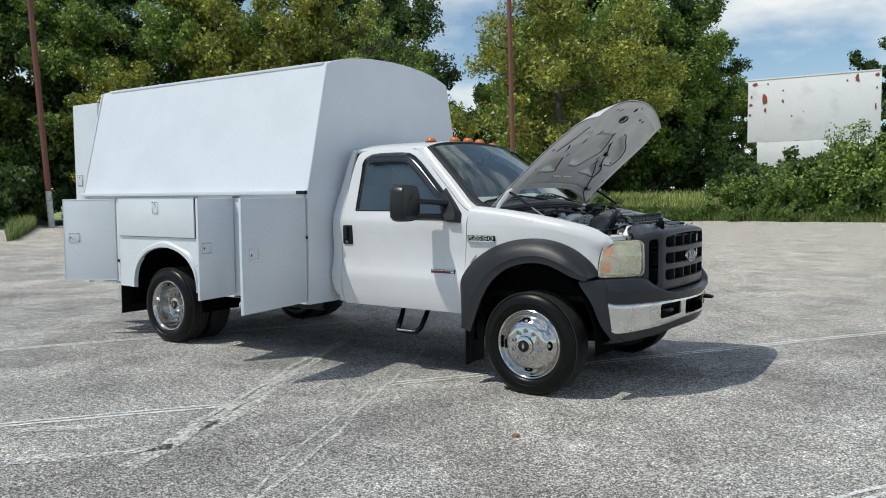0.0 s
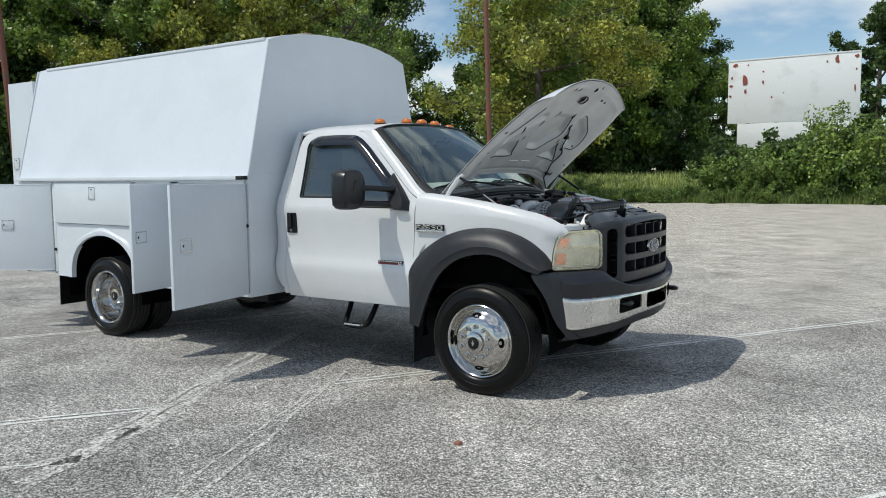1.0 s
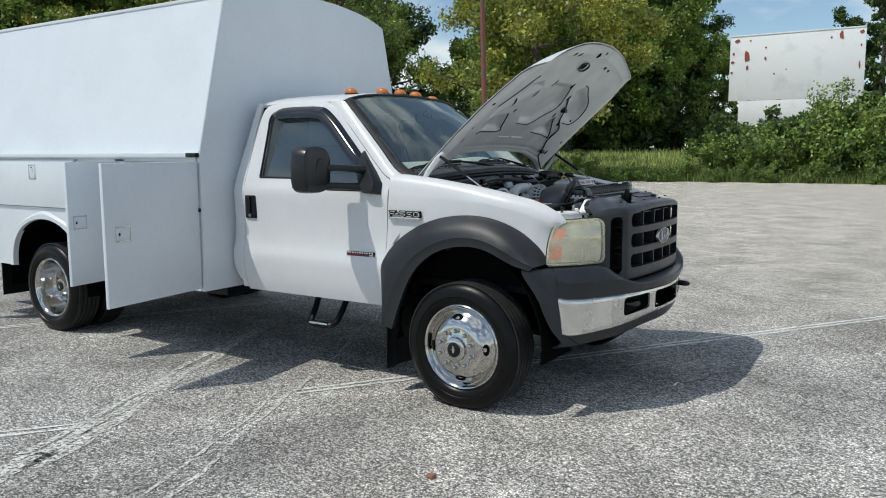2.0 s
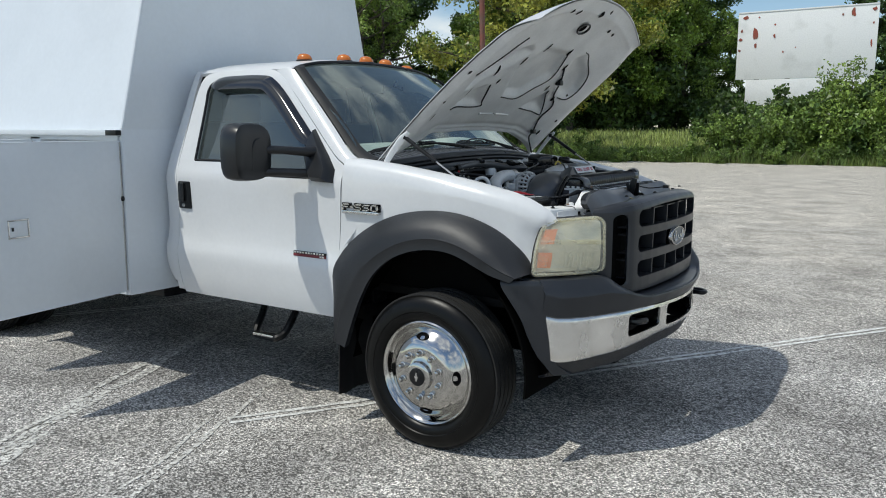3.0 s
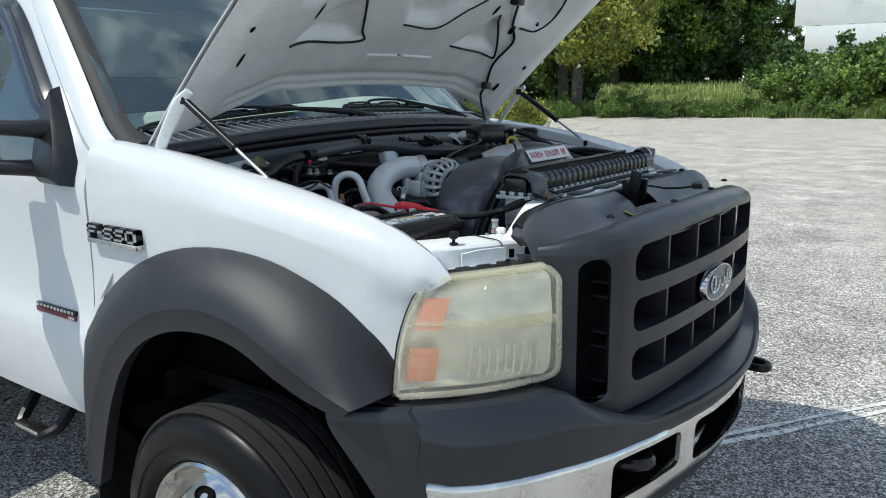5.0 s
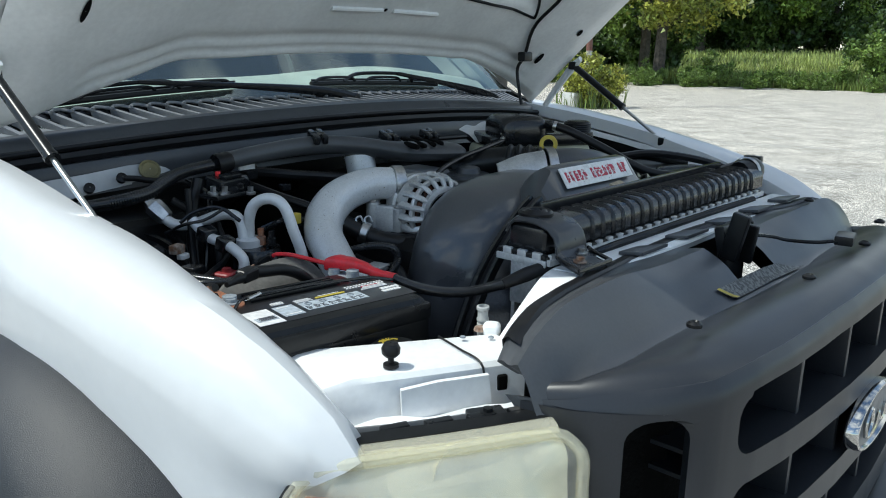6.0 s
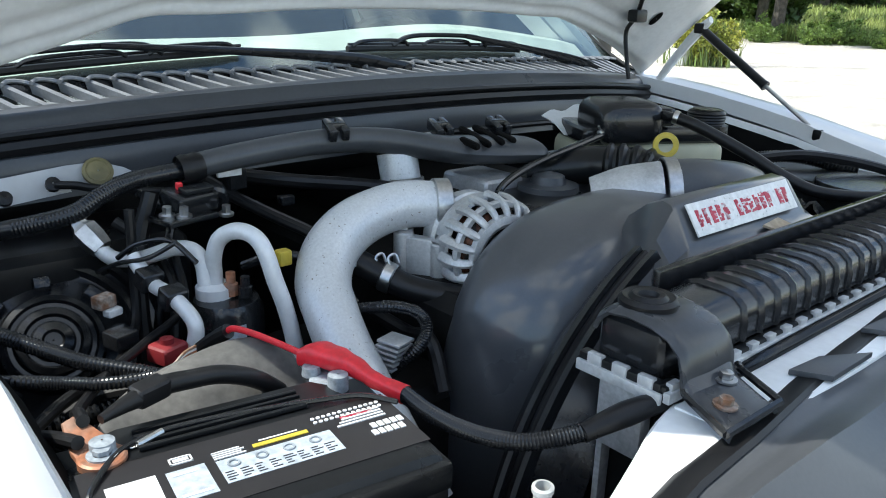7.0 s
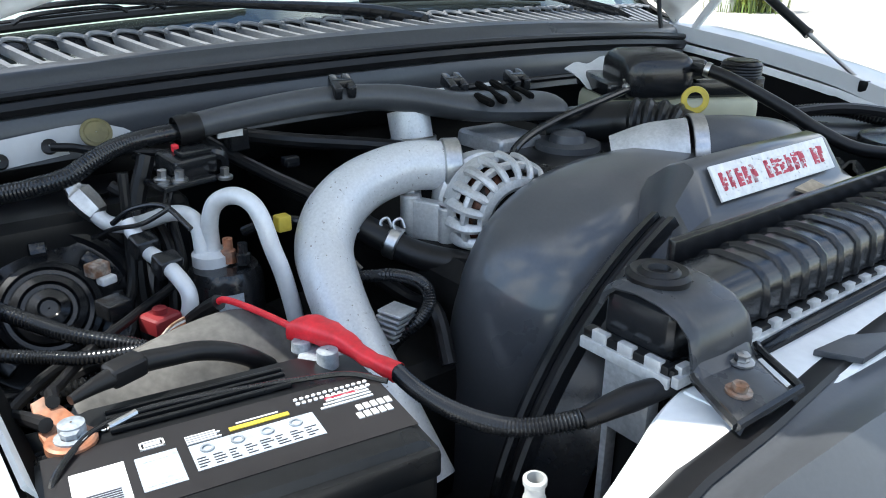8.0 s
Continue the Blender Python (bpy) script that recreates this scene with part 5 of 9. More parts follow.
def lamp_rim():
    pts = [lamp_point(u, 0, 0.002) for u in np.linspace(0.03, 0.97, 12)] + [lamp_point(1, v, 0.002) for v in np.linspace(0.04, 0.96, 14)] + [lamp_point(u, 1, 0.002) for u in np.linspace(0.95, 0.04, 12)] + [lamp_point(0, v, 0.002) for v in np.linspace(0.96, 0.04, 14)]
    return tube(B(), pts + pts[:1], 0.0075, 8)


def lamp_gasket():
    pts = [lamp_point(1.012, v, -0.004) for v in np.linspace(0.0, 1.0, 18)]
    return tube(B(), pts, 0.0045, 6)


def lamp_bowl():
    bm = B()
    d = Vector((-0.75, 0.35, 0))
    rows = []
    for v in np.linspace(0.03, 0.97, 25):
        row = []
        for u in np.linspace(0.03, 0.97, 31):
            deep = 0.014 + 0.050 * min(1.0, 7 * u * (1 - u)) * min(1.0, 9 * v * (1 - v)) * abs(math.cos(math.pi * (v + 0.02))) ** 0.35
            row.append(lamp_point(u, v) + d * deep)
        rows.append(row)
    return grid(bm, rows, thick=0.004)


def lamp_amber(v0, v1):
    def make():
        rows = [[lamp_point(u, v, -0.0022 - 0.0012 * (k % 2)) for k, u in enumerate(np.linspace(0.79, 0.95, 9))] for v in np.linspace(v0, v1, 7)]
        return grid(B(), rows, thick=0.004)
    return make


def lamp_bulb():
    bm = B()
    for u, v, r in ((0.36, 0.66, 0.044), (0.40, 0.27, 0.042)):
        p = lamp_point(u, v) + Vector((-0.070, 0.033, 0))
        q = Vector((0.9, -0.42, 0.0)).to_track_quat("Z", "Y").to_matrix().to_4x4()
        lathe(bm, [(0.001, 0.020), (0.010, 0.018), (0.012, 0.0), (r * 0.6, 0.006), (r, 0.028), (r * 1.05, 0.030)], Matrix.Translation(p) @ q, 20)
    return bm


def lamp_flute():
    """Ribs moulded into the lower reflector."""
    bm = B()
    for k in range(9):
        u = 0.14 + 0.055 * k
        tube(bm, [lamp_point(u, v, -0.022) for v in np.linspace(0.14, 0.34, 5)], 0.0035, 6)
    return bm


def lamp_bar():
    return tube(B(), [lamp_point(u, 0.455 + 0.03 * u, -0.010) for u in np.linspace(0.02, 0.94, 14)], 0.010, 8)


lamps = both("headlight", lamp_bowl, REFLECTOR, truck, "sun-yellowed rectangular headlight")
for f, flip in zip(lamps, (False, True)):
    for nm, mk, mt, lb in (("lens", lamp_lens, LENS, "yellowed cloudy lens"), ("lens_rim", lamp_rim, LENS, ""), ("gasket", lamp_gasket, RUBBER, ""), ("turn_lamp", lamp_amber(0.45, 0.67), AMBER_PALE, "faded amber lamp"), ("turn_lamp", lamp_amber(0.12, 0.34), AMBER_PALE, "faded amber lamp"),
                           ("bulb_bowl", lamp_bulb, REFLECTOR, ""), ("reflector_ribs", lamp_flute, REFLECTOR, ""), ("divider", lamp_bar, LENS, "")):
        bm = mk()
        part(nm, mirrored(bm) if flip else bm, mt, f, lb)

BUMPER_PLAN = [(0, 0.938), (0.12, 0.932), (0.25, 0.912), (0.4, 0.879), (0.555, 0.834), (0.63, 0.803), (0.7, 0.766), (0.76, 0.732), (0.8, 0.705), (0.85, 0.666), (0.9, 0.620), (0.94, 0.577), (0.97, 0.540)]


def bumper_x(y):
    return interp(abs(y), BUMPER_PLAN)


def sheet(bm, ys, prof, thick):
    """A bumper section swept along the front: prof(y) gives (forward, height) pairs."""
    return grid(bm, [[(bumper_x(y) + dx, y, z) for dx, z in prof(y)] for y in ys], thick=thick)


def chrome_low(y):
    return interp(abs(y), [(0, 0.552), (0.2, 0.550), (0.29, 0.545), (0.44, 0.528), (0.53, 0.518), (0.73, 0.502), (0.81, 0.495), (0.9, 0.491), (0.94, 0.500)])


def chrome_high(y):
    return interp(abs(y), [(0, 0.716), (0.64, 0.716), (0.85, 0.713), (0.90, 0.716), (0.94, 0.732)])


def chrome_place(y, f):
    lo, hi = chrome_low(y), chrome_high(y)
    z = lo + (hi - lo) * f
    end = max(0.0, abs(y) - 0.80) / 0.14
    yy = y - math.copysign(0.030 * end * (1 - f), y)
    roll = interp(f, [(0, -0.022), (0.05, -0.007), (0.15, 0.0), (0.85, 0.005), (0.96, 0.001), (1, -0.010)])
    return bumper_x(yy) + roll, yy, z


bump_holes = [(-0.552, -0.288, 0.31, 0.865), (-0.222, 0.222, 0.20, 0.865), (0.288, 0.552, 0.31, 0.865)]
bumper = part("front_bumper", pierced(chrome_place, evenly(-0.94, 0.94, 0.014), evenly(0, 1, 0.05), bump_holes, lambda y, f: (-0.012, 0, 0), 0.022, 0.21), BRUSHED, truck, "dulled chrome front bumper", 40)


def top_prof(y):
    """A lower facet that leans out to a crease and an upper one that leans back; a low ledge before the grille."""
    a = abs(y)
    crease = interp(a, [(0, 0.766), (0.40, 0.766), (0.47, 0.773), (0.6, 0.808), (0.7, 0.822), (0.9, 0.812), (0.955, 0.832)])
    w = interp(a, [(0, 0.774), (0.42, 0.774), (0.48, 0.784), (0.57, 0.826), (0.655, 0.886), (0.69, 0.896), (0.955, 0.892)])
    end = interp(a, [(0, 1.0), (0.88, 1.0), (0.955, 0.6)])
    lean = interp(a, [(0, 0.012), (0.48, 0.014), (0.62, 0.040), (0.90, 0.045), (0.955, 0.035)])
    low = chrome_high(y) - 0.006
    return [(-0.010, low), (0.006 * end, low + 0.006), (0.027 * end, crease - 0.014), (0.030 * end, crease - 0.004), (0.028 * end, crease + 0.003), (0.028 * end - lean * 0.5, (crease + w) / 2), (0.024 * end - lean, w - 0.007), (0.016 * end - lean - 0.008, w), (-lean - 0.07, w + 0.003), (-lean - 0.15, w + 0.003)]


bm = sheet(B(), np.linspace(-0.950, 0.950, 77), top_prof, 0.008)
part("bumper_cover", bm, GRILLE, bumper, "dark grey bumper top cover", 24)
bm = sheet(B(), np.linspace(-0.90, 0.90, 49), lambda y: [(-0.014, chrome_low(y) + 0.012), (-0.022, chrome_low(y) - 0.02), (-0.045, chrome_low(y) - 0.062), (-0.11, chrome_low(y) - 0.085)], 0.01)
part("valance", bm, FLARE, bumper, "dark grey lower valance")
CAP_PLAN = [(0.36, -1.052), (0.395, -1.050), (0.43, -1.040), (0.47, -1.020), (0.51, -0.992), (0.55, -0.962), (0.58, -0.937), (0.61, -0.905), (0.65, -0.862), (0.70, -0.80)]


def end_cap():
    bm = B()
    rows = []
    for z in (0.893, 0.889, 0.878, 0.862, 0.838, 0.80, 0.75, 0.70, 0.64, 0.58, 0.53, 0.49, 0.46, 0.435):
        x0 = interp(z, [(0.435, 0.600), (0.49, 0.572), (0.53, 0.548), (0.58, 0.528), (0.64, 0.508), (0.70, 0.490), (0.75, 0.468), (0.80, 0.440), (0.838, 0.415), (0.862, 0.402), (0.893, 0.392)])
        x1 = interp(z, [(0.435, 0.665), (0.495, 0.612), (0.60, 0.594), (0.73, 0.580), (0.80, 0.594), (0.845, 0.586), (0.893, 0.548)])
        inn = 0.030 if z > 0.892 else (0.006 if z > 0.885 else 0.0)
        belly = interp(z, [(0.435, 0.012), (0.6, -0.002), (0.8, -0.006), (0.862, -0.004), (0.893, 0.0)])
        row = [(x0 + 0.006, interp(x0, CAP_PLAN) + belly + inn + 0.05, z), (x0, interp(x0, CAP_PLAN) + belly + inn + 0.010, z)]
        row += [(x, interp(x, CAP_PLAN) + belly + inn, z) for x in np.linspace(x0 + 0.006, x1, 10)]
        rows.append(row + [(x1 - 0.004, interp(x1, CAP_PLAN) + belly + inn + 0.03, z)])
    return grid(bm, rows, thick=0.006)


both("bumper_end_cap", end_cap, GRILLE, truck, "dark grey bumper end cap", 28)


def tow_hook():
    bm = B()
    tube(bm, [(0.70, -0.44, 0.625), (0.78, -0.44, 0.630), (0.835, -0.425, 0.632), (0.862, -0.39, 0.632), (0.84, -0.355, 0.632), (0.79, -0.36, 0.630)], 0.018, 10, 24)
    box(bm, (0.68, -0.47, 0.585), (0.76, -0.41, 0.67), 0.01)
    return bm


both("tow_hook", tow_hook, SATIN, truck, "black tow hook")
bm = B()
tube(bm, [(0.80, 0.50, 0.640), (0.885, 0.50, 0.640), (0.925, 0.475, 0.640), (0.92, 0.435, 0.640), (0.87, 0.435, 0.640)], 0.014, 10, 20)
part("tow_hook", bm, BLACK, truck)
bm = B()
box(bm, (0.64, -0.58, 0.50), (0.70, 0.58, 0.70), 0.01)
box(bm, (0.60, -0.56, 0.44), (0.78, 0.56, 0.452), 0.004)
part("bumper_beam", bm, DIRTY, truck)

# ---- wheels ----
def wheel(x, y, front, side):
    """A chrome wheel with its tyre; side is -1 on the right of the truck."""
    m = Matrix.Translation((x, y, 0.385)) @ pose(0, 0, 0, 90 if side < 0 else -90, 0, 0)
    bm = B()
    prof = [(0.250, -0.205), (0.262, -0.215), (0.30, -0.228), (0.345, -0.226), (0.374, -0.210), (0.386, -0.19)]
    lathe(bm, prof + [(0.386, -0.005), (0.380, 0.004), (0.362, 0.020), (0.335, 0.030), (0.312, 0.032), (0.308, 0.027), (0.290, 0.027), (0.272, 0.018), (0.262, 0.004), (0.250, -0.012)], m, 56)
    tyre = part("wheel", bm, TYRE, truck, "chrome wheel with a black tyre")
    bm = B()
    for r0 in (-0.182, -0.142, -0.102, -0.062, -0.022):
        lathe(bm, [(0.384, r0 - 0.015), (0.3945, r0 - 0.0145), (0.3945, r0 + 0.0145), (0.384, r0 + 0.015)], m, 56)
    part("tread", bm, TREAD, tyre, "worn tread blocks")
    bm = B()
    if front:
        lathe(bm, [(0.262, 0.002), (0.264, 0.012), (0.256, 0.018), (0.246, 0.012), (0.238, -0.004), (0.226, -0.014), (0.212, -0.006), (0.196, 0.012), (0.172, 0.034), (0.150, 0.046), (0.128, 0.050), (0.090, 0.052), (0.074, 0.058), (0.070, 0.078), (0.058, 0.084), (0.030, 0.084)], m, 56)
        hub_h, lug_r, lug_h, lug_top = 0.084, 0.112, 0.050, 0.036
    else:
        lathe(bm, [(0.262, 0.002), (0.264, 0.012), (0.256, 0.018), (0.246, 0.012), (0.234, -0.01), (0.226, -0.06), (0.216, -0.115), (0.196, -0.145), (0.170, -0.152), (0.120, -0.150), (0.095, -0.140), (0.084, -0.10), (0.070, -0.07), (0.030, -0.065)], m, 56)
        hub_h, lug_r, lug_h, lug_top = -0.065, 0.118, -0.150, 0.045
    rim = part("rim", bm, CHROME, tyre, "polished chrome rim")
    for k in range(10):
        a = math.tau * (k + 0.5) / 10
        bm = B()
        q = m @ Matrix.Translation((lug_r * math.cos(a), lug_r * math.sin(a), lug_h))
        lathe(bm, [(0.018, -0.004), (0.017, 0.006), (0.013, 0.008), (0.013, lug_top * 0.7), (0.009, lug_top * 0.92), (0.001, lug_top)], q, 10)
        part("lug_nut", bm, CHROME, tyre)
    n = 4 if front else 5
    for k in range(n):
        a = math.tau * (k + (0.03 if front else 0.42)) / n
        # A dark disc supplies the shade inside the hole.
        bm = B()
        rr, hh, tilt = (0.188, 0.0212, 40) if front else (0.190, -0.147, -8)
        q = m @ pose(0, 0, 0, 0, 0, math.degrees(a)) @ Matrix.Translation((rr, 0, hh)) @ pose(0, 0, 0, 0, tilt, 0) @ Matrix.Diagonal((0.62, 1.0, 1, 1))
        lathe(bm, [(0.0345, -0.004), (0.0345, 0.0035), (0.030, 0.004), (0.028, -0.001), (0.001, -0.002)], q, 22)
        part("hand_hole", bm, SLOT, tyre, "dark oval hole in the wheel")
    bm = B()
    q = m @ Matrix.Translation((0, 0, hub_h))
    lathe(bm, [(0.046, -0.004), (0.044, 0.004), (0.036, 0.006), (0.001, 0.007)], q, 24)
    cap = part("hub_cap", bm, BLACK, tyre, "black hub cap with a pale mark")
    bm = B()
    prism(bm, [q @ Vector((u, v, 0.007)) for u, v in ((-0.003, -0.02), (0.003, -0.02), (0.012, 0.005), (0.004, 0.004), (0.004, 0.022), (-0.004, 0.022), (-0.004, 0.004), (-0.012, 0.005))], m.to_3x3() @ Vector((0, 0, 0.002)))
    part("hub_mark", bm, BRUSHED, cap)
    return tyre


for s in (-1, 1):
    wheel(0.0, s * 1.055, True, s)
    wheel(-4.19, s * 1.165, False, s)
    wheel(-4.19, s * 0.885, False, s)

# ---- under the truck ----
bm = B()
for s in (-1, 1):
    box(bm, (-5.6, s * 0.43 - 0.04, 0.52), (0.62, s * 0.43 + 0.04, 0.72), 0.01)
for x in (-5.4, -3.4, -2.2, -0.9, 0.3):
    box(bm, (x - 0.05, -0.42, 0.55), (x + 0.05, 0.42, 0.66), 0.01)
part("frame_rails", bm, DIRTY, truck, "grimy steel chassis frame")
for x, r in ((0.0, 0.05), (-4.19, 0.075)):
    bm = B()
    rod(bm, (x, -0.85, 0.385), (x, 0.85, 0.385), r, 14)
    lathe(bm, [(0.001, -0.16), (0.10, -0.14), (0.16, -0.05), (0.16, 0.05), (0.10, 0.14), (0.001, 0.16)], Matrix.Translation((x, 0.1 if x == 0 else 0, 0.385)), 18)
    part("axle", bm, DIRTY, truck)
bm = B()
box(bm, (-3.35, -0.80, 0.42), (-2.35, -0.50, 0.72), 0.05)
part("fuel_tank", bm, BLACK, truck)
bm = B()
tube(bm, [(-0.9, 0.35, 0.5), (-2.5, 0.38, 0.45), (-3.4, 0.5, 0.42), (-4.9, 0.62, 0.42)], 0.06, 10, 20)
part("exhaust_pipe", bm, RUST, truck)


def step_hoop():
    bm = B()
    tube(bm, [(-1.415, -0.74, 0.56), (-1.40, -0.80, 0.46), (-1.375, -0.885, 0.365), (-1.34, -0.90, 0.347), (-1.22, -0.905, 0.344), (-1.185, -0.90, 0.350), (-1.16, -0.85, 0.38), (-1.155, -0.76, 0.50), (-1.16, -0.72, 0.56)], 0.022, 8, 30)
    return bm


both("side_step", step_hoop, BLACK, truck, "black tubular side step")


def step_tread():
    return box(B(), (-1.365, -0.925, 0.346), (-1.195, -0.872, 0.364), 0.006)


both("step_tread", step_tread, BRUSHED, truck, "worn metal step tread")


def rear_flap():
    bm = B()
    grid(bm, [[(-5.02 - 0.02 * (0.6 - z), y, z) for y in np.linspace(-1.17, -0.62, 6)] for z in np.linspace(0.24, 0.62, 5)], thick=0.012)
    return bm


both("mud_flap", rear_flap, RUBBER, truck, "black rubber mud flap")

# ---- hood, standing open ----
OPEN = Matrix.Translation((-0.45, 0, 1.405)) @ pose(0, 0, 0, 0, -50.6, 0) @ Matrix.Translation((0.41, 0, -1.411))


def hood_pos(u, v):
    """u across from -1 to 1, v from the hinge to the nose; the shut position."""
    front = 0.835 - 0.175 * abs(u) ** 2.2
    x = -0.41 + (front + 0.41) * v + 0.165 * (1 - abs(u) ** 3.4) * (1 - v) ** 4
    w = interp(-0.40 + 1.06 * v, [(-0.40, 0.868), (-0.1, 0.866), (0.2, 0.860), (0.38, 0.842), (0.50, 0.812), (0.58, 0.772), (0.66, 0.69)])
    y = u * w
    z = interp(x, [(-0.44, 1.415), (-0.245, 1.392), (0.0, 1.357), (0.208, 1.320), (0.45, 1.270), (0.65, 1.235), (0.84, 1.20)])
    z += (0.100 - 0.015 * v) * (1 - abs(u) ** 2.4) + 0.018 * math.exp(-((abs(u) - 0.55) / 0.10) ** 2) * min(1, 2.2 * (1 - v))
    z -= 0.040 * max(0, (v - 0.86) / 0.14) ** 2
    return Vector((x, y, z))


def hood_normal(u, v):
    e = 0.01
    a = hood_pos(min(1, u + e), v) - hood_pos(max(-1, u - e), v)
    b = hood_pos(u, min(1, v + e)) - hood_pos(u, max(0, v - e))
    n = a.cross(b).normalized()
    return -n if n.z < 0 else n


US, VS = np.linspace(-1, 1, 41), np.linspace(0, 1, 37)
bm = B()
grid(bm, [[OPEN @ hood_pos(u, v) for u in US] for v in VS], thick=0.004)
hood = part("hood", bm, PAINT, truck, "white hood raised on gas struts")


def bay_of(u, v, pts, soft=0.05):
    """How far inside a pocket outline (u, v) lies, from 0 at the rim to 1."""
    n, inside = len(pts), 1e9
    for (x0, y0), (x1, y1) in zip(pts, pts[1:] + pts[:1]):
        ex, ey = (x1 - x0), (y1 - y0)
        inside = min(inside, (ex * (v - y0) - ey * (u - x0)) / math.hypot(ex, ey))
    return max(0.0, min(1.0, inside / soft))


MID = [(-0.10, 0.36), (0.10, 0.36), (0.29, 0.55), (0.16, 0.715), (-0.16, 0.715), (-0.29, 0.55)]
TRI_L = [(-0.66, 0.29), (-0.27, 0.285), (-0.42, 0.465), (-0.50, 0.44)]
TRI_R = [(-u, v) for u, v in reversed(TRI_L)]
EAR_L = [(-0.74, 0.455), (-0.63, 0.435), (-0.44, 0.56), (-0.30, 0.68), (-0.40, 0.735), (-0.68, 0.655), (-0.76, 0.55)]
EAR_R = [(-u, v) for u, v in reversed(EAR_L)]


def inner_depth(u, v):
    pocket = max(bay_of(u, v, p) for p in (MID, TRI_L, TRI_R, EAR_L, EAR_R))
    pocket = pocket * pocket * (3 - 2 * pocket)
    rim = min(1, min(1 - abs(u), 0.5) / 0.10) * min(1, (1 - v) / 0.06) * min(1, v / 0.05 + 0.25)
    step = 0.008 * math.exp(-((v - 0.115) / 0.02) ** 2) + 0.006 * math.exp(-((v - 0.07) / 0.012) ** 2)
    return 0.008 + rim * 0.034 * (1 - 0.86 * pocket) - step * rim * (abs(u) < 0.8)


bm = B()
rows = [[OPEN @ (hood_pos(u, v) - hood_normal(u, v) * inner_depth(u, v)) for u in np.linspace(-0.992, 0.992, 97)] for v in np.linspace(0.004, 0.994, 91)]
grid(bm, rows, thick=0.0)
part("hood_liner", bm, INNER_PAINT, hood, "white stamped inner hood panel", 60)


def under(u, v, lift=0.002):
    return OPEN @ (hood_pos(u, v) - hood_normal(u, v) * (inner_depth(u, v) + lift))


def seam(pts, r=0.0042, n=24):
    bm = B()
    tube(bm, [under(u, v, 0.001) for u, v in [(p.x, p.z) for p in glide([(a, 0, b) for a, b in pts], n)]], r, 6)
    part("sealer_line", bm, RUBBER, hood, "dark line of panel sealer")


seam([(-0.11, 0.362), (0.09, 0.358), (0.19, 0.44), (0.285, 0.545), (0.165, 0.705)], 0.0036)
seam([(-0.64, 0.29), (-0.29, 0.288), (-0.32, 0.34), (-0.41, 0.455)])
seam([(0.28, 0.288), (0.60, 0.275), (0.64, 0.29), (0.58, 0.36), (0.43, 0.455)])
seam([(0.64, 0.435), (0.735, 0.455), (0.765, 0.54), (0.69, 0.65), (0.47, 0.725), (0.38, 0.735)])
seam([(-0.80, 0.575), (-0.70, 0.65), (-0.55, 0.77)])
for u, v, du, dv in ((-0.17, 0.705, 0.012, 0.028), (-0.31, 0.62, 0.012, 0.028), (-0.47, 0.545, 0.008, 0.03), (-0.60, 0.415, 0.008, 0.03), (-0.36, 0.48, 0.012, 0.016), (0.17, 0.705, 0.014, 0.022), (0.31, 0.62, 0.014, 0.022), (0.43, 0.53, 0.030, 0.026), (0.61, 0.415, 0.014, 0.020), (0.37, 0.47, 0.010, 0.022),
                     (0.0, 0.845, 0.050, 0.024), (-0.30, 0.93, 0.018, 0.016), (-0.42, 0.94, 0.018, 0.012), (0.40, 0.885, 0.018, 0.012), (0.50, 0.885, 0.018, 0.012), (0.05, 0.94, 0.030, 0.018), (0.17, 0.965, 0.012, 0.010),
                     (-0.86, 0.30, 0.008, 0.026), (-0.90, 0.42, 0.008, 0.010), (-0.93, 0.62, 0.010, 0.012), (0.80, 0.16, 0.012, 0.024), (0.87, 0.30, 0.010, 0.012), (0.93, 0.82, 0.010, 0.010), (0.72, 0.475, 0.008, 0.008), (0.0, 0.225, 0.006, 0.006)):
    # Dark ovals laid on the panel paint the inner shade of each slot.
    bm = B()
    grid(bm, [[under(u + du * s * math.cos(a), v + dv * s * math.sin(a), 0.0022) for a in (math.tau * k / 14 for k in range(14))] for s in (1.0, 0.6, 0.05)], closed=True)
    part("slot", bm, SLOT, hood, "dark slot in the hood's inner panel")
bm = B()
tube(bm, [under(0.0 + 0.07 * math.cos(a), 0.845 + 0.030 * math.sin(a), 0.012) for a in (math.tau * k / 20 for k in range(21))], 0.006, 6)
part("striker_loop", bm, BLACK, hood, "black hood striker loop")
for u in (-0.10, 0.12):
    bm = B()
    tube(bm, [under(u - 0.09, 0.222, 0.001), under(u + 0.09, 0.222, 0.001)], 0.006, 8)
    part("stamped_rib", bm, INNER_PAINT, hood)
bm = B()
tube(bm, [under(0.30, 0.62, 0.006), under(0.43, 0.54, 0.01), under(0.58, 0.44, 0.006), under(0.66, 0.38, 0.008), under(0.66, 0.26, 0.008), under(0.72, 0.15, 0.008), under(0.74, 0.09, 0.01), (-0.31, 0.62, 1.46), (-0.30, 0.62, 1.42)], 0.005, 8, 40)
part("washer_hose", bm, RUBBER, hood, "thin black washer hose")
bm = B()
p = under(0.72, 0.15, 0.012)
box(bm, p - Vector((0.014, 0.02, 0.014)), p + Vector((0.014, 0.02, 0.014)), 0.006)
part("hose_clip", bm, BLACK, hood)
bm = B()
p = under(0.43, 0.53, 0.012)
box(bm, p - Vector((0.016, 0.022, 0.016)), p + Vector((0.016, 0.022, 0.016)), 0.006)
part("hose_clip", bm, BLACK, hood)


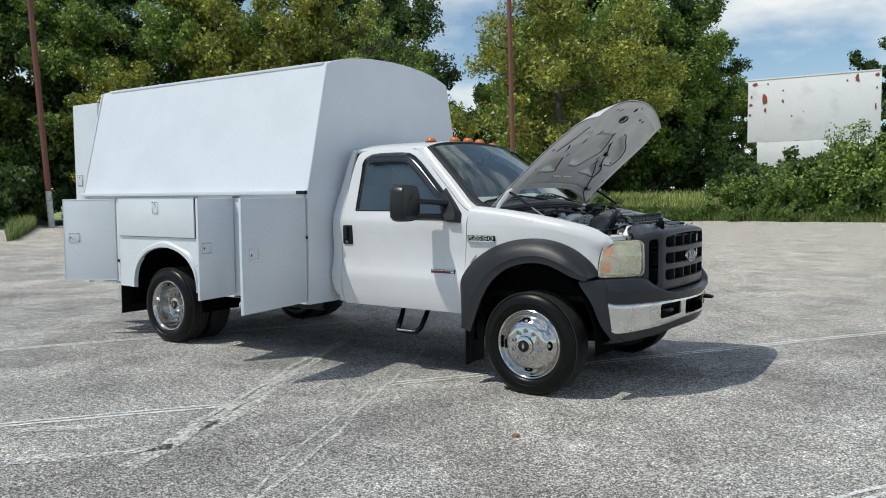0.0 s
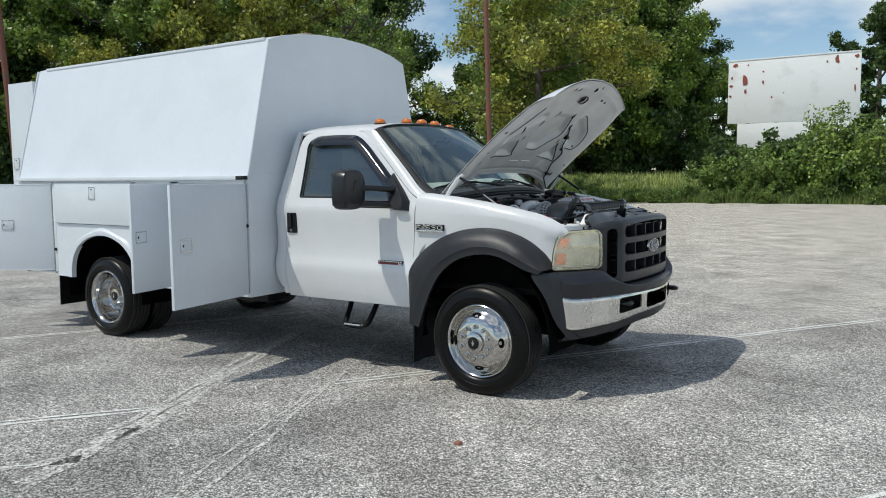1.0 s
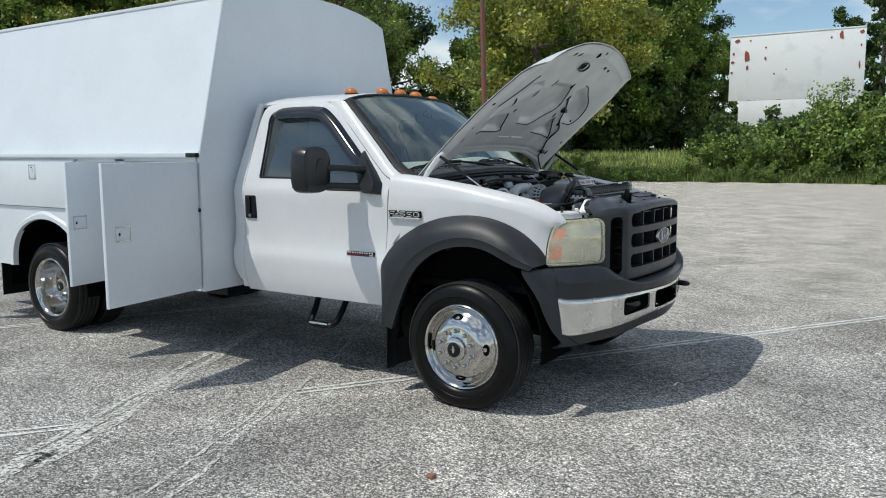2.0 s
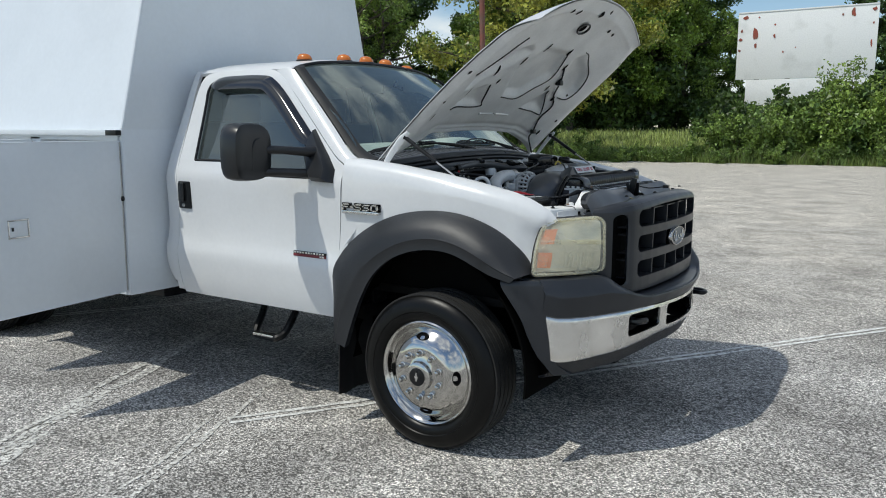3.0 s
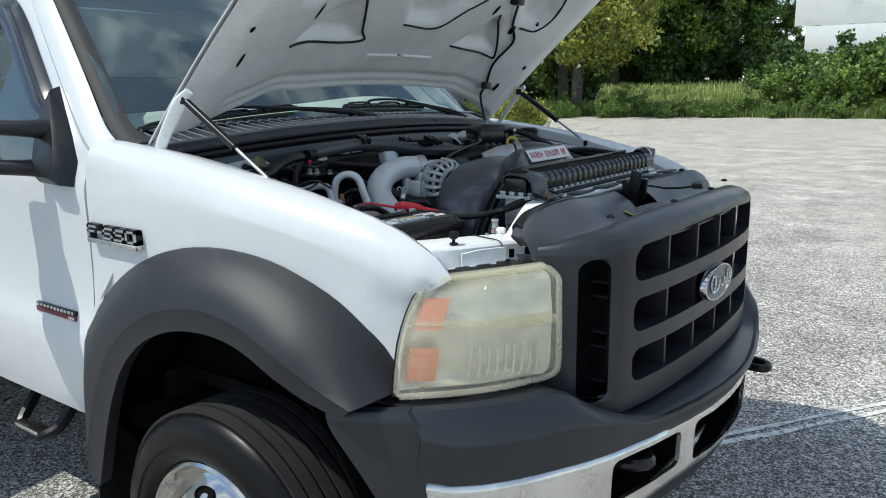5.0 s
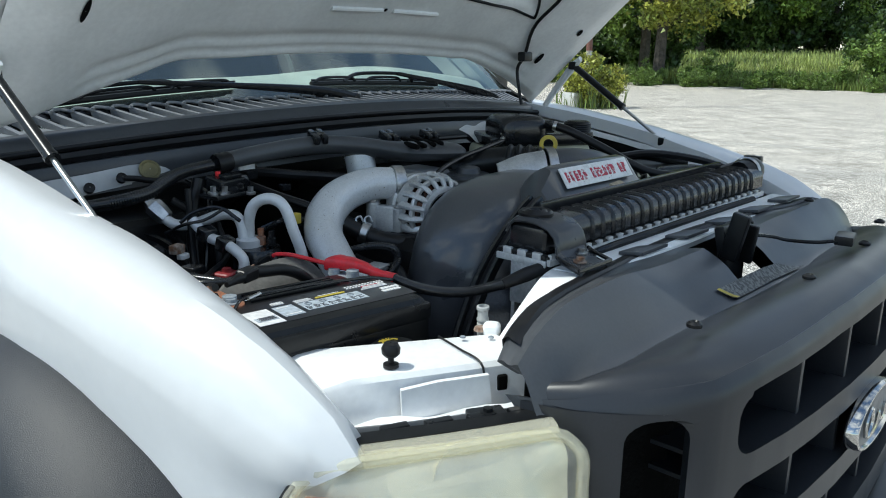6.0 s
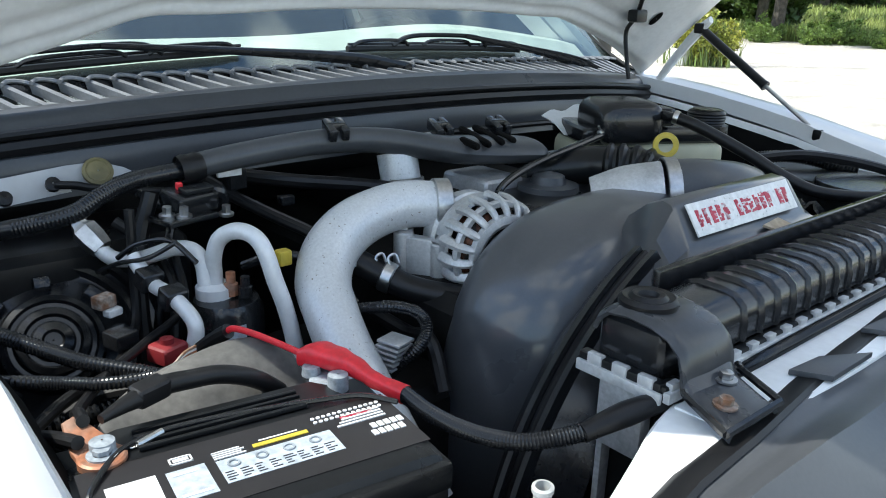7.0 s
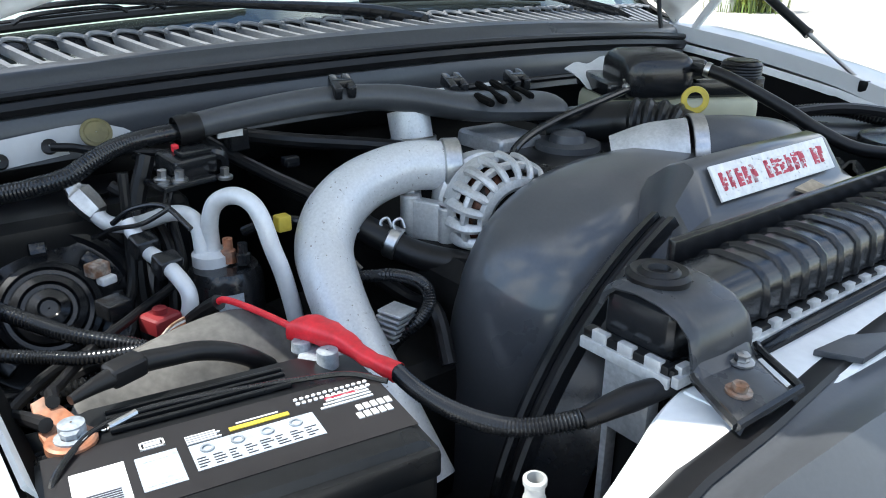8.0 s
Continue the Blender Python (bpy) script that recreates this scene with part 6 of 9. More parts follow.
def hinge_arm():
    bm = B()
    tube(bm, [(-0.395, -0.868, 1.385), (-0.365, -0.868, 1.43), (-0.325, -0.866, 1.48), (-0.285, -0.863, 1.525), (-0.25, -0.858, 1.555)], [0.015, 0.016, 0.018, 0.020, 0.012], 10, 16, flat=0.55)
    return bm


both("hood_hinge", hinge_arm, INNER_PAINT, truck, "white painted hood hinge")


def strut():
    bm = B()
    a, b = Vector((-0.275, -0.858, 1.534)), Vector((0.060, -0.848, 1.322))
    rod(bm, a, a.lerp(b, 0.55), 0.0105)
    rod(bm, a.lerp(b, 0.55), a.lerp(b, 0.57), 0.012)
    return bm


def strut_end(f):
    def make():
        p = Vector((-0.275, -0.858, 1.534)).lerp(Vector((0.060, -0.848, 1.322)), f)
        return box(B(), p - Vector((0.013, 0.013, 0.013)), p + Vector((0.013, 0.013, 0.013)), 0.006)
    return make


def strut_rod():
    a, b = Vector((-0.275, -0.858, 1.534)), Vector((0.060, -0.848, 1.322))
    return rod(B(), a.lerp(b, 0.56), b, 0.0048)


struts = both("gas_strut", strut, BLACK, truck, "black gas strut holding the hood")
for f, flip in zip(struts, (False, True)):
    bm = strut_rod()
    part("piston_rod", mirrored(bm) if flip else bm, STEEL, f, "bright steel piston rod")
    for end in (0.0, 1.0):
        bm = strut_end(end)()
        part("ball_socket", mirrored(bm) if flip else bm, BLACK, f)

# ---- service body behind the cab ----
X0, X1 = -2.10, -5.60


body = B()
for s in (-1, 1):
    # strips of the side wall round the compartment openings
    for x0, x1, z0, z1 in ((X0 - 0.0265, -2.135, 0.55, 1.52), (-2.985, -3.10, 0.55, 1.52), (-3.60, -3.64, 0.55, 1.52), (-4.94, -4.985, 0.60, 1.52), (-5.50, X1, 0.58, 1.52), (-2.15, -3.60, 0.55, 0.575), (-2.15, -5.50, 1.50, 1.53), (-4.985, -5.50, 0.58, 0.60)):
        box(body, (x1, min(s * 1.20, s * 1.225), z0), (x0, max(s * 1.20, s * 1.225), z1), 0.004)
    # front, floor and rear closing panels of the compartments
    box(body, (-3.64, min(s * 0.72, s * 1.2), 0.56), (-2.12, max(s * 0.72, s * 1.2), 0.585))
    box(body, (-5.55, min(s * 0.70, s * 0.73), 0.58), (-2.12, max(s * 0.70, s * 0.73), 1.52))
    box(body, (-3.625, min(s * 0.73, s * 1.2), 0.58), (-3.605, max(s * 0.73, s * 1.2), 1.52))
    box(body, (-4.98, min(s * 0.73, s * 1.2), 0.58), (-4.96, max(s * 0.73, s * 1.2), 1.52))
    box(body, (-5.55, min(s * 0.73, s * 1.2), 0.585), (-4.96, max(s * 0.73, s * 1.2), 0.61))
box(body, (X1, -1.2, 1.50), (X0 - 0.02, 1.2, 1.53))
box(body, (X1, -1.2, 0.56), (X1 + 0.03, 1.2, 1.53))
box(body, (-5.55, -0.72, 0.74), (-2.12, 0.72, 0.80))
body_ob = part("service_body", body, BODY_PAINT, truck, "white steel service body with side compartments")


def arch_panel():
    bm = B()
    top, n = 1.099, 40
    rows_in, rows_out = [], []
    for k in range(n + 1):
        a = math.pi * k / n
        cx, r = -4.155, 0.50
        x, z = cx + r * math.cos(a) * 1.03, 0.56 + 0.44 * max(0, math.sin(a)) ** 0.8
        xo = max(-4.94, min(-3.64, cx + 0.785 * math.cos(a) * 1.5)) if 0 < k < n else (-3.64 if k == 0 else -4.94)
        zo = 0.56 if k in (0, n) else min(top, 0.56 + 1.3 * math.sin(a))
        rows_in.append(Vector((x, -1.225, z)))
        rows_out.append(Vector((xo, -1.222, zo)))
    rows = [[p + Vector((0, 0.03, -0.004)) for p in rows_in], [p + Vector((0, -0.018, 0)) for p in rows_in], [p.lerp(q, min(1, 0.045 / max(0.05, (q - p).length))) + Vector((0, -0.020, 0)) for p, q in zip(rows_in, rows_out)],
            [p.lerp(q, min(1, 0.07 / max(0.08, (q - p).length))) for p, q in zip(rows_in, rows_out)], rows_out]
    return grid(bm, rows, thick=0.006)


both("body_fender", arch_panel, BODY_PAINT, body_ob, "white wheel arch panel of the service body")


def hatch(bm, z0, z1, x0, x1):
    return box(bm, (x0, -1.243, z0), (x1, -1.226, z1), 0.005)


def side_hatch():
    return hatch(B(), 1.105, 1.512, -4.915, -3.652)


hatches = both("side_hatch", side_hatch, BODY_PAINT, body_ob, "white compartment hatch, shut")


def latch_plate(m, parent, flip=False):
    """A square paddle latch: chrome frame and dished paddle."""
    bm = B()
    for lo, hi in (((-0.062, -0.05, 0), (0.062, -0.042, 0.006)), ((-0.062, 0.042, 0), (0.062, 0.05, 0.006)), ((-0.062, -0.05, 0), (-0.054, 0.05, 0.006)), ((0.054, -0.05, 0), (0.062, 0.05, 0.006))):
        box(bm, lo, hi, 0.002)
    bm.transform(m)
    f = part("latch", mirrored(bm) if flip else bm, BRUSHED, parent, "square chrome paddle latch")
    bm = B()
    box(bm, (-0.053, -0.041, 0.0), (0.053, 0.041, 0.003), 0.001)
    lathe(bm, [(0.020, 0.003), (0.018, 0.007), (0.001, 0.008)], Matrix.Translation((0.022, 0, 0)), 14)
    bm.transform(m)
    part("latch", mirrored(bm) if flip else bm, BODY_PAINT, parent)
    bm = B()
    box(bm, (0.030, -0.010, 0.003), (0.042, 0.010, 0.009), 0.002)
    bm.transform(m)
    part("latch_lock", mirrored(bm) if flip else bm, BLACK, parent)


TO_SIDE = pose(0, 0, 0, 90, 0, 0)
latch_plate(Matrix.Translation((-4.262, -1.243, 1.408)) @ TO_SIDE @ pose(0, 0, 0, 0, 0, 90), hatches[0])


def open_door(name, hinge, free, z0, z1, latch_at, label):
    """A compartment door standing out from the body: hinge and free edge in plan."""
    h, f = Vector((*hinge, 0)), Vector((*free, 0))
    d = (f - h).normalized()
    nrm = Vector((-d.y, d.x, 0))
    if nrm.x < 0:
        nrm = -nrm
    w = (f - h).length
    m = Matrix(((d.x, 0, nrm.x, h.x), (d.y, 0, nrm.y, h.y), (0, 1, 0, 0), (0, 0, 0, 1)))
    bm = B()
    box(bm, (0, z0, -0.022), (w, z1, 0.0), 0.004)
    bm.transform(m)
    dr = part(name, bm, BODY_PAINT, body_ob, label)
    bm = B()
    box(bm, (0.05, z0 + 0.05, -0.036), (w - 0.05, z1 - 0.05, -0.0225), 0.006)
    bm.transform(m)
    part("door_pan", bm, BODY_PAINT, dr)
    bm = B()
    rod(bm, (0.0, z0 + 0.01, -0.004), (0.0, z1 - 0.01, -0.004), 0.007, 8)
    bm.transform(m)
    part("hinge", bm, STEEL, dr, "long steel piano hinge")
    latch_plate(m @ Matrix.Translation((w - 0.10 if latch_at is None else latch_at, z0 + 0.47, 0.0005)) @ pose(0, 0, 0, 0, 0, 0), dr)
    bm = B()
    tube(bm, [m @ Vector(v) for v in ((0.02, z0 + 0.004, 0.001), (w - 0.003, z0 + 0.004, 0.001), (w - 0.003, z1 - 0.004, 0.001), (0.02, z1 - 0.004, 0.001))], 0.003, 6)
    part("door_edge", bm, BODY_PAINT, dr)
    return dr


open_door("compartment_door", (-2.122, -1.232), (-2.000, -2.075), 0.575, 1.50, 0.705, "tall white compartment door, swung open")
open_door("compartment_door", (-3.070, -1.232), (-2.985, -1.715), 0.580, 1.50, 0.385, "narrow white compartment door, swung open")
open_door("compartment_door", (-4.985, -1.232), (-5.475, -1.545), 0.615, 1.50, 0.465, "white compartment door, swung open at the rear")
for s in (-1, 1):
    for x, z in ((-2.125, 1.150), (-4.955, 0.83), (-3.615, 0.83)):
        bm = B()
        lathe(bm, [(0.016, -0.002), (0.016, 0.012), (0.010, 0.016), (0.001, 0.016)], Matrix.Translation((x, s * 1.226, z)) @ pose(0, 0, 0, 90 if s < 0 else -90, 0, 0), 14)
        part("bump_stop", bm, RUBBER, body_ob, "black rubber door stop")
    bm = B()
    box(bm, (X1, min(s * 1.195, s * 1.262), 1.528), (X0 - 0.005, max(s * 1.195, s * 1.262), 1.566), 0.008)
    rail = part("drip_rail", bm, BODY_PAINT, body_ob, "white ledge above the compartments")
    bm = B()
    box(bm, (-2.205, min(s * 1.23, s * 1.268), 1.530), (-2.100, max(s * 1.23, s * 1.268), 1.562), 0.004)
    part("rail_end", bm, BLACK, rail, "black plastic rail end")

# upper canopy with leaning sides and a shallow arched roof
roof_prof = [(-0.935, 2.700), (-0.90, 2.716), (-0.74, 2.762), (-0.55, 2.796), (-0.30, 2.822), (0, 2.832), (0.30, 2.822), (0.55, 2.796), (0.74, 2.762), (0.90, 2.716), (0.935, 2.700)]
bm = B()
outline = [(X0, -1.215, 1.566), (X0, -0.935, 2.70)] + [(X0, y, z) for y, z in roof_prof[1:-1]] + [(X0, 0.935, 2.70), (X0, 1.215, 1.566)]
prism(bm, outline, (0.025, 0, 0))
bmesh.ops.translate(bm, verts=bm.verts[:], vec=(-0.025, 0, 0))
canopy = part("canopy", bm, BODY_PAINT, truck, "white enclosed canopy over the service body")
bm = B()
box(bm, (X0 - 0.025, -1.225, 0.552), (X0, 1.225, 1.568), 0.004)
part("front_bulkhead", bm, BODY_PAINT, canopy, "white front wall of the body")
for s in (-1, 1):
    bm = B()
    grid(bm, [[(x, s * (1.215 - 0.28 * f), 1.566 + 1.134 * f) for x in np.linspace(X0 - 0.026, X1, 8)] for f in (0, 0.25, 0.5, 0.75, 1)], thick=0.02)
    part("canopy_side", bm, BODY_PAINT, canopy, "leaning white canopy side")
bm = B()
grid(bm, [[(x, y, z + 0.002) for y, z in roof_prof] for x in np.linspace(X0 - 0.02, X1, 8)], thick=0.02)
part("canopy_roof", bm, BODY_PAINT, canopy)
bm = B()
rows = [[(x, y * 0.83, z + 0.030) for y, z in roof_prof] for x in (X0 - 0.30, X0 - 0.32, -5.27, -5.29)]
for r in (0, 3):
    rows[r] = [(x, y, z - 0.028) for x, y, z in rows[r]]
grid(bm, rows, thick=0.01)
part("roof_cap", bm, BODY_PAINT, canopy)
for s in (-1, 1):
    for x in (X0 - 0.012, X1):
        part("corner_trim", tube(B(), [(x, s * 1.212, 1.57), (x, s * 0.937, 2.70)], 0.014, 8), BODY_PAINT, canopy)
for s in (-1, 1):
    bm = B()
    box(bm, (-5.44, min(s * 0.915, s * 0.945), 2.696), (X0 - 0.06, max(s * 0.915, s * 0.945), 2.722), 0.006)
    part("roof_gutter", bm, BODY_PAINT, canopy, "white raised lip along the roof edge")
bm = B()
box(bm, (-2.62, -0.28, 2.846), (-2.30, 0.0, 2.872), 0.008)
part("roof_vent", bm, material("faded_tan", (0.32, 0.27, 0.15), 0.7, vary=0.3), canopy, "small tan roof vent")
bm = B()
grid(bm, [[(x, -0.965, z) for x in (-5.63, -6.12)] for z in (0.72, 2.60)], thick=0.035)
rd = part("rear_door", bm, BODY_PAINT, canopy, "white rear cargo door, swung open")
latch_plate(Matrix.Translation((-6.02, -1.004, 1.72)) @ TO_SIDE @ pose(0, 0, 0, 0, 0, 90), rd)
bm = B()
box(bm, (-5.72, -0.70, 0.50), (-5.60, 0.70, 0.60), 0.01)
part("rear_bumper", bm, FLARE, truck)

# ---- engine bay ----
def soft_box(bm, c, size, yaw=0, pitch=0, roll=0, bevel=0.012, seg=3):
    vs = bmesh.ops.create_cube(bm, size=1, matrix=Matrix.Translation(c) @ pose(0, 0, 0, roll, pitch, yaw) @ Matrix.Diagonal((*size, 1)))["verts"]
    bmesh.ops.bevel(bm, geom=list({e for v in vs for e in v.link_edges}), offset=bevel, segments=seg, affect="EDGES", profile=0.6)
    return bm


def ribbed(bm, pts, r, pitch=0.006, seg=12, deep=0.12):
    """Corrugated loom along a path."""
    p = glide(pts, 60)
    length = sum((b - a).length for a, b in zip(p, p[1:]))
    n = max(12, int(length / pitch) * 2)
    q = glide(pts, n)
    return tube(bm, q, [r * (1 + (deep if k % 2 else -deep)) for k in range(n)], seg)


def round_bar(name, pts, r, mat, n=24, label="", seg=10, parent=None):
    return part(name, tube(B(), pts, r, seg, n), mat, parent or truck, label)


def aim(at, way):
    return Matrix.Translation(at) @ Vector(way).to_track_quat("Z", "Y").to_matrix().to_4x4()


# dark body of the engine, filling the gaps with painted shade, and the closed sides of the bay
bm = B()
soft_box(bm, (-0.12, 0.0, 1.0), (0.72, 0.62, 0.46), bevel=0.05)
soft_box(bm, (-0.20, -0.02, 1.24), (0.34, 0.36, 0.10), bevel=0.04)
soft_box(bm, (0.02, -0.36, 1.02), (0.30, 0.20, 0.22), bevel=0.04)
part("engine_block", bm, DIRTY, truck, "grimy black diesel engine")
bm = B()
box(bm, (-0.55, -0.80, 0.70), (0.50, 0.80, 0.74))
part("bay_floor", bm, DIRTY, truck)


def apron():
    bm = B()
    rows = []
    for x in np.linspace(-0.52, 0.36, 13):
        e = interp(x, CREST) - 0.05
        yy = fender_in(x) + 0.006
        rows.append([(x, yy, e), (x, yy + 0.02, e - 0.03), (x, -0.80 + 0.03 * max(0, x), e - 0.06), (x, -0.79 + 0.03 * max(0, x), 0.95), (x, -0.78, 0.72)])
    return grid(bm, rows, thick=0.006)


# Apron colour holds the shade seen through the wheel arch.
both("inner_apron", apron, material("apron_shade_black", (0.004, 0.004, 0.004), 0.85, vary=0.4, scale=12, spec=0.1), truck, "inner fender apron coloured near black for shade")


def apron_lip():
    bm = B()
    rows = []
    for x in np.linspace(-0.50, 0.30, 12):
        e = interp(x, CREST) - 0.035
        yy = fender_in(x) + 0.004
        rows.append([(x, yy, e - 0.012), (x, yy + 0.005, e - 0.022), (x, yy + 0.007, e - 0.050)])
    return grid(bm, rows, thick=0.004)


both("fender_flange", apron_lip, INNER_PAINT, truck, "white flange inside the fender")

# ---- cowl ----
SLATE = material("greyed_cowl_plastic", (0.22, 0.23, 0.245), 0.38, vary=0.3, scale=14, grain=0.1, grain_scale=200)


def cowl_x(y):
    return -0.322 - 0.085 * (y / 0.8) ** 2


bm = B()
rows = []
for y in np.linspace(-0.84, 0.84, 29):
    x, d = cowl_x(y), 0.045 * (y / 0.85) ** 2
    rows.append([(x - 0.035, y, 1.452 - d), (x - 0.012, y, 1.448 - d), (x, y, 1.436 - d), (x + 0.003, y, 1.425 - d), (x + 0.010, y, 1.418 - d)])
grid(bm, rows, thick=0.005)
cowl = part("cowl_panel", bm, DUSTY, truck, "black slatted cowl below the windscreen")
bm = B()
rows = []
for y in np.linspace(-0.86, 0.86, 29):
    x, d = cowl_x(y), 0.045 * (y / 0.85) ** 2
    rows.append([(x - 0.036, y, 1.446 - d), (x - 0.050, y, 1.446 - 0.9 * d), (x - 0.078, y, 1.442 - 0.7 * d), (x - 0.086, y, 1.42 - 0.6 * d), (x - 0.17, y, 1.40 - 0.6 * d)])
grid(bm, rows, thick=0.004)
part("cowl_tray", bm, material("cowl_shade", (0.20, 0.22, 0.24), 0.7, vary=0.3, scale=20), cowl)
for k in range(44):
    y = -0.82 + 1.64 * k / 43
    if abs(y) > 0.845:
        continue
    x, d = cowl_x(y), 0.045 * (y / 0.85) ** 2
    a, b = Vector((x - 0.034, y + 0.019, 1.4525 - d)), Vector((x - 0.108, y - 0.019, 1.462 - 0.45 * d))
    bm = B()
    sv = Vector((0, 0.0052, 0))
    drop = Vector((0, 0.004, -0.016))
    prism(bm, [a - sv, a + sv, a + sv + drop, a - sv + drop], b - a)
    tube(bm, [b + Vector((0.010, -0.004, 0.001)), b + Vector((-0.004, 0.006, 0.004)), b + Vector((-0.006, 0.019, 0.004)), b + Vector((0.000, 0.031, 0.002)), b + Vector((0.012, 0.037, 0.0))], 0.0034, 6, 9)
    part("slat", bm, SLATE, cowl)
bm = B()
rows = []
for y in np.linspace(-0.86, 0.86, 29):
    x, d = cowl_x(y), 0.045 * (y / 0.85) ** 2
    d *= 0.45
    rows.append([(x - 0.110, y, 1.450 - d), (x - 0.116, y, 1.462 - d), (x - 0.150, y, 1.466 - d), (x - 0.19, y, 1.458 - d)])
grid(bm, rows, thick=0.005)
part("cowl_top", bm, SATIN, cowl)
for name, dx, dz, r, mt in (("hood_seal", 0.016, -0.030, 0.013, RUBBER), ("hood_seal_lip", 0.020, -0.012, 0.007, RUBBER)):
    bm = B()
    tube(bm, [(cowl_x(y) + dx, y, 1.436 - 0.045 * (y / 0.85) ** 2 + dz) for y in np.linspace(-0.84, 0.84, 41)], r, 8)
    part(name, bm, mt, cowl, "black rubber hood seal")
bm = B()
rows = []
for y in np.linspace(-0.84, 0.84, 29):
    x, d = cowl_x(y), 0.045 * (y / 0.85) ** 2
    rows.append([(x + 0.006, y, 1.400 - d), (x + 0.022, y, 1.392 - d), (x + 0.030, y, 1.372 - d), (x + 0.026, y, 1.352 - d), (x + 0.050, y, 1.344 - d), (x + 0.052, y, 1.334 - d)])
grid(bm, rows, thick=0.005)
part("cowl_front", bm, DUSTY, truck, "dusty black front of the cowl")
bm = B()
tube(bm, [(cowl_x(y) + 0.056, y, 1.352 - 0.045 * (y / 0.85) ** 2) for y in np.linspace(-0.42, 0.36, 21)], 0.006, 8)
part("wiring_loom", bm, RUBBER, truck)
for y in (-0.262, -0.205, -0.10, -0.02, 0.09):
    bm = B()
    x, d = cowl_x(y), 0.045 * (y / 0.85) ** 2
    soft_box(bm, (x + 0.060, y, 1.354 - d), (0.012, 0.045, 0.006), bevel=0.002)
    part("loom_tag", bm, WHITE_LABEL, truck, "pale tag on the wiring")

# wipers
def on_glass(y, v, off):
    return screen_point(y / 0.885, v) + Vector((0.6, 0, 0.8)) * off


def arch(p, q, high, r):
    """A yoke of pressed steel bowed between two points of the blade."""
    up = Vector((0.5, 0, 0.85)) * high
    return tube(B(), [p, p.lerp(q, 0.10) + up * 0.75, p.lerp(q, 0.30) + up, p.lerp(q, 0.70) + up, p.lerp(q, 0.90) + up * 0.75, q], r, 6, 22)


for pivot, y0, y1, lift in ((0.05, -0.27, -0.85, 0.045), (0.68, 0.44, -0.05, 0.035)):
    mid = 0.5 * (y0 + y1)
    top = on_glass(mid + 0.05, lift, 0.042)
    base = on_glass(pivot, -0.045, 0.022)
    w = part("wiper", tube(B(), [base, base.lerp(top, 0.20) + Vector((0, 0, 0.012)), base.lerp(top, 0.55) + Vector((0, 0, 0.010)), top], [0.018, 0.015, 0.009, 0.006], 10, 20, flat=0.6), SATIN, truck, "black windscreen wiper")
    blade = [on_glass(y0 + (y1 - y0) * f, lift, 0.010) for f in np.linspace(0, 1, 15)]
    part("wiper_blade", tube(B(), blade, 0.0065, 6), RUBBER, w)
    part("wiper_spine", tube(B(), [p + Vector((0.003, 0, 0.009)) for p in blade], 0.0026, 6), SATIN, w)
    for f0, f1, high, r in ((0.24, 0.78, 0.026, 0.0048), (0.02, 0.28, 0.013, 0.0036), (0.34, 0.62, 0.013, 0.0036), (0.70, 0.98, 0.013, 0.0036)):
        part("wiper_bow", arch(on_glass(y0 + (y1 - y0) * f0, lift, 0.016), on_glass(y0 + (y1 - y0) * f1, lift, 0.016), high, r), SATIN, w)
    bm = B()
    lathe(bm, [(0.020, -0.03), (0.020, 0.004), (0.014, 0.012), (0.001, 0.013)], Matrix.Translation(base), 16)
    part("wiper_nut", bm, SATIN, w)

# ---- bulkhead side: pale panel, hose, blower ----
bm = B()
top = [(-0.352, -0.84, 1.330), (-0.346, -0.76, 1.338), (-0.338, -0.693, 1.344), (-0.333, -0.617, 1.353), (-0.337, -0.533, 1.354), (-0.345, -0.49, 1.350)]
low = [(-0.332, -0.84, 1.280), (-0.330, -0.76, 1.298), (-0.328, -0.701, 1.307), (-0.321, -0.625, 1.317), (-0.326, -0.544, 1.322), (-0.334, -0.50, 1.326)]
grid(bm, [[Vector(a).lerp(Vector(b), f) for a, b in zip(top, low)] for f in (0, 0.35, 0.7, 1.0)], thick=0.004)
part("bulkhead_panel", bm, material("grimy_white_paint", (0.58, 0.59, 0.60), 0.5, vary=0.25, scale=12), truck, "white painted bulkhead corner")
bm = B()
lathe(bm, [(0.021, -0.004), (0.021, 0.002), (0.017, 0.004), (0.015, 0.002), (0.010, 0.003), (0.001, 0.003)], aim((-0.318, -0.578, 1.343), (0.75, -0.1, 0.55)), 20)
part("grommet", bm, OIL, truck, "olive rubber grommet")
for p in ((-0.312, -0.641, 1.332), (-0.322, -0.700, 1.318)):
    bm = B()
    lathe(bm, [(0.010, 0), (0.010, 0.008), (0.001, 0.010)], aim(p, (0.8, -0.1, 0.5)), 12)
    part("plug", bm, RUBBER, truck)
round_bar("ground_strap", [(-0.305, -0.641, 1.334), (-0.30, -0.615, 1.331), (-0.292, -0.594, 1.326), (-0.28, -0.54, 1.318), (-0.27, -0.50, 1.312)], 0.006, RUBBER)

# hose with its broad vented end
bm = B()
path = glide([(-0.178, -0.515, 1.364), (-0.178, -0.42, 1.374), (-0.173, -0.30, 1.381), (-0.160, -0.19, 1.374), (-0.128, -0.09, 1.356), (-0.102, 0.0, 1.351), (-0.085, 0.07, 1.347)], 40)
rows = []
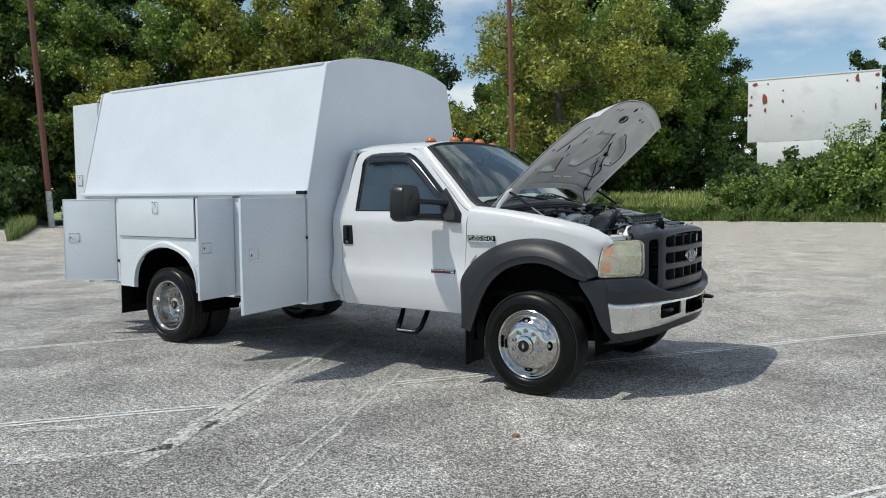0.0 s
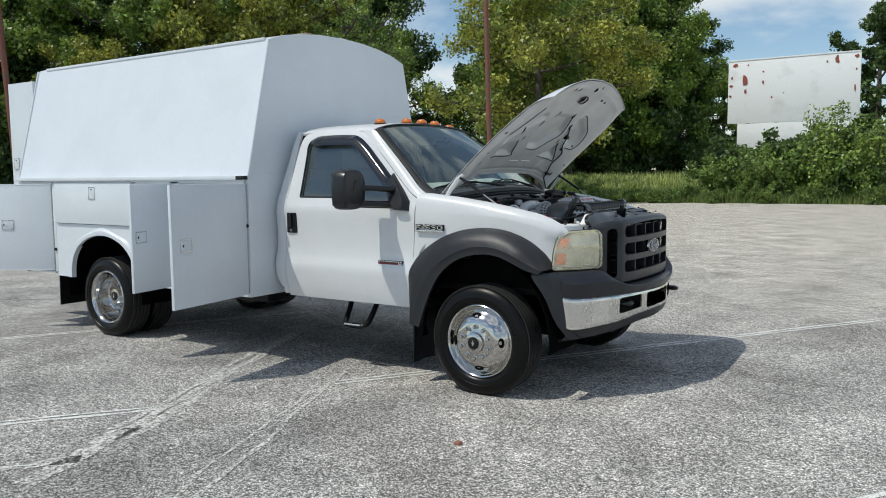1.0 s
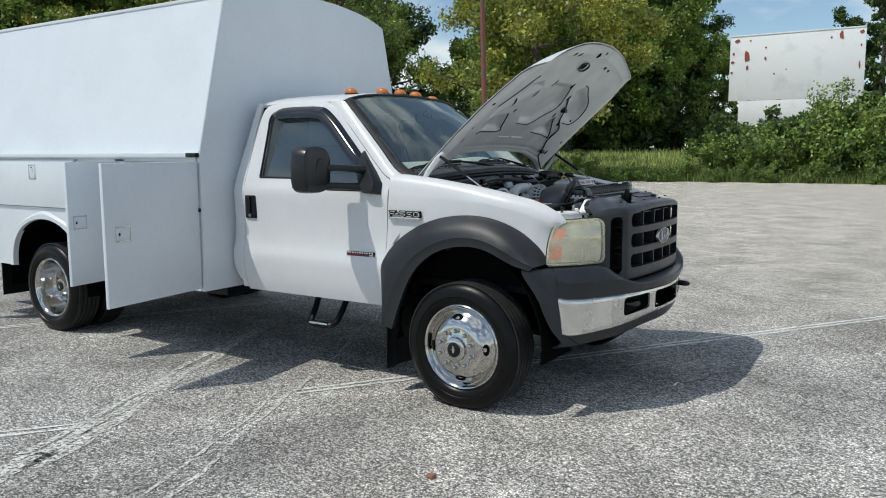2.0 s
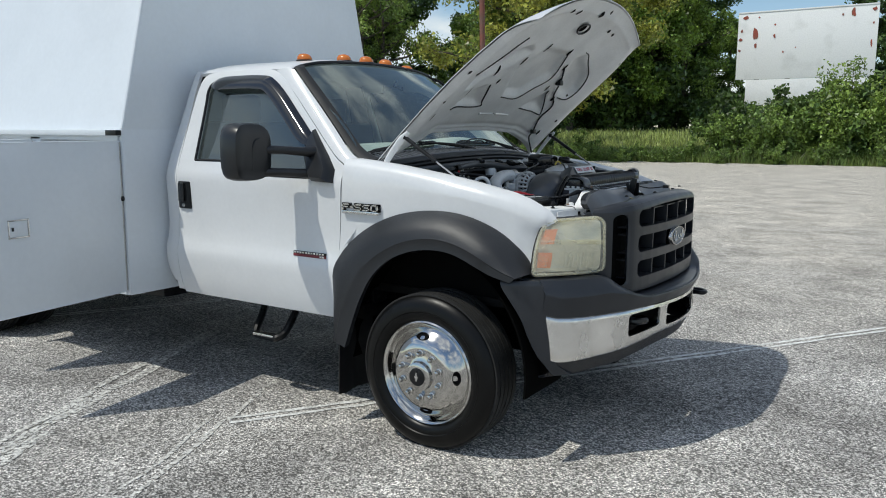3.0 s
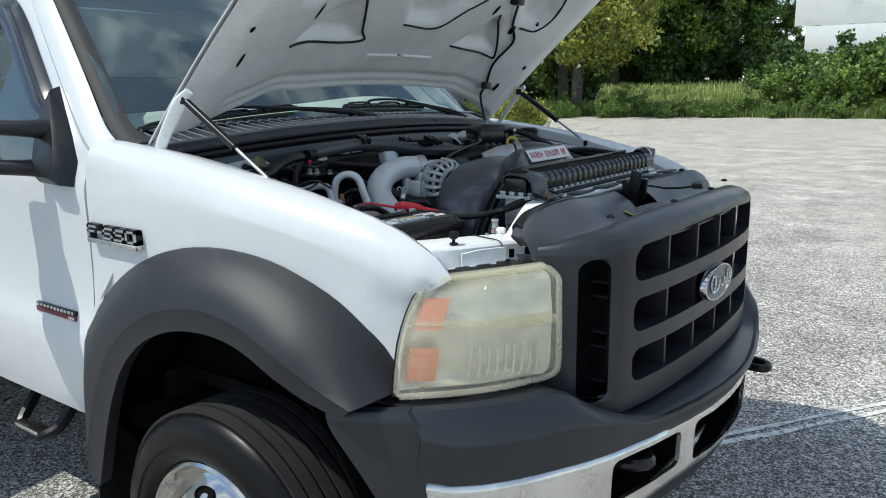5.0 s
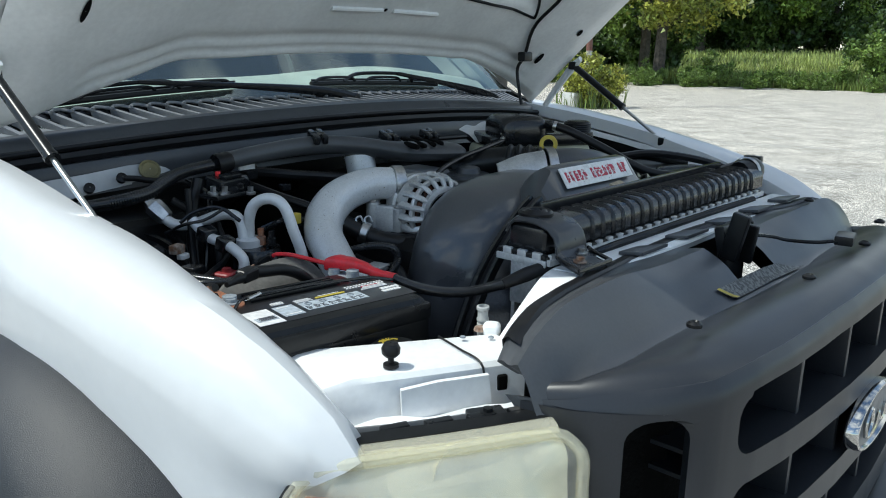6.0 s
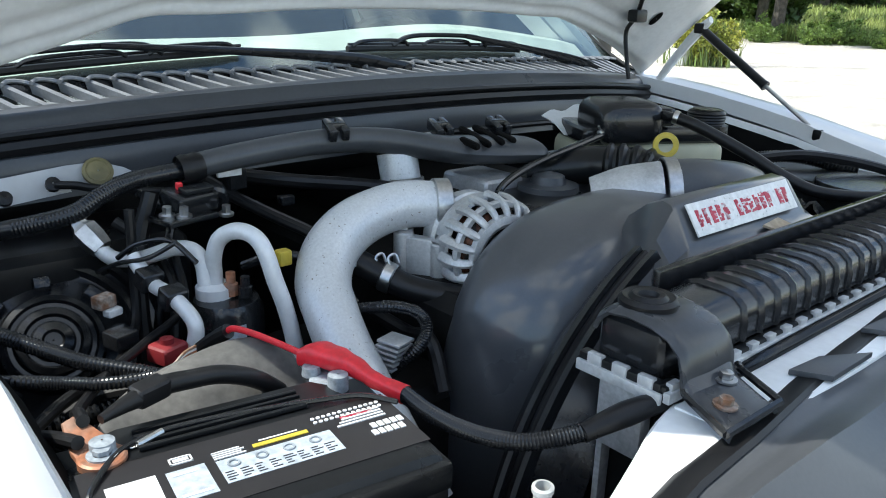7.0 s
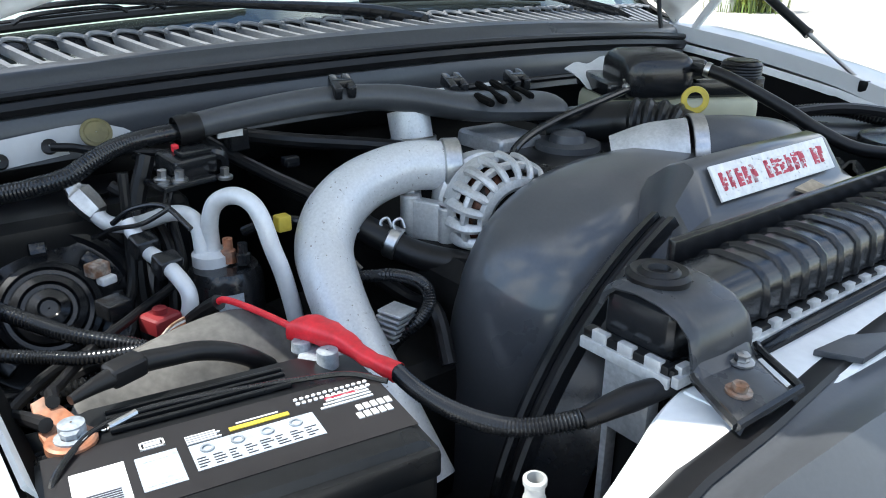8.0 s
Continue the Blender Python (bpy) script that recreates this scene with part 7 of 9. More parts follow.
for k, p in enumerate(path):
    t = k / 39
    a, b = interp(t, [(0, 0.017), (0.45, 0.019), (0.57, 0.028), (0.70, 0.055), (0.80, 0.064), (0.93, 0.062), (0.98, 0.048), (1, 0.025)]), interp(t, [(0, 0.017), (0.45, 0.020), (0.7, 0.023), (0.97, 0.022), (1, 0.012)])
    rows.append([p + Vector((a * math.cos(q), 0, b * math.sin(q))) for q in (math.tau * i / 16 for i in range(16))])
grid(bm, rows, closed=True)
duct = part("air_duct", bm, DUSTY, truck, "dusty black air duct with vented end")
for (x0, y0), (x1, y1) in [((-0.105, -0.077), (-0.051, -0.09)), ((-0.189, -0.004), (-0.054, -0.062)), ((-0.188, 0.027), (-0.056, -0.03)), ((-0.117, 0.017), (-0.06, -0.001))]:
    # Thin dark bars colour in the shade of the vents.
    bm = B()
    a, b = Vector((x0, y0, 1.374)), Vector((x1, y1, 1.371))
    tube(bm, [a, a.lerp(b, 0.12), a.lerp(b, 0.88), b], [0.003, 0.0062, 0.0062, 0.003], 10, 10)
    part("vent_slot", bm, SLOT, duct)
for x, y, z in ((-0.168, -0.275, 1.398), (-0.160, -0.075, 1.384), (-0.150, 0.050, 1.380)):
    for o in (-0.011, 0.011):
        bm = B()
        soft_box(bm, (x, y + o, z), (0.050, 0.013, 0.020), yaw=-18, pitch=14, bevel=0.005)
        part("duct_clip", bm, SATIN, duct)
    bm = B()
    soft_box(bm, (x - 0.004, y, z + 0.004), (0.022, 0.030, 0.014), yaw=-18, bevel=0.004)
    part("duct_clip", bm, SATIN, duct)
bm = ribbed(B(), [(-0.184, -0.505, 1.362), (-0.191, -0.557, 1.356), (-0.189, -0.590, 1.350), (-0.185, -0.619, 1.340), (-0.183, -0.651, 1.324), (-0.189, -0.689, 1.316), (-0.202, -0.724, 1.310), (-0.225, -0.775, 1.302), (-0.25, -0.83, 1.29)], 0.0118, 0.005, 12, 0.035)
part("corrugated_hose", bm, SATIN, truck, "black corrugated hose")
bm = B()
lathe(bm, [(0.019, -0.016), (0.021, -0.008), (0.019, 0.0), (0.021, 0.008), (0.019, 0.016)], aim((-0.178, -0.502, 1.364), (0, 1, 0.1)), 14)
part("tape_wrap", bm, RUBBER, truck, "loose wrap of black tape")

bm = B()
bl = aim((-0.172, -0.700, 1.160), (0.80, -0.12, 0.55))
lathe(bm, [(0.135, -0.06), (0.135, -0.01), (0.131, 0.0), (0.122, 0.003), (0.118, -0.004), (0.113, -0.004), (0.109, 0.006), (0.101, 0.010), (0.096, 0.002), (0.088, 0.002), (0.064, 0.012), (0.060, 0.026), (0.053, 0.029), (0.050, 0.024), (0.045, 0.024), (0.042, 0.032), (0.034, 0.035), (0.031, 0.029), (0.026, 0.029), (0.023, 0.037), (0.013, 0.040), (0.010, 0.036), (0.001, 0.036)], bl, 44)
blower = part("blower_motor", bm, SATIN, truck, "round black blower motor")
for k in range(8):
    a = math.tau * k / 8
    bm = B()
    soft_box(bm, (0.080, 0, 0.010), (0.018, 0.022, 0.016), bevel=0.005)
    bm.transform(bl @ pose(0, 0, 0, 0, 0, math.degrees(a)))
    part("blower_lug", bm, SATIN, blower)
bm = B()
soft_box(bm, (-0.30, -0.66, 1.10), (0.18, 0.34, 0.34), bevel=0.03)
part("blower_case", bm, BLACK, truck)
round_bar("loom", [(-0.16, -0.86, 1.14), (-0.09, -0.76, 1.10), (-0.05, -0.68, 1.135), (0.02, -0.62, 1.16)], 0.010, RUBBER)
part("loom", ribbed(B(), [(0.03, -0.86, 1.16), (0.04, -0.76, 1.165), (0.05, -0.68, 1.175), (0.06, -0.63, 1.19)], 0.009), SATIN, truck, "black ribbed wiring loom")
round_bar("loom", [(-0.14, -0.60, 1.33), (-0.13, -0.605, 1.25), (-0.10, -0.62, 1.19), (0.0, -0.68, 1.19), (0.07, -0.75, 1.205), (0.10, -0.80, 1.19)], 0.0065, RUBBER)
round_bar("loom", [(-0.17, -0.56, 1.34), (-0.16, -0.585, 1.27), (-0.13, -0.60, 1.18), (-0.10, -0.60, 1.08)], 0.011, RUBBER)

for pts, r in (([(-0.20, -0.60, 1.30), (-0.17, -0.57, 1.27), (-0.12, -0.56, 1.22), (-0.08, -0.58, 1.12)], 0.008), ([(-0.22, -0.56, 1.33), (-0.19, -0.53, 1.30), (-0.15, -0.56, 1.24), (-0.13, -0.585, 1.14)], 0.006),
               ([(-0.23, -0.47, 1.34), (-0.20, -0.43, 1.31), (-0.14, -0.40, 1.29), (-0.06, -0.37, 1.27), (0.0, -0.36, 1.24)], 0.009), ([(-0.24, -0.40, 1.33), (-0.20, -0.33, 1.32), (-0.17, -0.25, 1.31), (-0.14, -0.18, 1.30)], 0.011),
               ([(-0.10, -0.47, 1.24), (-0.06, -0.44, 1.26), (-0.03, -0.40, 1.25), (0.02, -0.37, 1.20)], 0.007), ([(0.02, -0.34, 1.18), (0.08, -0.33, 1.17), (0.14, -0.34, 1.18), (0.18, -0.35, 1.13)], 0.010),
               ([(-0.14, -0.62, 1.27), (-0.12, -0.60, 1.29), (-0.08, -0.575, 1.30), (-0.04, -0.56, 1.28)], 0.0035), ([(-0.16, -0.64, 1.25), (-0.12, -0.625, 1.27), (-0.09, -0.60, 1.28), (-0.07, -0.57, 1.30)], 0.003)):
    round_bar("dark_hose", pts, r, SATIN if r < 0.008 else RUBBER, 24)
for p, size, yaw, mt in (((-0.205, -0.425, 1.335), (0.02, 0.030, 0.030), 10, SATIN), ((-0.175, -0.36, 1.300), (0.018, 0.022, 0.014), 0, SATIN), ((-0.095, -0.655, 1.235), (0.018, 0.024, 0.016), 20, RUST), ((-0.088, -0.648, 1.222), (0.014, 0.020, 0.010), 20, WHITE_LABEL),
                         ((-0.018, -0.455, 1.272), (0.016, 0.018, 0.020), 0, YELLOW), ((0.02, -0.385, 1.262), (0.022, 0.020, 0.016), 30, GREY_LABEL), ((-0.045, -0.655, 1.205), (0.03, 0.03, 0.02), 15, SATIN)):
    part("wire_plug", soft_box(B(), p, size, yaw=yaw, bevel=0.003), mt, truck)
# sensor block
bm = B()
soft_box(bm, (-0.148, -0.518, 1.330), (0.048, 0.062, 0.026), yaw=12, pitch=10, bevel=0.006)
soft_box(bm, (-0.138, -0.512, 1.345), (0.018, 0.044, 0.006), yaw=12, pitch=10, bevel=0.002)
soft_box(bm, (-0.131, -0.534, 1.312), (0.050, 0.074, 0.008), yaw=12, bevel=0.003)
tube(bm, [(-0.150, -0.496, 1.333), (-0.150, -0.484, 1.335), (-0.152, -0.472, 1.328), (-0.16, -0.468, 1.30)], 0.010, 10, 14)
sensor = part("sensor_block", bm, SATIN, truck, "black pressure sensor block")
for p in ((-0.126, -0.558, 1.317), (-0.116, -0.540, 1.316), (-0.122, -0.480, 1.308)):
    bm = B()
    bolt(bm, p, (0.1, 0, 1), 0.006, 0.014)
    part("bolt", bm, STEEL, sensor)
bm = B()
soft_box(bm, (-0.153, -0.529, 1.347), (0.008, 0.008, 0.012), bevel=0.002)
part("red_tip", bm, RED_PLASTIC, sensor, "small red connector")
bm = B()
soft_box(bm, (-0.190, -0.440, 1.348), (0.006, 0.036, 0.010), bevel=0.001)
part("pale_tag", bm, WHITE_LABEL, truck, "small pale tag")
for x, y, h, m in ((-0.037, -0.519, 0.030, COPPER), (-0.022, -0.507, 0.026, SATIN)):
    bm = B()
    lathe(bm, [(0.009, 0.0), (0.009, h * 0.5), (0.006, h * 0.55), (0.006, h), (0.001, h)], Matrix.Translation((x, y, 1.230)), 10)
    part("fitting", bm, m, truck)

# ---- refrigerant lines ----
line1 = part("aluminium_line", tube(B(), [(-0.190, -0.636, 1.284), (-0.182, -0.630, 1.276), (-0.164, -0.616, 1.262), (-0.140, -0.589, 1.264), (-0.108, -0.560, 1.280), (-0.080, -0.546, 1.282), (-0.063, -0.543, 1.270), (-0.057, -0.543, 1.247), (-0.056, -0.543, 1.225)], 0.0100, 12, 48), HOSE_WHITE, truck, "silver refrigerant line")
bm = B()
lathe(bm, [(0.012, -0.026), (0.017, -0.022), (0.020, -0.004), (0.020, 0.016), (0.014, 0.022), (0.011, 0.030)], aim((-0.192, -0.633, 1.286), (-0.55, -0.40, 0.62)) @ Matrix.Scale(0.88, 4), 6)
part("fitting_nut", bm, STEEL, line1, "grey hexagon fitting")
part("aluminium_line", tube(B(), [(-0.054, -0.532, 1.225), (-0.054, -0.532, 1.248), (-0.052, -0.533, 1.276), (-0.045, -0.529, 1.300), (-0.032, -0.520, 1.313), (-0.014, -0.510, 1.317), (0.003, -0.501, 1.310), (0.013, -0.495, 1.292), (0.021, -0.489, 1.260), (0.030, -0.481, 1.224), (0.039, -0.473, 1.166), (0.05, -0.465, 1.06)], 0.0104, 12, 48), HOSE_WHITE, truck, "silver refrigerant line")
bm = B()
lathe(bm, [(0.024, 0), (0.024, 0.018), (0.018, 0.022), (0.001, 0.022)], Matrix.Translation((-0.054, -0.533, 1.222)), 18)
part("canister_cap", bm, HOSE_WHITE, truck, "silver canister cap")
bm = B()
lathe(bm, [(0.046, -0.24), (0.046, -0.012), (0.040, 0.0), (0.001, 0.002)], Matrix.Translation((-0.042, -0.524, 1.226)), 28)
can = part("accumulator", bm, SATIN, truck, "black refrigerant canister")
bm = B()
rows = [[Vector((-0.042, -0.526, 0)) + Vector((0.0468 * math.cos(a), 0.0468 * math.sin(a), z)) for a in np.linspace(-0.55, 0.10, 7)] for z in (1.155, 1.205)]
grid(bm, rows)
part("canister_label", bm, GREY_LABEL, can, "pale printed label")
part("aluminium_line", tube(B(), [(-0.115, -0.610, 1.278), (-0.104, -0.607, 1.267), (-0.075, -0.601, 1.250), (-0.046, -0.595, 1.246), (-0.018, -0.590, 1.237), (0.002, -0.586, 1.224), (0.006, -0.587, 1.205), (-0.002, -0.594, 1.180), (-0.01, -0.60, 1.15)], 0.0095, 12, 36), HOSE_WHITE, truck, "thin silver line")
for p in ((-0.082, -0.603, 1.256), (-0.040, -0.592, 1.243)):
    bm = B()
    soft_box(bm, p, (0.024, 0.030, 0.026), yaw=8, pitch=18, bevel=0.005)
    part("line_clip", bm, SATIN, truck)
bm = B()
soft_box(bm, (0.003, -0.620, 1.196), (0.034, 0.036, 0.022), yaw=20, bevel=0.006)
lathe(bm, [(0.008, 0.0), (0.008, 0.006), (0.001, 0.007)], Matrix.Translation((0.003, -0.620, 1.207)), 12)
part("red_connector", bm, material("dull_red", (0.25, 0.02, 0.025), 0.5, vary=0.3), truck, "dull red connector")

# ---- big grey charge pipe ----
pipe = part("charge_pipe", tube(B(), [(0.020, -0.232, 1.317), (-0.001, -0.276, 1.318), (-0.011, -0.320, 1.309), (-0.012, -0.360, 1.294), (-0.002, -0.396, 1.270), (0.026, -0.424, 1.243), (0.063, -0.437, 1.220), (0.105, -0.446, 1.192), (0.151, -0.450, 1.160), (0.20, -0.447, 1.115), (0.26, -0.44, 1.05)],
                               [0.032, 0.033, 0.034, 0.036, 0.037, 0.036, 0.034, 0.033, 0.0325, 0.032, 0.032], 28, 64), PIPE_GREY, truck, "large grey painted charge air pipe")
bm = B()
lathe(bm, [(0.033, -0.012), (0.036, -0.010), (0.036, 0.010), (0.033, 0.012)], aim((0.022, -0.228, 1.317), (0.5, 1.0, 0.0)), 24)
part("pipe_clamp", bm, STEEL, pipe, "steel band clamp")
round_bar("turbo_pipe", [(-0.150, -0.150, 1.22), (-0.156, -0.154, 1.28), (-0.164, -0.156, 1.318), (-0.172, -0.157, 1.350)], 0.033, PIPE_GREY, 20, "grey pipe rising behind the engine", 18)
part("pipe_clamp", lathe(B(), [(0.035, -0.008), (0.037, -0.006), (0.037, 0.006), (0.035, 0.008)], aim((-0.1595, -0.1553, 1.303), (-0.15, 0, 1)), 20), STEEL, truck, "steel band clamp")
bm = B()
soft_box(bm, (-0.10, -0.03, 1.285), (0.11, 0.09, 0.06), bevel=0.012)
part("cast_housing", bm, ALUMINIUM, truck, "cast aluminium housing")

# ---- alternator ----
am = aim((0.040, -0.196, 1.272), (1.0, -0.12, -0.04)) @ Matrix.Scale(0.87, 4)
bm = B()
lathe(bm, [(0.046, -0.03), (0.066, -0.024), (0.073, -0.008), (0.074, 0.010), (0.069, 0.014), (0.069, 0.022), (0.077, 0.026), (0.079, 0.040), (0.079, 0.058), (0.074, 0.060)], am, 40)
alt = part("alternator", bm, ALUMINIUM, truck, "cast aluminium alternator with cooling vents")
bm = B()
lathe(bm, [(0.068, 0.030), (0.067, 0.080), (0.056, 0.094), (0.001, 0.094)], am, 30)
part("winding", bm, material("copper_winding", (0.12, 0.045, 0.025), 0.5, metal=0.5, second=(0.012, 0.010, 0.009), scale=60, lo=0.42, hi=0.52, grain=0.3), alt, "copper windings seen through the vents")
for k in range(18):
    bm = B()
    tube(bm, [(0.077, 0, 0.050), (0.079, 0, 0.066), (0.077, 0, 0.082), (0.072, 0, 0.093), (0.064, 0, 0.100), (0.056, 0, 0.103)], [0.0115, 0.0095, 0.0085, 0.0080, 0.0072, 0.0070], 8, 14, flat=0.75)
    bm.transform(am @ pose(0, 0, 0, 0, 0, 20 * k + 7))
    part("vent_rib", bm, ALUMINIUM, alt)
for prof in ([(0.079, 0.078), (0.0805, 0.083), (0.078, 0.089), (0.070, 0.088)], [(0.062, 0.098), (0.061, 0.108), (0.050, 0.111), (0.044, 0.108), (0.044, 0.098)]):
    part("vent_ring", lathe(B(), prof, am, 40), ALUMINIUM, alt)
part("pulley_hub", lathe(B(), [(0.043, 0.096), (0.034, 0.100), (0.030, 0.120), (0.020, 0.134), (0.001, 0.134)], am, 20), DIRTY, alt, "dark pulley hub")
bm = B()
soft_box(bm, (0.034, -0.270, 1.246), (0.062, 0.020, 0.066), yaw=25, bevel=0.005)
brk = part("alternator_bracket", bm, ALUMINIUM, truck, "cast aluminium bracket")
for x, y, z, h in ((0.060, -0.258, 1.232, 0.088), (0.008, -0.281, 1.244, 0.080)):
    part("bracket_boss", lathe(B(), [(0.001, -h / 2), (0.013, -h / 2), (0.0145, -h / 2 + 0.004), (0.0145, h / 2 - 0.003), (0.012, h / 2), (0.001, h / 2)], Matrix.Translation((x, y, z)), 16), ALUMINIUM, brk)
for p in ((0.060, -0.258, 1.276), (0.008, -0.281, 1.284)):
    bm = B()
    bolt(bm, p, (0, 0, 1), 0.008, 0.012)
    part("bolt", bm, STEEL, brk)
bm = B()
tube(bm, [(-0.01, -0.36, 1.255), (0.022, -0.328, 1.232), (0.052, -0.306, 1.218), (0.088, -0.283, 1.213), (0.14, -0.255, 1.215)], 0.0185, 12, 24)
part("coolant_hose", bm, RUBBER, truck, "black coolant hose")
bm = B()
lathe(bm, [(0.0185, -0.008), (0.020, -0.006), (0.020, 0.006), (0.0185, 0.008)], aim((0.028, -0.323, 1.230), (1, 0.7, -0.4)) @ Matrix.Scale(1.08, 4), 18)
for o in (0.0, 0.012):
    tube(bm, [(0.024 + o, -0.335 + o, 1.244), (0.018 + o, -0.336 + o, 1.258), (0.022 + o, -0.328 + o, 1.263), (0.028 + o, -0.326 + o, 1.252)], 0.0022, 6, 12)
part("hose_clamp", bm, STEEL, truck, "steel spring clamp")
part("loom", ribbed(B(), [(0.050, -0.400, 1.205), (0.067, -0.397, 1.215), (0.114, -0.380, 1.229), (0.152, -0.371, 1.231), (0.171, -0.373, 1.218), (0.167, -0.382, 1.194), (0.141, -0.399, 1.160), (0.12, -0.41, 1.12)], 0.0075, 0.0040, 12, 0.07), SATIN, truck, "black ribbed wiring loom")
for k in range(6):
    part("cooler_fin", soft_box(B(), (0.134 + 0.003 * k, -0.402, 1.166 + 0.0075 * k), (0.034, 0.030, 0.0035), yaw=15, bevel=0.001), ALUMINIUM, truck)

# ---- fan shroud ----
def shroud_ring(x, a, b, lo=0.0, e=3.0, n=44, cy=0.0, cz=0.95):
    out = []
    for t in np.linspace(-0.28, math.pi + 0.28, n):
        c, s = math.cos(t), math.sin(t)
        out.append((x, cy - math.copysign(abs(c) ** (2 / e), c) * a, cz + math.copysign(abs(s) ** (2 / e), s) * b))
    return out


bm = B()
grid(bm, [shroud_ring(x, a, b, e=3.8) for x, a, b in ((0.135, 0.322, 0.378), (0.146, 0.329, 0.386), (0.165, 0.332, 0.391), (0.190, 0.330, 0.392), (0.225, 0.320, 0.390), (0.262, 0.300, 0.380), (0.292, 0.275, 0.358), (0.300, 0.262, 0.340))], thick=0.006)
shroud = part("fan_shroud", bm, SHROUD, truck, "smooth glossy black fan shroud")
bm = B()
for flip in (1, -1):
    bm = B()
    arcs = [[(x, flip * r * math.cos(t), 0.95 + r * math.sin(t)) for t in np.linspace(-0.28, 1.10, 30)] for x, r in ((0.286, 0.380), (0.300, 0.398), (0.318, 0.414), (0.324, 0.424), (0.332, 0.426), (0.335, 0.417), (0.341, 0.416), (0.345, 0.424), (0.354, 0.427), (0.358, 0.416), (0.404, 0.385))]
    grid(bm, arcs, thick=0.004)
    part("shroud_front", bm, SATIN, shroud, "black front half of the shroud")
bm = B()
tube(bm, [(0.338, -0.418 * math.cos(t), 0.95 + 0.418 * math.sin(t)) for t in np.linspace(-0.28, 1.10, 30)], 0.004, 6)
part("shroud_seam", bm, RUBBER, shroud)
bm = B()
lathe(bm, [(0.001, 0.0), (0.10, 0.0), (0.12, -0.04), (0.30, -0.05)], aim((0.24, 0.0, 0.95), (-1, 0, 0)), 24)
part("fan", bm, BLACK, truck)
for t in (1.12, 0.72, 1.5):
    x, y, z = shroud_ring(0.305, 0.318, 0.346, n=3)[1]
    p = Vector((0.312, -math.cos(t) * 0.33, 0.95 + abs(math.sin(t)) ** 0.667 * 0.352))
    bm = B()
    lathe(bm, [(0.006, -0.002), (0.006, 0.004), (0.001, 0.006)], aim(p, (0.3, -math.cos(t), math.sin(t))), 10)
    part("shroud_clip", bm, RUBBER, shroud)

# cover with the engine's lettering
bm = B()
sect = ((0.400, -0.235, 1.304, -0.200, 1.313, 0.170, 0.210), (0.384, -0.225, 1.304, -0.176, 1.319, 0.150, 0.200), (0.369, -0.215, 1.304, -0.153, 1.328, 0.128, 0.190), (0.341, -0.200, 1.302, -0.147, 1.369, 0.122, 0.175), (0.336, -0.198, 1.302, -0.144, 1.373, 0.119, 0.172),
        (0.322, -0.190, 1.300, -0.140, 1.375, 0.116, 0.165), (0.292, -0.168, 1.297, -0.130, 1.362, 0.108, 0.145), (0.262, -0.150, 1.295, -0.120, 1.340, 0.100, 0.130))
rows = [[(x, y0, z0), (x, (y0 + y1) / 2 - 0.003, (z0 + z1) / 2), (x, y1 - 0.003, z1 - 0.002), (x, y1 + 0.004, z1), (x, (y1 + y2) / 2, z1 + 0.001), (x, y2 - 0.004, z1), (x, y2 + 0.003, z1 - 0.002), (x, (y2 + y3) / 2, (z0 + z1) / 2), (x, y3, z0)] for x, y0, z0, y1, z1, y2, y3 in sect]
grid(bm, rows, thick=0.004)
cover = part("shroud_cover", bm, SHROUD, truck, "dusty grey plastic cover with worn lettering")
lm = Matrix(((0, -0.565, 0.825, 0.3555), (1, 0, 0, -0.014), (0, 0.825, 0.565, 1.3540), (0, 0, 0, 1)))
bm = B()
box(bm, (-0.119, -0.0205, 0.0), (0.119, 0.0205, 0.003), 0.001)
bm.transform(lm)
plate = part("name_plate", bm, WHITE_LABEL, cover, "white name plate with flaking red letters")
bm = B()
g = random.Random(8)
for k in range(15):
    if k in (5, 12):
        continue
    x0 = -0.109 + 0.0145 * k
    for q in range(4):
        a, b = x0 + g.uniform(0, 0.005), -0.010 + 0.0052 * q + g.uniform(-0.001, 0.001)
        box(bm, (a, b, 0.0030), (a + g.uniform(0.005, 0.009), b + g.uniform(0.0035, 0.0052), 0.0038))
    box(bm, (x0, -0.010, 0.0030), (x0 + 0.0048, 0.0110, 0.0038))
bm.transform(lm)
part("red_print", bm, RED_INK, plate, "flaking red print")
bm = B()
for k in range(44):
    g = random.Random(k)
    x, y = g.uniform(-0.112, 0.108), g.uniform(-0.018, 0.016)
    box(bm, (x, y, 0.0030), (x + g.uniform(0.002, 0.008), y + g.uniform(0.0008, 0.0030), 0.0041))
bm.transform(lm)
part("flaked_ink", bm, WHITE_LABEL, plate, "white flakes where the red ink is gone")
bm = B()
prism(bm, [(0.376, 0.000, 1.330), (0.390, 0.014, 1.324), (0.386, 0.054, 1.325), (0.372, 0.044, 1.332)], (0.001, 0, 0.003))
lone("dry_leaf", bm, material("dry_leaf", (0.42, 0.34, 0.24), 0.8, vary=0.3, scale=80), "small pale dry leaf lying on the plastic cover", "leaf")

# ---- radiator ----
def tank_section(y, s):
    return [(0.412 - 0.3 * s, y, 1.272), (0.411 - s, y, 1.296), (0.414 - s * 0.8, y, 1.311 + s * 0.2), (0.422 - s * 0.4, y, 1.322 + s * 0.8), (0.436, y, 1.327 + s), (0.460, y, 1.3268 + s), (0.476 + s * 0.3, y, 1.3245 + s * 0.9), (0.486 + s * 0.7, y, 1.316 + s * 0.6), (0.489 + s, y, 1.302), (0.489 + s, y, 1.282)]


bm = B()
rows = []
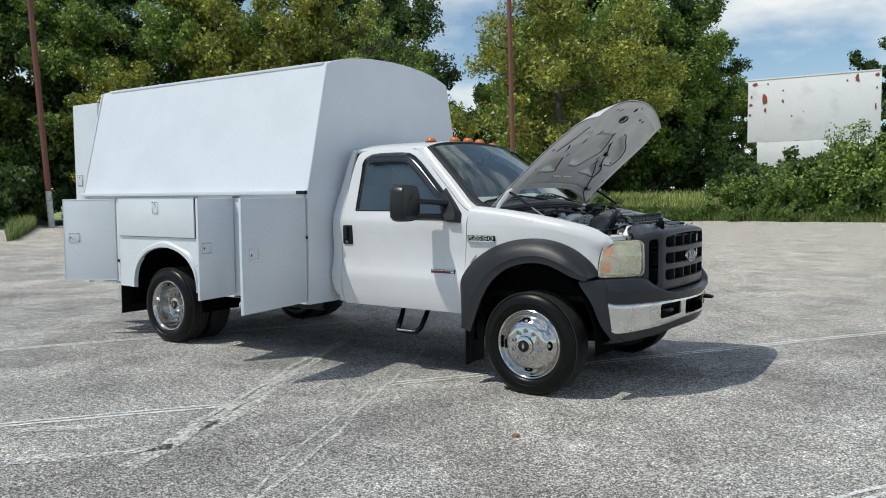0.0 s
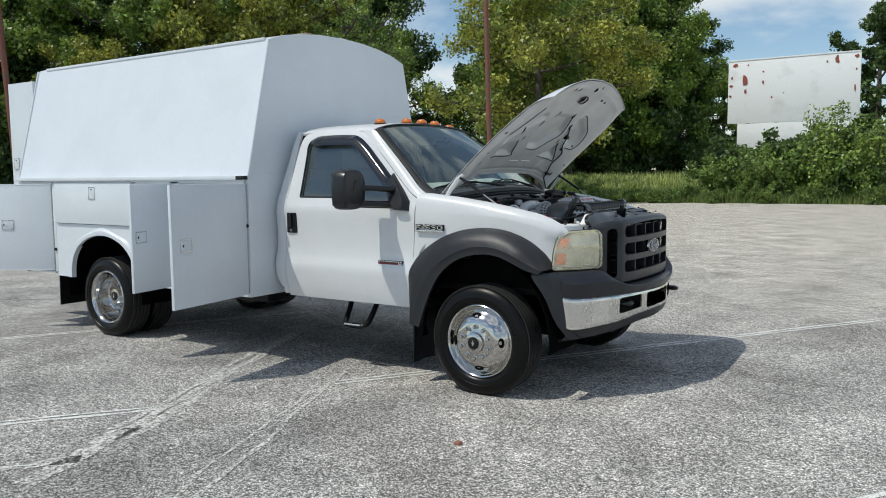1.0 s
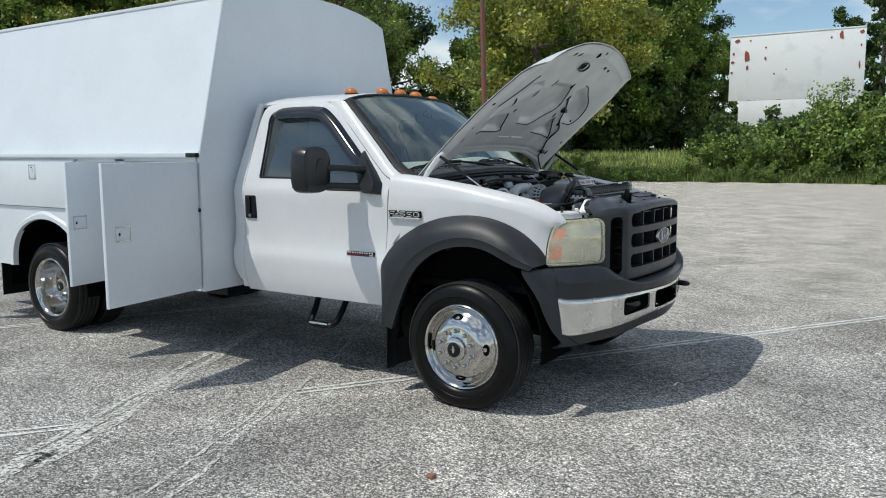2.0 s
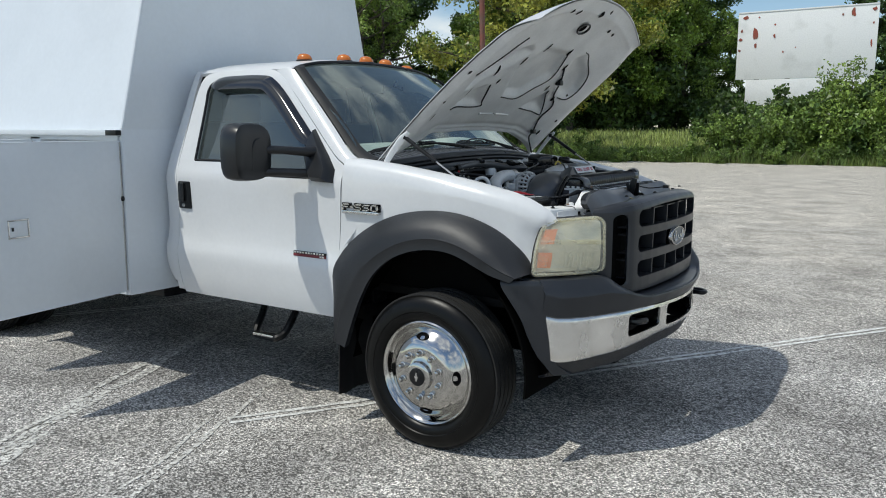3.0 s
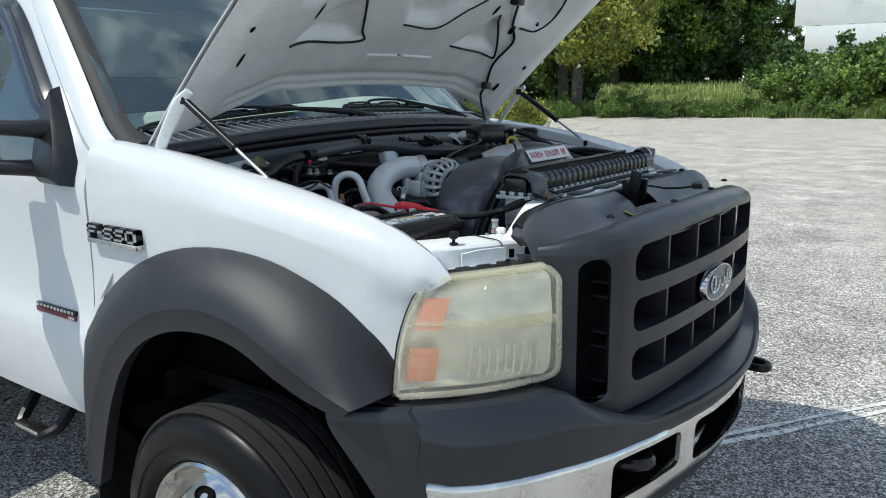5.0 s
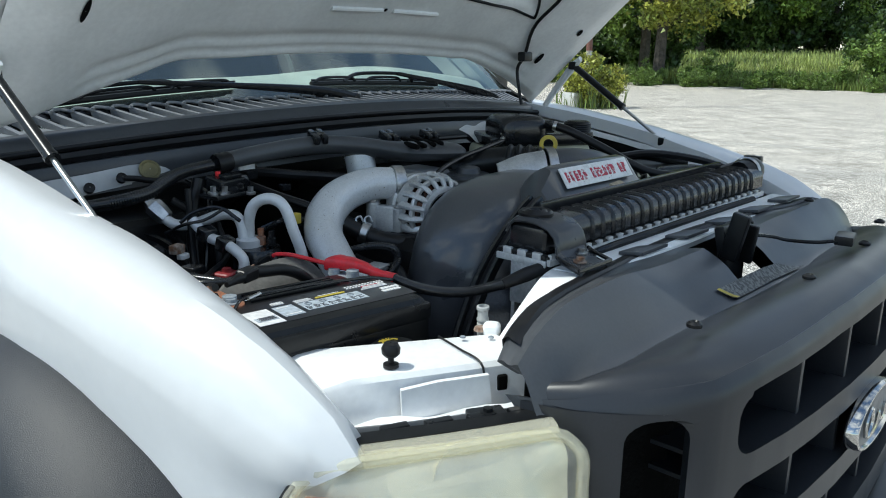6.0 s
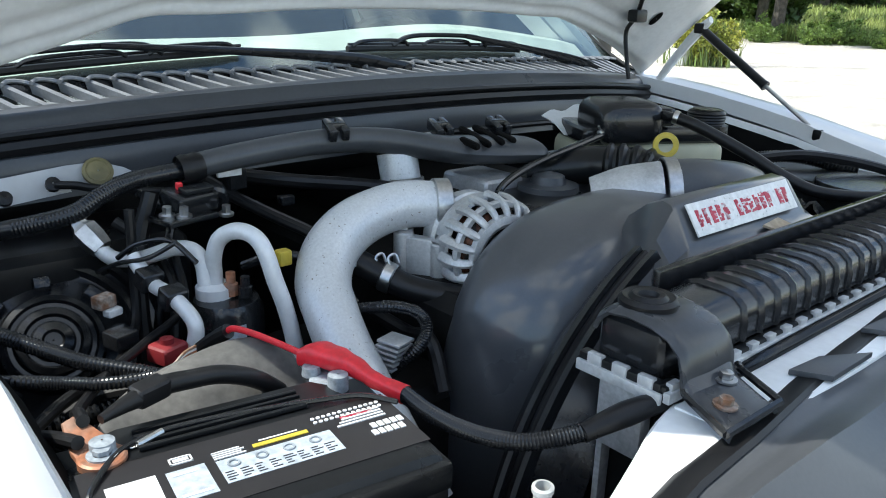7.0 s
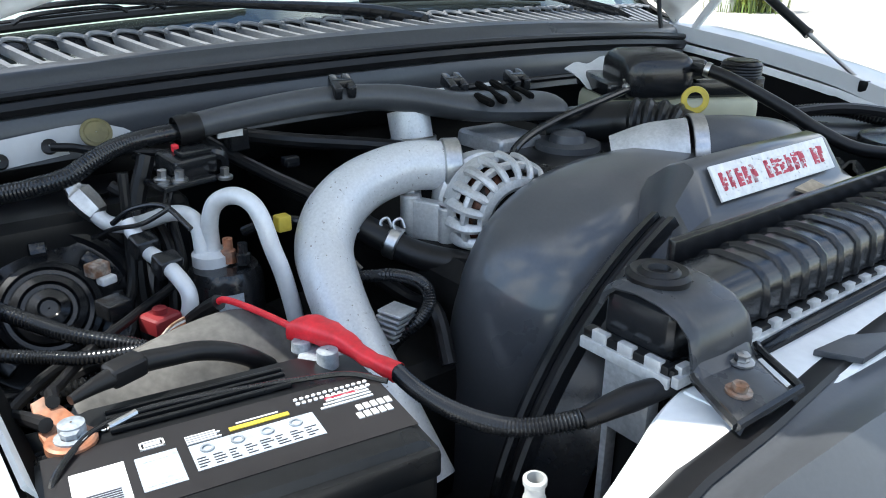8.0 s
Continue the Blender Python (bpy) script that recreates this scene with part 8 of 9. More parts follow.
for k in range(481):
    y = -0.30 + 0.80 * k / 480
    ph = ((y + 0.255) / 0.0335) % 1.0
    rows.append(tank_section(y, 0.0046 * math.exp(-((ph - 0.5) / 0.060) ** 4) if -0.262 < y < 0.445 else 0.0))
grid(bm, rows)
tank = part("radiator_tank", bm, SATIN, truck, "black ribbed radiator tank", 50)
bm = B()
box(bm, (0.398, -0.265, 1.300), (0.408, 0.45, 1.336), 0.003)
part("tank_rail", bm, SATIN, tank)
bm = B()
soft_box(bm, (0.450, -0.333, 1.296), (0.072, 0.074, 0.054), bevel=0.012)
part("tank_end", bm, SATIN, tank)
part("tank_hose", tube(B(), [(0.445, 0.47, 1.308), (0.452, 0.515, 1.314), (0.43, 0.55, 1.308), (0.37, 0.565, 1.285), (0.28, 0.55, 1.25)], [0.030, 0.031, 0.030, 0.027, 0.025], 14, 24), RUBBER, truck, "black radiator hose")
bm = B()
lathe(bm, [(0.034, -0.006), (0.036, 0.0), (0.034, 0.006)], aim((0.449, 0.50, 1.312), (0.1, 1, 0.1)), 18)
part("hose_clamp", bm, STEEL, truck)
bm = B()
box(bm, (0.487, -0.380, 1.270), (0.500, 0.47, 1.280), 0.003)
box(bm, (0.405, -0.382, 1.268), (0.495, -0.370, 1.282), 0.002)
crimp = part("tank_rim", bm, BLACK, truck, "dark seal under the crimped rim")
TAB_GREY = material("crimped_aluminium", (0.60, 0.61, 0.62), 0.40, metal=0.35, vary=0.25, scale=40, grain=0.1)
part("rim_strip", box(B(), (0.4985, -0.382, 1.2665), (0.5055, 0.47, 1.2765), 0.0012), TAB_GREY, crimp, "pale aluminium strip")
part("rim_strip", box(B(), (0.405, -0.3855, 1.2640), (0.498, -0.381, 1.2745), 0.0012), TAB_GREY, crimp)
tab = finish("crimp_tab", box(B(), (-0.0045, -0.0070, -0.007), (0.0028, 0.0070, 0.0020), 0.0012), TAB_GREY)
for k in range(25):
    ob = new("crimp_tab", tab)
    ob.parent = crimp
    ob.matrix_parent_inverse = Matrix()
    ob.location = (0.500, -0.368 + 0.0335 * k, 1.281)
tab2 = finish("crimp_tab", box(B(), (-0.008, -0.0035, -0.008), (0.008, 0.004, 0.0065), 0.0012), TAB_GREY)
for k in range(3):
    ob = new("crimp_tab", tab2)
    ob.parent = crimp
    ob.location = (0.424 + 0.028 * k, -0.380, 1.278)
bm = B()
box(bm, (0.428, -0.378, 1.195), (0.478, -0.362, 1.268), 0.003)
box(bm, (0.430, -0.376, 0.80), (0.437, -0.362, 1.20), 0.001)
part("radiator_side", bm, RADIATOR_GREY, truck, "grey aluminium radiator side")
bm = B()
box(bm, (0.42, -0.360, 0.80), (0.48, 0.44, 1.268))
part("radiator_core", bm, BLACK, truck)
# mount bracket over the tank's end
bm = B()
prof = [(0.414, 1.312), (0.417, 1.322), (0.428, 1.331), (0.450, 1.334), (0.474, 1.332), (0.494, 1.326), (0.507, 1.315), (0.513, 1.300), (0.514, 1.289), (0.522, 1.281), (0.555, 1.278), (0.572, 1.277)]
rows = []
for y in (-0.376, -0.371, -0.366, -0.337, -0.308, -0.303, -0.298):
    e = {-0.376: 0.005, -0.298: 0.005, -0.366: -0.0015, -0.308: -0.0015}.get(y, 0)
    rows.append([(x + (0.03 * (y + 0.345) if x > 0.49 else 0), y - 0.45 * max(0.0, x - 0.512), z - e) for x, z in prof])
grid(bm, rows, thick=0.004)
brkt = part("radiator_bracket", bm, STEEL_BLACK, truck, "black steel radiator bracket")
bm = B()
lathe(bm, [(0.029, -0.004), (0.030, 0.004), (0.026, 0.008), (0.020, 0.006), (0.016, 0.010), (0.011, 0.009), (0.009, 0.004), (0.001, 0.003)], Matrix.Translation((0.448, -0.343, 1.334)) @ Matrix.Scale(0.92, 4), 28)
part("rubber_mount", bm, RUBBER, brkt, "round black rubber mount")
for p, mt in (((0.547, -0.366, 1.280), RUST), ((0.524, -0.327, 1.282), STEEL)):
    bm = B()
    bolt(bm, p, (0.08, 0, 1), 0.0062, 0.008)
    part("bolt", bm, mt, brkt, "flanged bolt")
for y in (-0.378, -0.292):
    part("bracket_lip", tube(B(), [(0.515, y, 1.284), (0.524, y - 0.005, 1.2815), (0.571, y - 0.027, 1.2785)], 0.0035, 6, 8), SATIN, brkt)
part("bracket_lip", tube(B(), [(0.571, -0.405, 1.2785), (0.571, -0.319, 1.2785)], 0.0035, 6), SATIN, brkt)

# ---- pale core support ----
bm = B()
path = [(0.490, -0.340, 1.262), (0.504, -0.400, 1.262), (0.521, -0.450, 1.258), (0.530, -0.490, 1.244), (0.530, -0.525, 1.218), (0.536, -0.565, 1.198)]
p = glide(path, 18)
rows = []
for k, v in enumerate(p):
    w = 0.072 - 0.010 * k / 17
    rows.append([v + Vector((0.004, 0.004, -0.05)), v + Vector((0.0, 0.0, -0.008)), v + Vector((0.006, -0.002, 0.0)), v + Vector((w, -0.010, 0.003)), v + Vector((w + 0.014, -0.014, -0.014))])
grid(bm, rows, thick=0.004)
core = part("core_support", bm, INNER_PAINT, truck, "white painted radiator support")
bm = B()
box(bm, (0.506, -0.375, 1.258), (0.575, 0.52, 1.265), 0.002)
part("support_bar", bm, INNER_PAINT, core, "white upper tie bar")
bm = B()
rows = []
for y in (-0.84, -0.80, -0.76, -0.72, -0.68, -0.64, -0.60, -0.56, -0.525):
    x0, x1, z = 0.345 + 0.64 * (y + 0.78), 0.462 + 0.52 * (y + 0.81), 1.198 - 0.02 * max(0, (-0.76 - y) / 0.08)
    rows.append([(x0, y, z - 0.035), (x0, y, z), (x0 + 0.006, y, z + 0.003), (x0 + 0.05, y, z + 0.002), (x1 - 0.006, y, z), (x1, y, z - 0.006), (x1 + 0.004, y, z - 0.04), (x1 + 0.010, y, z - 0.075)])
grid(bm, rows, thick=0.004)
part("side_shelf", bm, INNER_PAINT, core, "white shelf beside the radiator")
bm = B()
rows = []
for y in np.linspace(-0.79, -0.545, 12):
    xb, z = 0.478 + 0.67 * (y + 0.79), 1.146 + 0.06 * (y + 0.79)
    wob = 0.006 * math.sin(y * 75) + 0.005 * math.sin(y * 41 + 1)
    rows.append([(xb, y, z - 0.006), (xb + 0.006, y, z + wob * 0.6), (xb + 0.030 + wob, y, z + 0.002), (xb + 0.048 + wob * 2, y, z), (xb + 0.050 + wob * 2, y, z - 0.012)])
grid(bm, rows, thick=0.004)
part("lamp_shelf", bm, INNER_PAINT, core, "white strip above the headlight")
bm = B()
prism(bm, [(0.524, -0.715, 1.128), (0.521, -0.715, 1.184), (0.545, -0.675, 1.190), (0.576, -0.615, 1.190), (0.580, -0.610, 1.13)], (0.006, -0.004, 0))
part("support_tab", bm, INNER_PAINT, core, "white overlapping tab")
bm = B()
# A dark block painted as the shaded inside of the hole.
soft_box(bm, (0.578, -0.588, 1.170), (0.010, 0.014, 0.021), yaw=-28, bevel=0.003)
part("square_hole", bm, SLOT, core, "dark square hole")
round_bar("panel_seam", [(0.470, -0.59, 1.2035), (0.52, -0.604, 1.2030), (0.565, -0.615, 1.200), (0.576, -0.618, 1.17)], 0.0015, RUBBER, 16, parent=core)
bm = B()
lathe(bm, [(0.010, 0.0), (0.010, 0.004), (0.004, 0.005), (0.004, 0.013), (0.008, 0.014), (0.0115, 0.018), (0.012, 0.025), (0.009, 0.031), (0.001, 0.032)], Matrix.Translation((0.492, -0.702, 1.200)), 16)
part("hood_bumper", bm, RUBBER, truck, "black adjustable hood bumper")
bm = B()
lathe(bm, [(0.0078, -0.05), (0.0082, 0.014), (0.0088, 0.016), (0.0074, 0.018), (0.0088, 0.021), (0.0088, 0.024), (0.0074, 0.026), (0.0074, 0.036), (0.0090, 0.038), (0.0090, 0.042), (0.0062, 0.043), (0.0055, 0.02)], Matrix.Translation((0.483, -0.511, 1.190)) @ pose(0, 0, 0, 4, 2, 0), 18)
part("filler_neck", bm, material("grey_tube", (0.42, 0.43, 0.42), 0.5, vary=0.2, scale=60), truck, "grey plastic tube")
bm = B()
soft_box(bm, (0.506, -0.520, 1.205), (0.025, 0.024, 0.020), yaw=30, bevel=0.009)
boss = part("tube_boss", bm, INNER_PAINT, truck, "white clip holding the tube")
bm = B()
lathe(bm, [(0.010, 0), (0.008, 0.005), (0.001, 0.006)], Matrix.Translation((0.494, -0.530, 1.203)), 10)
part("rust_spot", bm, RUST, boss, "rusty bolt on the shelf")
for p in ((0.585, -0.53, 1.200), (0.50, -0.575, 1.206), (0.525, -0.545, 1.204)):
    bm = B()
    lathe(bm, [(0.0042, 0), (0.0036, 0.002), (0.001, 0.002)], Matrix.Translation(p), 10)
    part("rivet", bm, LEAD, core)
bm = B()
bolt(bm, (0.625, -0.560, 1.170), (1, -0.3, 0.1), 0.010, 0.014)
part("bolt", bm, STEEL, core)
bm = B()
lathe(bm, [(0.034, 0), (0.036, 0.010), (0.030, 0.016), (0.001, 0.018)], Matrix.Translation((0.430, -0.636, 1.178)) @ pose(0, 0, 0, 0, 0, 0), 22)
wcap = part("washer_cap", bm, BLACK, truck, "black washer cap with yellow sign")
bm = B()
for k in range(5):
    a = math.pi * (0.15 + 0.7 * k / 4)
    tube(bm, [(0.414 + 0.003 * math.sin(a), -0.636 + 0.004 * math.cos(a), 1.1955), (0.412 - 0.006 * math.sin(a), -0.636 + 0.011 * math.cos(a), 1.1950)], 0.0009, 4)
tube(bm, [(0.424, -0.649, 1.1965), (0.418, -0.646, 1.1965), (0.418, -0.626, 1.1965), (0.424, -0.623, 1.1965)], 0.0011, 4)
part("washer_sign", bm, YELLOW, wcap)
bm = B()
soft_box(bm, (0.618, -0.665, 1.164), (0.034, 0.046, 0.008), yaw=-30, bevel=0.003)
clipb = part("lamp_clip", bm, BLACK, core)
bm = B()
bolt(bm, (0.618, -0.665, 1.168), (0, 0, 1), 0.006, 0.006)
part("bolt", bm, BLACK, clipb)


def lamp_top():
    bm = B()
    rows = []
    for u in np.linspace(0.0, 0.98, 12):
        q = lamp_point(u, 1.0)
        rows.append([q + Vector((-0.020, 0.014, -0.006)), q + Vector((-0.022, 0.016, 0.006)), q + Vector((-0.040, 0.027, 0.008)), q + Vector((-0.044, 0.030, 0.002)), q + Vector((-0.058, 0.039, 0.001)), q + Vector((-0.085, 0.055, -0.012))])
    grid(bm, rows, thick=0.005)
    for u in (0.12, 0.34, 0.56, 0.78):
        soft_box(bm, lamp_point(u, 1.0) + Vector((-0.046, 0.032, 0.004)), (0.012, 0.034, 0.008), yaw=-23, bevel=0.002)
    return bm


def lamp_flange():
    return grid(B(), [[p, p + Vector((-0.006, 0.004, 0.005)), p + Vector((-0.021, 0.015, 0.006))] for p in (lamp_point(u, 1.0, 0.001) for u in np.linspace(0.0, 1.0, 16))], thick=0.002)


for f, flip in zip(lamps, (False, True)):
    bm = lamp_top()
    part("lamp_case", mirrored(bm) if flip else bm, BLACK, f, "black headlight case")
    bm = lamp_flange()
    part("lens_flange", mirrored(bm) if flip else bm, LENS, f, "pale upper edge of the lens")

# ---- plastic shield behind the grille ----
def shield_x(y):
    return interp(abs(y), [(0, 0.528), (0.24, 0.544), (0.37, 0.560), (0.46, 0.564), (0.52, 0.574), (0.58, 0.588), (0.64, 0.606)])


def shield_front(y):
    return interp(abs(y), [(0, 0.735), (0.27, 0.715), (0.47, 0.695), (0.60, 0.685), (0.64, 0.672)])


def shield_z(x, y):
    """Height of the crumpled plastic sheet: a folded rear lip, a hump and a trough before the grille."""
    s = (x - shield_x(y)) / (shield_front(y) - shield_x(y))
    z = interp(s, [(0, 1.260), (0.05, 1.264), (0.18, 1.264), (0.24, 1.260), (0.42, 1.266 + 0.010 * math.exp(-((abs(y) - 0.42) / 0.12) ** 2)), (0.62, 1.246), (0.85, 1.206), (1.0, 1.196)])
    z -= 0.028 * (max(0, abs(y) - 0.52) / 0.11) ** 1.3
    return z + 0.006 * noise.noise((x * 11, y * 7, 2.0))


bm = B()
rows = [[(x, y, shield_z(x, y)) for x in np.linspace(shield_x(y), shield_front(y), 15)] for y in np.linspace(-0.63, 0.63, 41)]
rows = [[(x + 0.004, y + 0.035, z * 0.2 + 0.8 * 1.182) for x, y, z in rows[0]]] + [[(x + 0.002, y - 0.004, z - 0.012) for x, y, z in rows[0]]] + rows[1:-1] + [[(x, y + 0.004, z - 0.012) for x, y, z in rows[-1]]]
hole = {(k, j) for k in range(18, 23) for j in range(4, 11)}
vs = [[bm.verts.new(p) for p in row] for row in rows]
fs = [bm.faces.new((vs[k][j], vs[k + 1][j], vs[k + 1][j + 1], vs[k][j + 1])) for k in range(40) for j in range(14) if (k, j) not in hole]
bmesh.ops.recalc_face_normals(bm, faces=fs)
shield = part("radiator_shield", bm, DUSTY, truck, "large dusty grey plastic radiator shield", 30)
bm = B()
rows = []
for y in np.linspace(-0.612, 0.60, 48):
    x = shield_x(y)
    rows.append([(x - 0.001, y, shield_z(x, y) - 0.012), (x - 0.003, y, shield_z(x, y) + 0.001), (x + 0.004, y, shield_z(x + 0.004, y) + 0.004), (x + 0.020, y, shield_z(x + 0.020, y) + 0.004), (x + 0.024, y, shield_z(x + 0.024, y) + 0.0005)])
grid(bm, rows)
part("shield_edge", bm, RUBBER, shield, "black folded rear edge")
for x, y in ((0.758, -0.430), (0.790, -0.10), (0.790, 0.20), (0.758, 0.43), (0.62, 0.42), (0.60, 0.14)):
    z = (1.2475 if x > 0.70 else shield_z(x, y)) + 0.004
    bm = B()
    lathe(bm, [(0.010, -0.002), (0.010, 0.002), (0.006, 0.005), (0.004, 0.003), (0.001, 0.003)], Matrix.Translation((x, y, z)), 16)
    part("push_clip", bm, BLACK, shield, "black push clip")
bm = B()
grid(bm, [[(0.681 + 0.022 * a + 0.004 * b, -0.179 + 0.03 * a + (0.25 + 0.05 * a) * b, shield_z(0.681 + 0.022 * a + 0.004 * b, -0.179 + 0.03 * a + (0.25 + 0.05 * a) * b) + 0.004) for a in np.linspace(0, 1, 5)] for b in np.linspace(0, 1, 9)])
st = part("sticker", bm, material("printed_sticker", (0.16, 0.165, 0.155), 0.5, second=(0.045, 0.045, 0.045), scale=160, lo=0.45, hi=0.55), shield, "worn printed sticker with yellow end")
bm = B()
grid(bm, [[(0.681 + 0.022 * a + 0.004 * b, -0.179 + 0.03 * a + (0.25 + 0.05 * a) * b, shield_z(0.681 + 0.022 * a + 0.004 * b, -0.179 + 0.03 * a + (0.25 + 0.05 * a) * b) + 0.0055) for a in np.linspace(0, 1, 5)] for b in (0, 0.035)])
part("sticker_end", bm, YELLOW, st)
# hood latch standing in its opening
bm = B()
soft_box(bm, (0.622, 0.005, 1.235), (0.018, 0.060, 0.11), roll=0, pitch=-12, bevel=0.004)
soft_box(bm, (0.640, -0.020, 1.275), (0.030, 0.016, 0.085), pitch=12, bevel=0.004)
soft_box(bm, (0.640, 0.036, 1.255), (0.030, 0.014, 0.07), pitch=6, bevel=0.004)
latch = part("hood_latch", bm, BLACK, truck, "black hood latch")
bm = B()
box(bm, (0.60, -0.08, 1.14), (0.69, 0.09, 1.16), 0.004)
part("latch_well", bm, SLOT, latch)
part("release_rod", tube(B(), [(0.645, 0.045, 1.27), (0.665, 0.09, 1.262), (0.69, 0.10, 1.258), (0.735, 0.10, 1.262), (0.76, 0.115, 1.266)], 0.0035, 6, 24), BLACK, latch)
bm = B()
soft_box(bm, (0.772, 0.14, 1.268), (0.030, 0.055, 0.016), yaw=10, bevel=0.003)
part("release_handle", bm, BLACK, latch)
part("support_loom", ribbed(B(), [(0.508, -0.285, 1.266), (0.510, -0.18, 1.270), (0.509, 0.0, 1.270), (0.508, 0.2, 1.270), (0.508, 0.4, 1.268)], 0.0062, 0.004), SATIN, truck, "black ribbed wiring loom")
for k in range(5):
    y = -0.24 + 0.16 * k
    bm = B()
    prism(bm, [(0.540, y, 1.266), (0.575, y + 0.015, 1.268), (0.575, y + 0.10, 1.268), (0.545, y + 0.05, 1.267)], (0, 0, 0.006), 0.001)
    part("shield_tab", bm, DUSTY, shield)

# ---- battery ----
E1, F1 = Vector((0.145, 0.989, 0)), Vector((0.989, -0.145, 0))
O1 = Vector((0.194, -0.805, 1.238))
bmx = Matrix(((E1.x, -F1.x, 0, O1.x), (E1.y, -F1.y, 0, O1.y), (0, 0, 1, O1.z), (0, 0, 0, 1)))
# local frame: x along the battery, y towards the bulkhead, z up from the lid
battery = thing("car_battery", tuple(bmx @ Vector((0.14, -0.09, -0.2))), "black truck battery with worn labels and cables", "battery")


def local(name, bm, mat, label="", parent=None):
    bm.transform(bmx)
    return part(name, bm, mat, parent or battery, label)


bm = B()
box(bm, (0.002, -0.176, -0.20), (0.290, -0.002, -0.032), 0.006)
local("case", bm, BLACK, "black plastic case")
bm = B()
box(bm, (0.0, -0.178, -0.036), (0.292, 0.0, -0.010), 0.005)
rows = []
for x in (0.004, 0.008, 0.018, 0.06, 0.15, 0.235, 0.276, 0.285, 0.288):
    e = 0.012 if x in (0.004, 0.288) else (0.004 if x in (0.008, 0.285) else 0)
    f = 0.018 if x < 0.05 or x > 0.25 else 0.0
    rows.append([(x, -0.172, -0.012), (x, -0.168, -0.003 - e), (x, -0.160, 0.0 - e), (x, -0.09, 0.0 - e), (x, -0.052, 0.0 - e - f * 0.2), (x, -0.040, 0.002 - e - f), (x, -0.010, 0.002 - e - f), (x, -0.004, -0.012)])
grid(bm, rows)
lid = local("lid", bm, BLACK, "black battery lid")
bm = B()
for k in range(4):
    y = -0.024 - 0.009 * k
    box(bm, (0.07, y - 0.002, 0.001), (0.215, y + 0.002, 0.005), 0.001)
local("lid_rib", bm, BLACK, parent=lid)


def sticker(name, x0, x1, y0, y1, mat, label="", h=0.0012):
    bm = B()
    box(bm, (x0, y0, 0.0), (x1, y1, h))
    return local(name, bm, mat, label)


sticker("label", 0.02, 0.284, -0.152, -0.062, material("black_label", (0.016, 0.014, 0.015), 0.28, vary=0.2, coat=0.4), "glossy black label", 0.0008)
sticker("label_panel", 0.036, 0.073, -0.150, -0.092, WHITE_LABEL, "white bar label")
sticker("label_panel", 0.080, 0.110, -0.136, -0.094, GREY_LABEL, "pale grey label")
big = sticker("label_panel", 0.118, 0.216, -0.130, -0.097, GREY_LABEL, "pale grey warning label")
sticker("label_panel", 0.151, 0.199, -0.0925, -0.0875, YELLOW, "yellow bar", 0.0016)
sticker("label_panel", 0.158, 0.192, -0.0845, -0.0828, WHITE_LABEL, "")
sticker("print_bar", 0.040, 0.070, -0.137, -0.122, GREY_LABEL, "", 0.0018)
for k in range(5):
    sticker("print_bar", 0.044 + 0.002 * (k % 2), 0.067, -0.135 + 0.0026 * k, -0.1338 + 0.0026 * k, INK, "", 0.0022)
for k in range(4):
    sticker("print_bar", 0.118, 0.144 - 0.003 * (k % 2), -0.095 + 0.0030 * k, -0.0935 + 0.0030 * k, WHITE_LABEL, "", 0.0018)
for k in range(4):
    sticker("print_bar", 0.224 + 0.004 * k, 0.270, -0.098 + 0.0045 * k, -0.0958 + 0.0045 * k, WHITE_LABEL, "", 0.0018)
sticker("print_bar", 0.232, 0.262, -0.086, -0.0835, RED_INK, "", 0.0018)
for k in range(2):
    sticker("print_bar", 0.084, 0.106 - 0.004 * k, -0.132 + 0.030 * k, -0.129 + 0.030 * k, WHITE_LABEL, "", 0.0018)
g = random.Random(21)
for k in range(8):
    x = 0.120 + 0.0118 * k
    for j in range(4):
        sticker("print_bar", x, x + g.uniform(0.004, 0.010), -0.127 + 0.0035 * j, -0.1262 + 0.0035 * j, INK, "", 0.0018)
for k in range(4):
    bm = B()
    lathe(bm, [(0.0052, 0.0), (0.0052, 0.0018), (0.0036, 0.0018), (0.0036, 0.0005)], Matrix.Translation((0.130 + 0.023 * k, -0.106, 0.0006)), 14)
    local("warning_sign", bm, LEAD, parent=big)
dot = B()
for r in range(2):
    for k in range(13):
        lathe(dot, [(0.0019, 0), (0.0019, 0.0018), (0.0005, 0.0018)], Matrix.Translation((0.210 + 0.0052 * k, -0.0745 - 0.0065 * r, 0.0)), 8)
local("date_dots", dot, WHITE_LABEL, "rows of white date dots")
for y, n, x0, w in ((-0.121, 5, 0.246, 0.0064), (-0.110, 5, 0.250, 0.0064)):
    for k in range(n):
        sticker("logo_bar", x0 + w * k, x0 + w * k + 0.0046, y - 0.0035, y + 0.0045, WHITE_LABEL, "", 0.0018)
for lo, hi in (((0.086, -0.086), (0.104, -0.0846)), ((0.086, -0.0775), (0.104, -0.0761)), ((0.086, -0.086), (0.0874, -0.0761)), ((0.1026, -0.086), (0.104, -0.0761)), ((0.089, -0.083), (0.101, -0.079))):
    sticker("print_bar", lo[0], hi[0], lo[1], hi[1], WHITE_LABEL, "", 0.0018)
letters("6/2", 0.011, bmx @ Matrix.Translation((0.070, -0.040, 0.0030)) @ pose(0, 0, 0, 0, 0, 180), 0.0004, WHITE_LABEL, battery, "label_letters")
bm = B()
lathe(bm, [(0.011, -0.02), (0.010, 0.012), (0.001, 0.013)], Matrix.Translation((0.045, -0.040, 0.0)), 16)
local("terminal", bm, LEAD, "lead post")
bm = B()
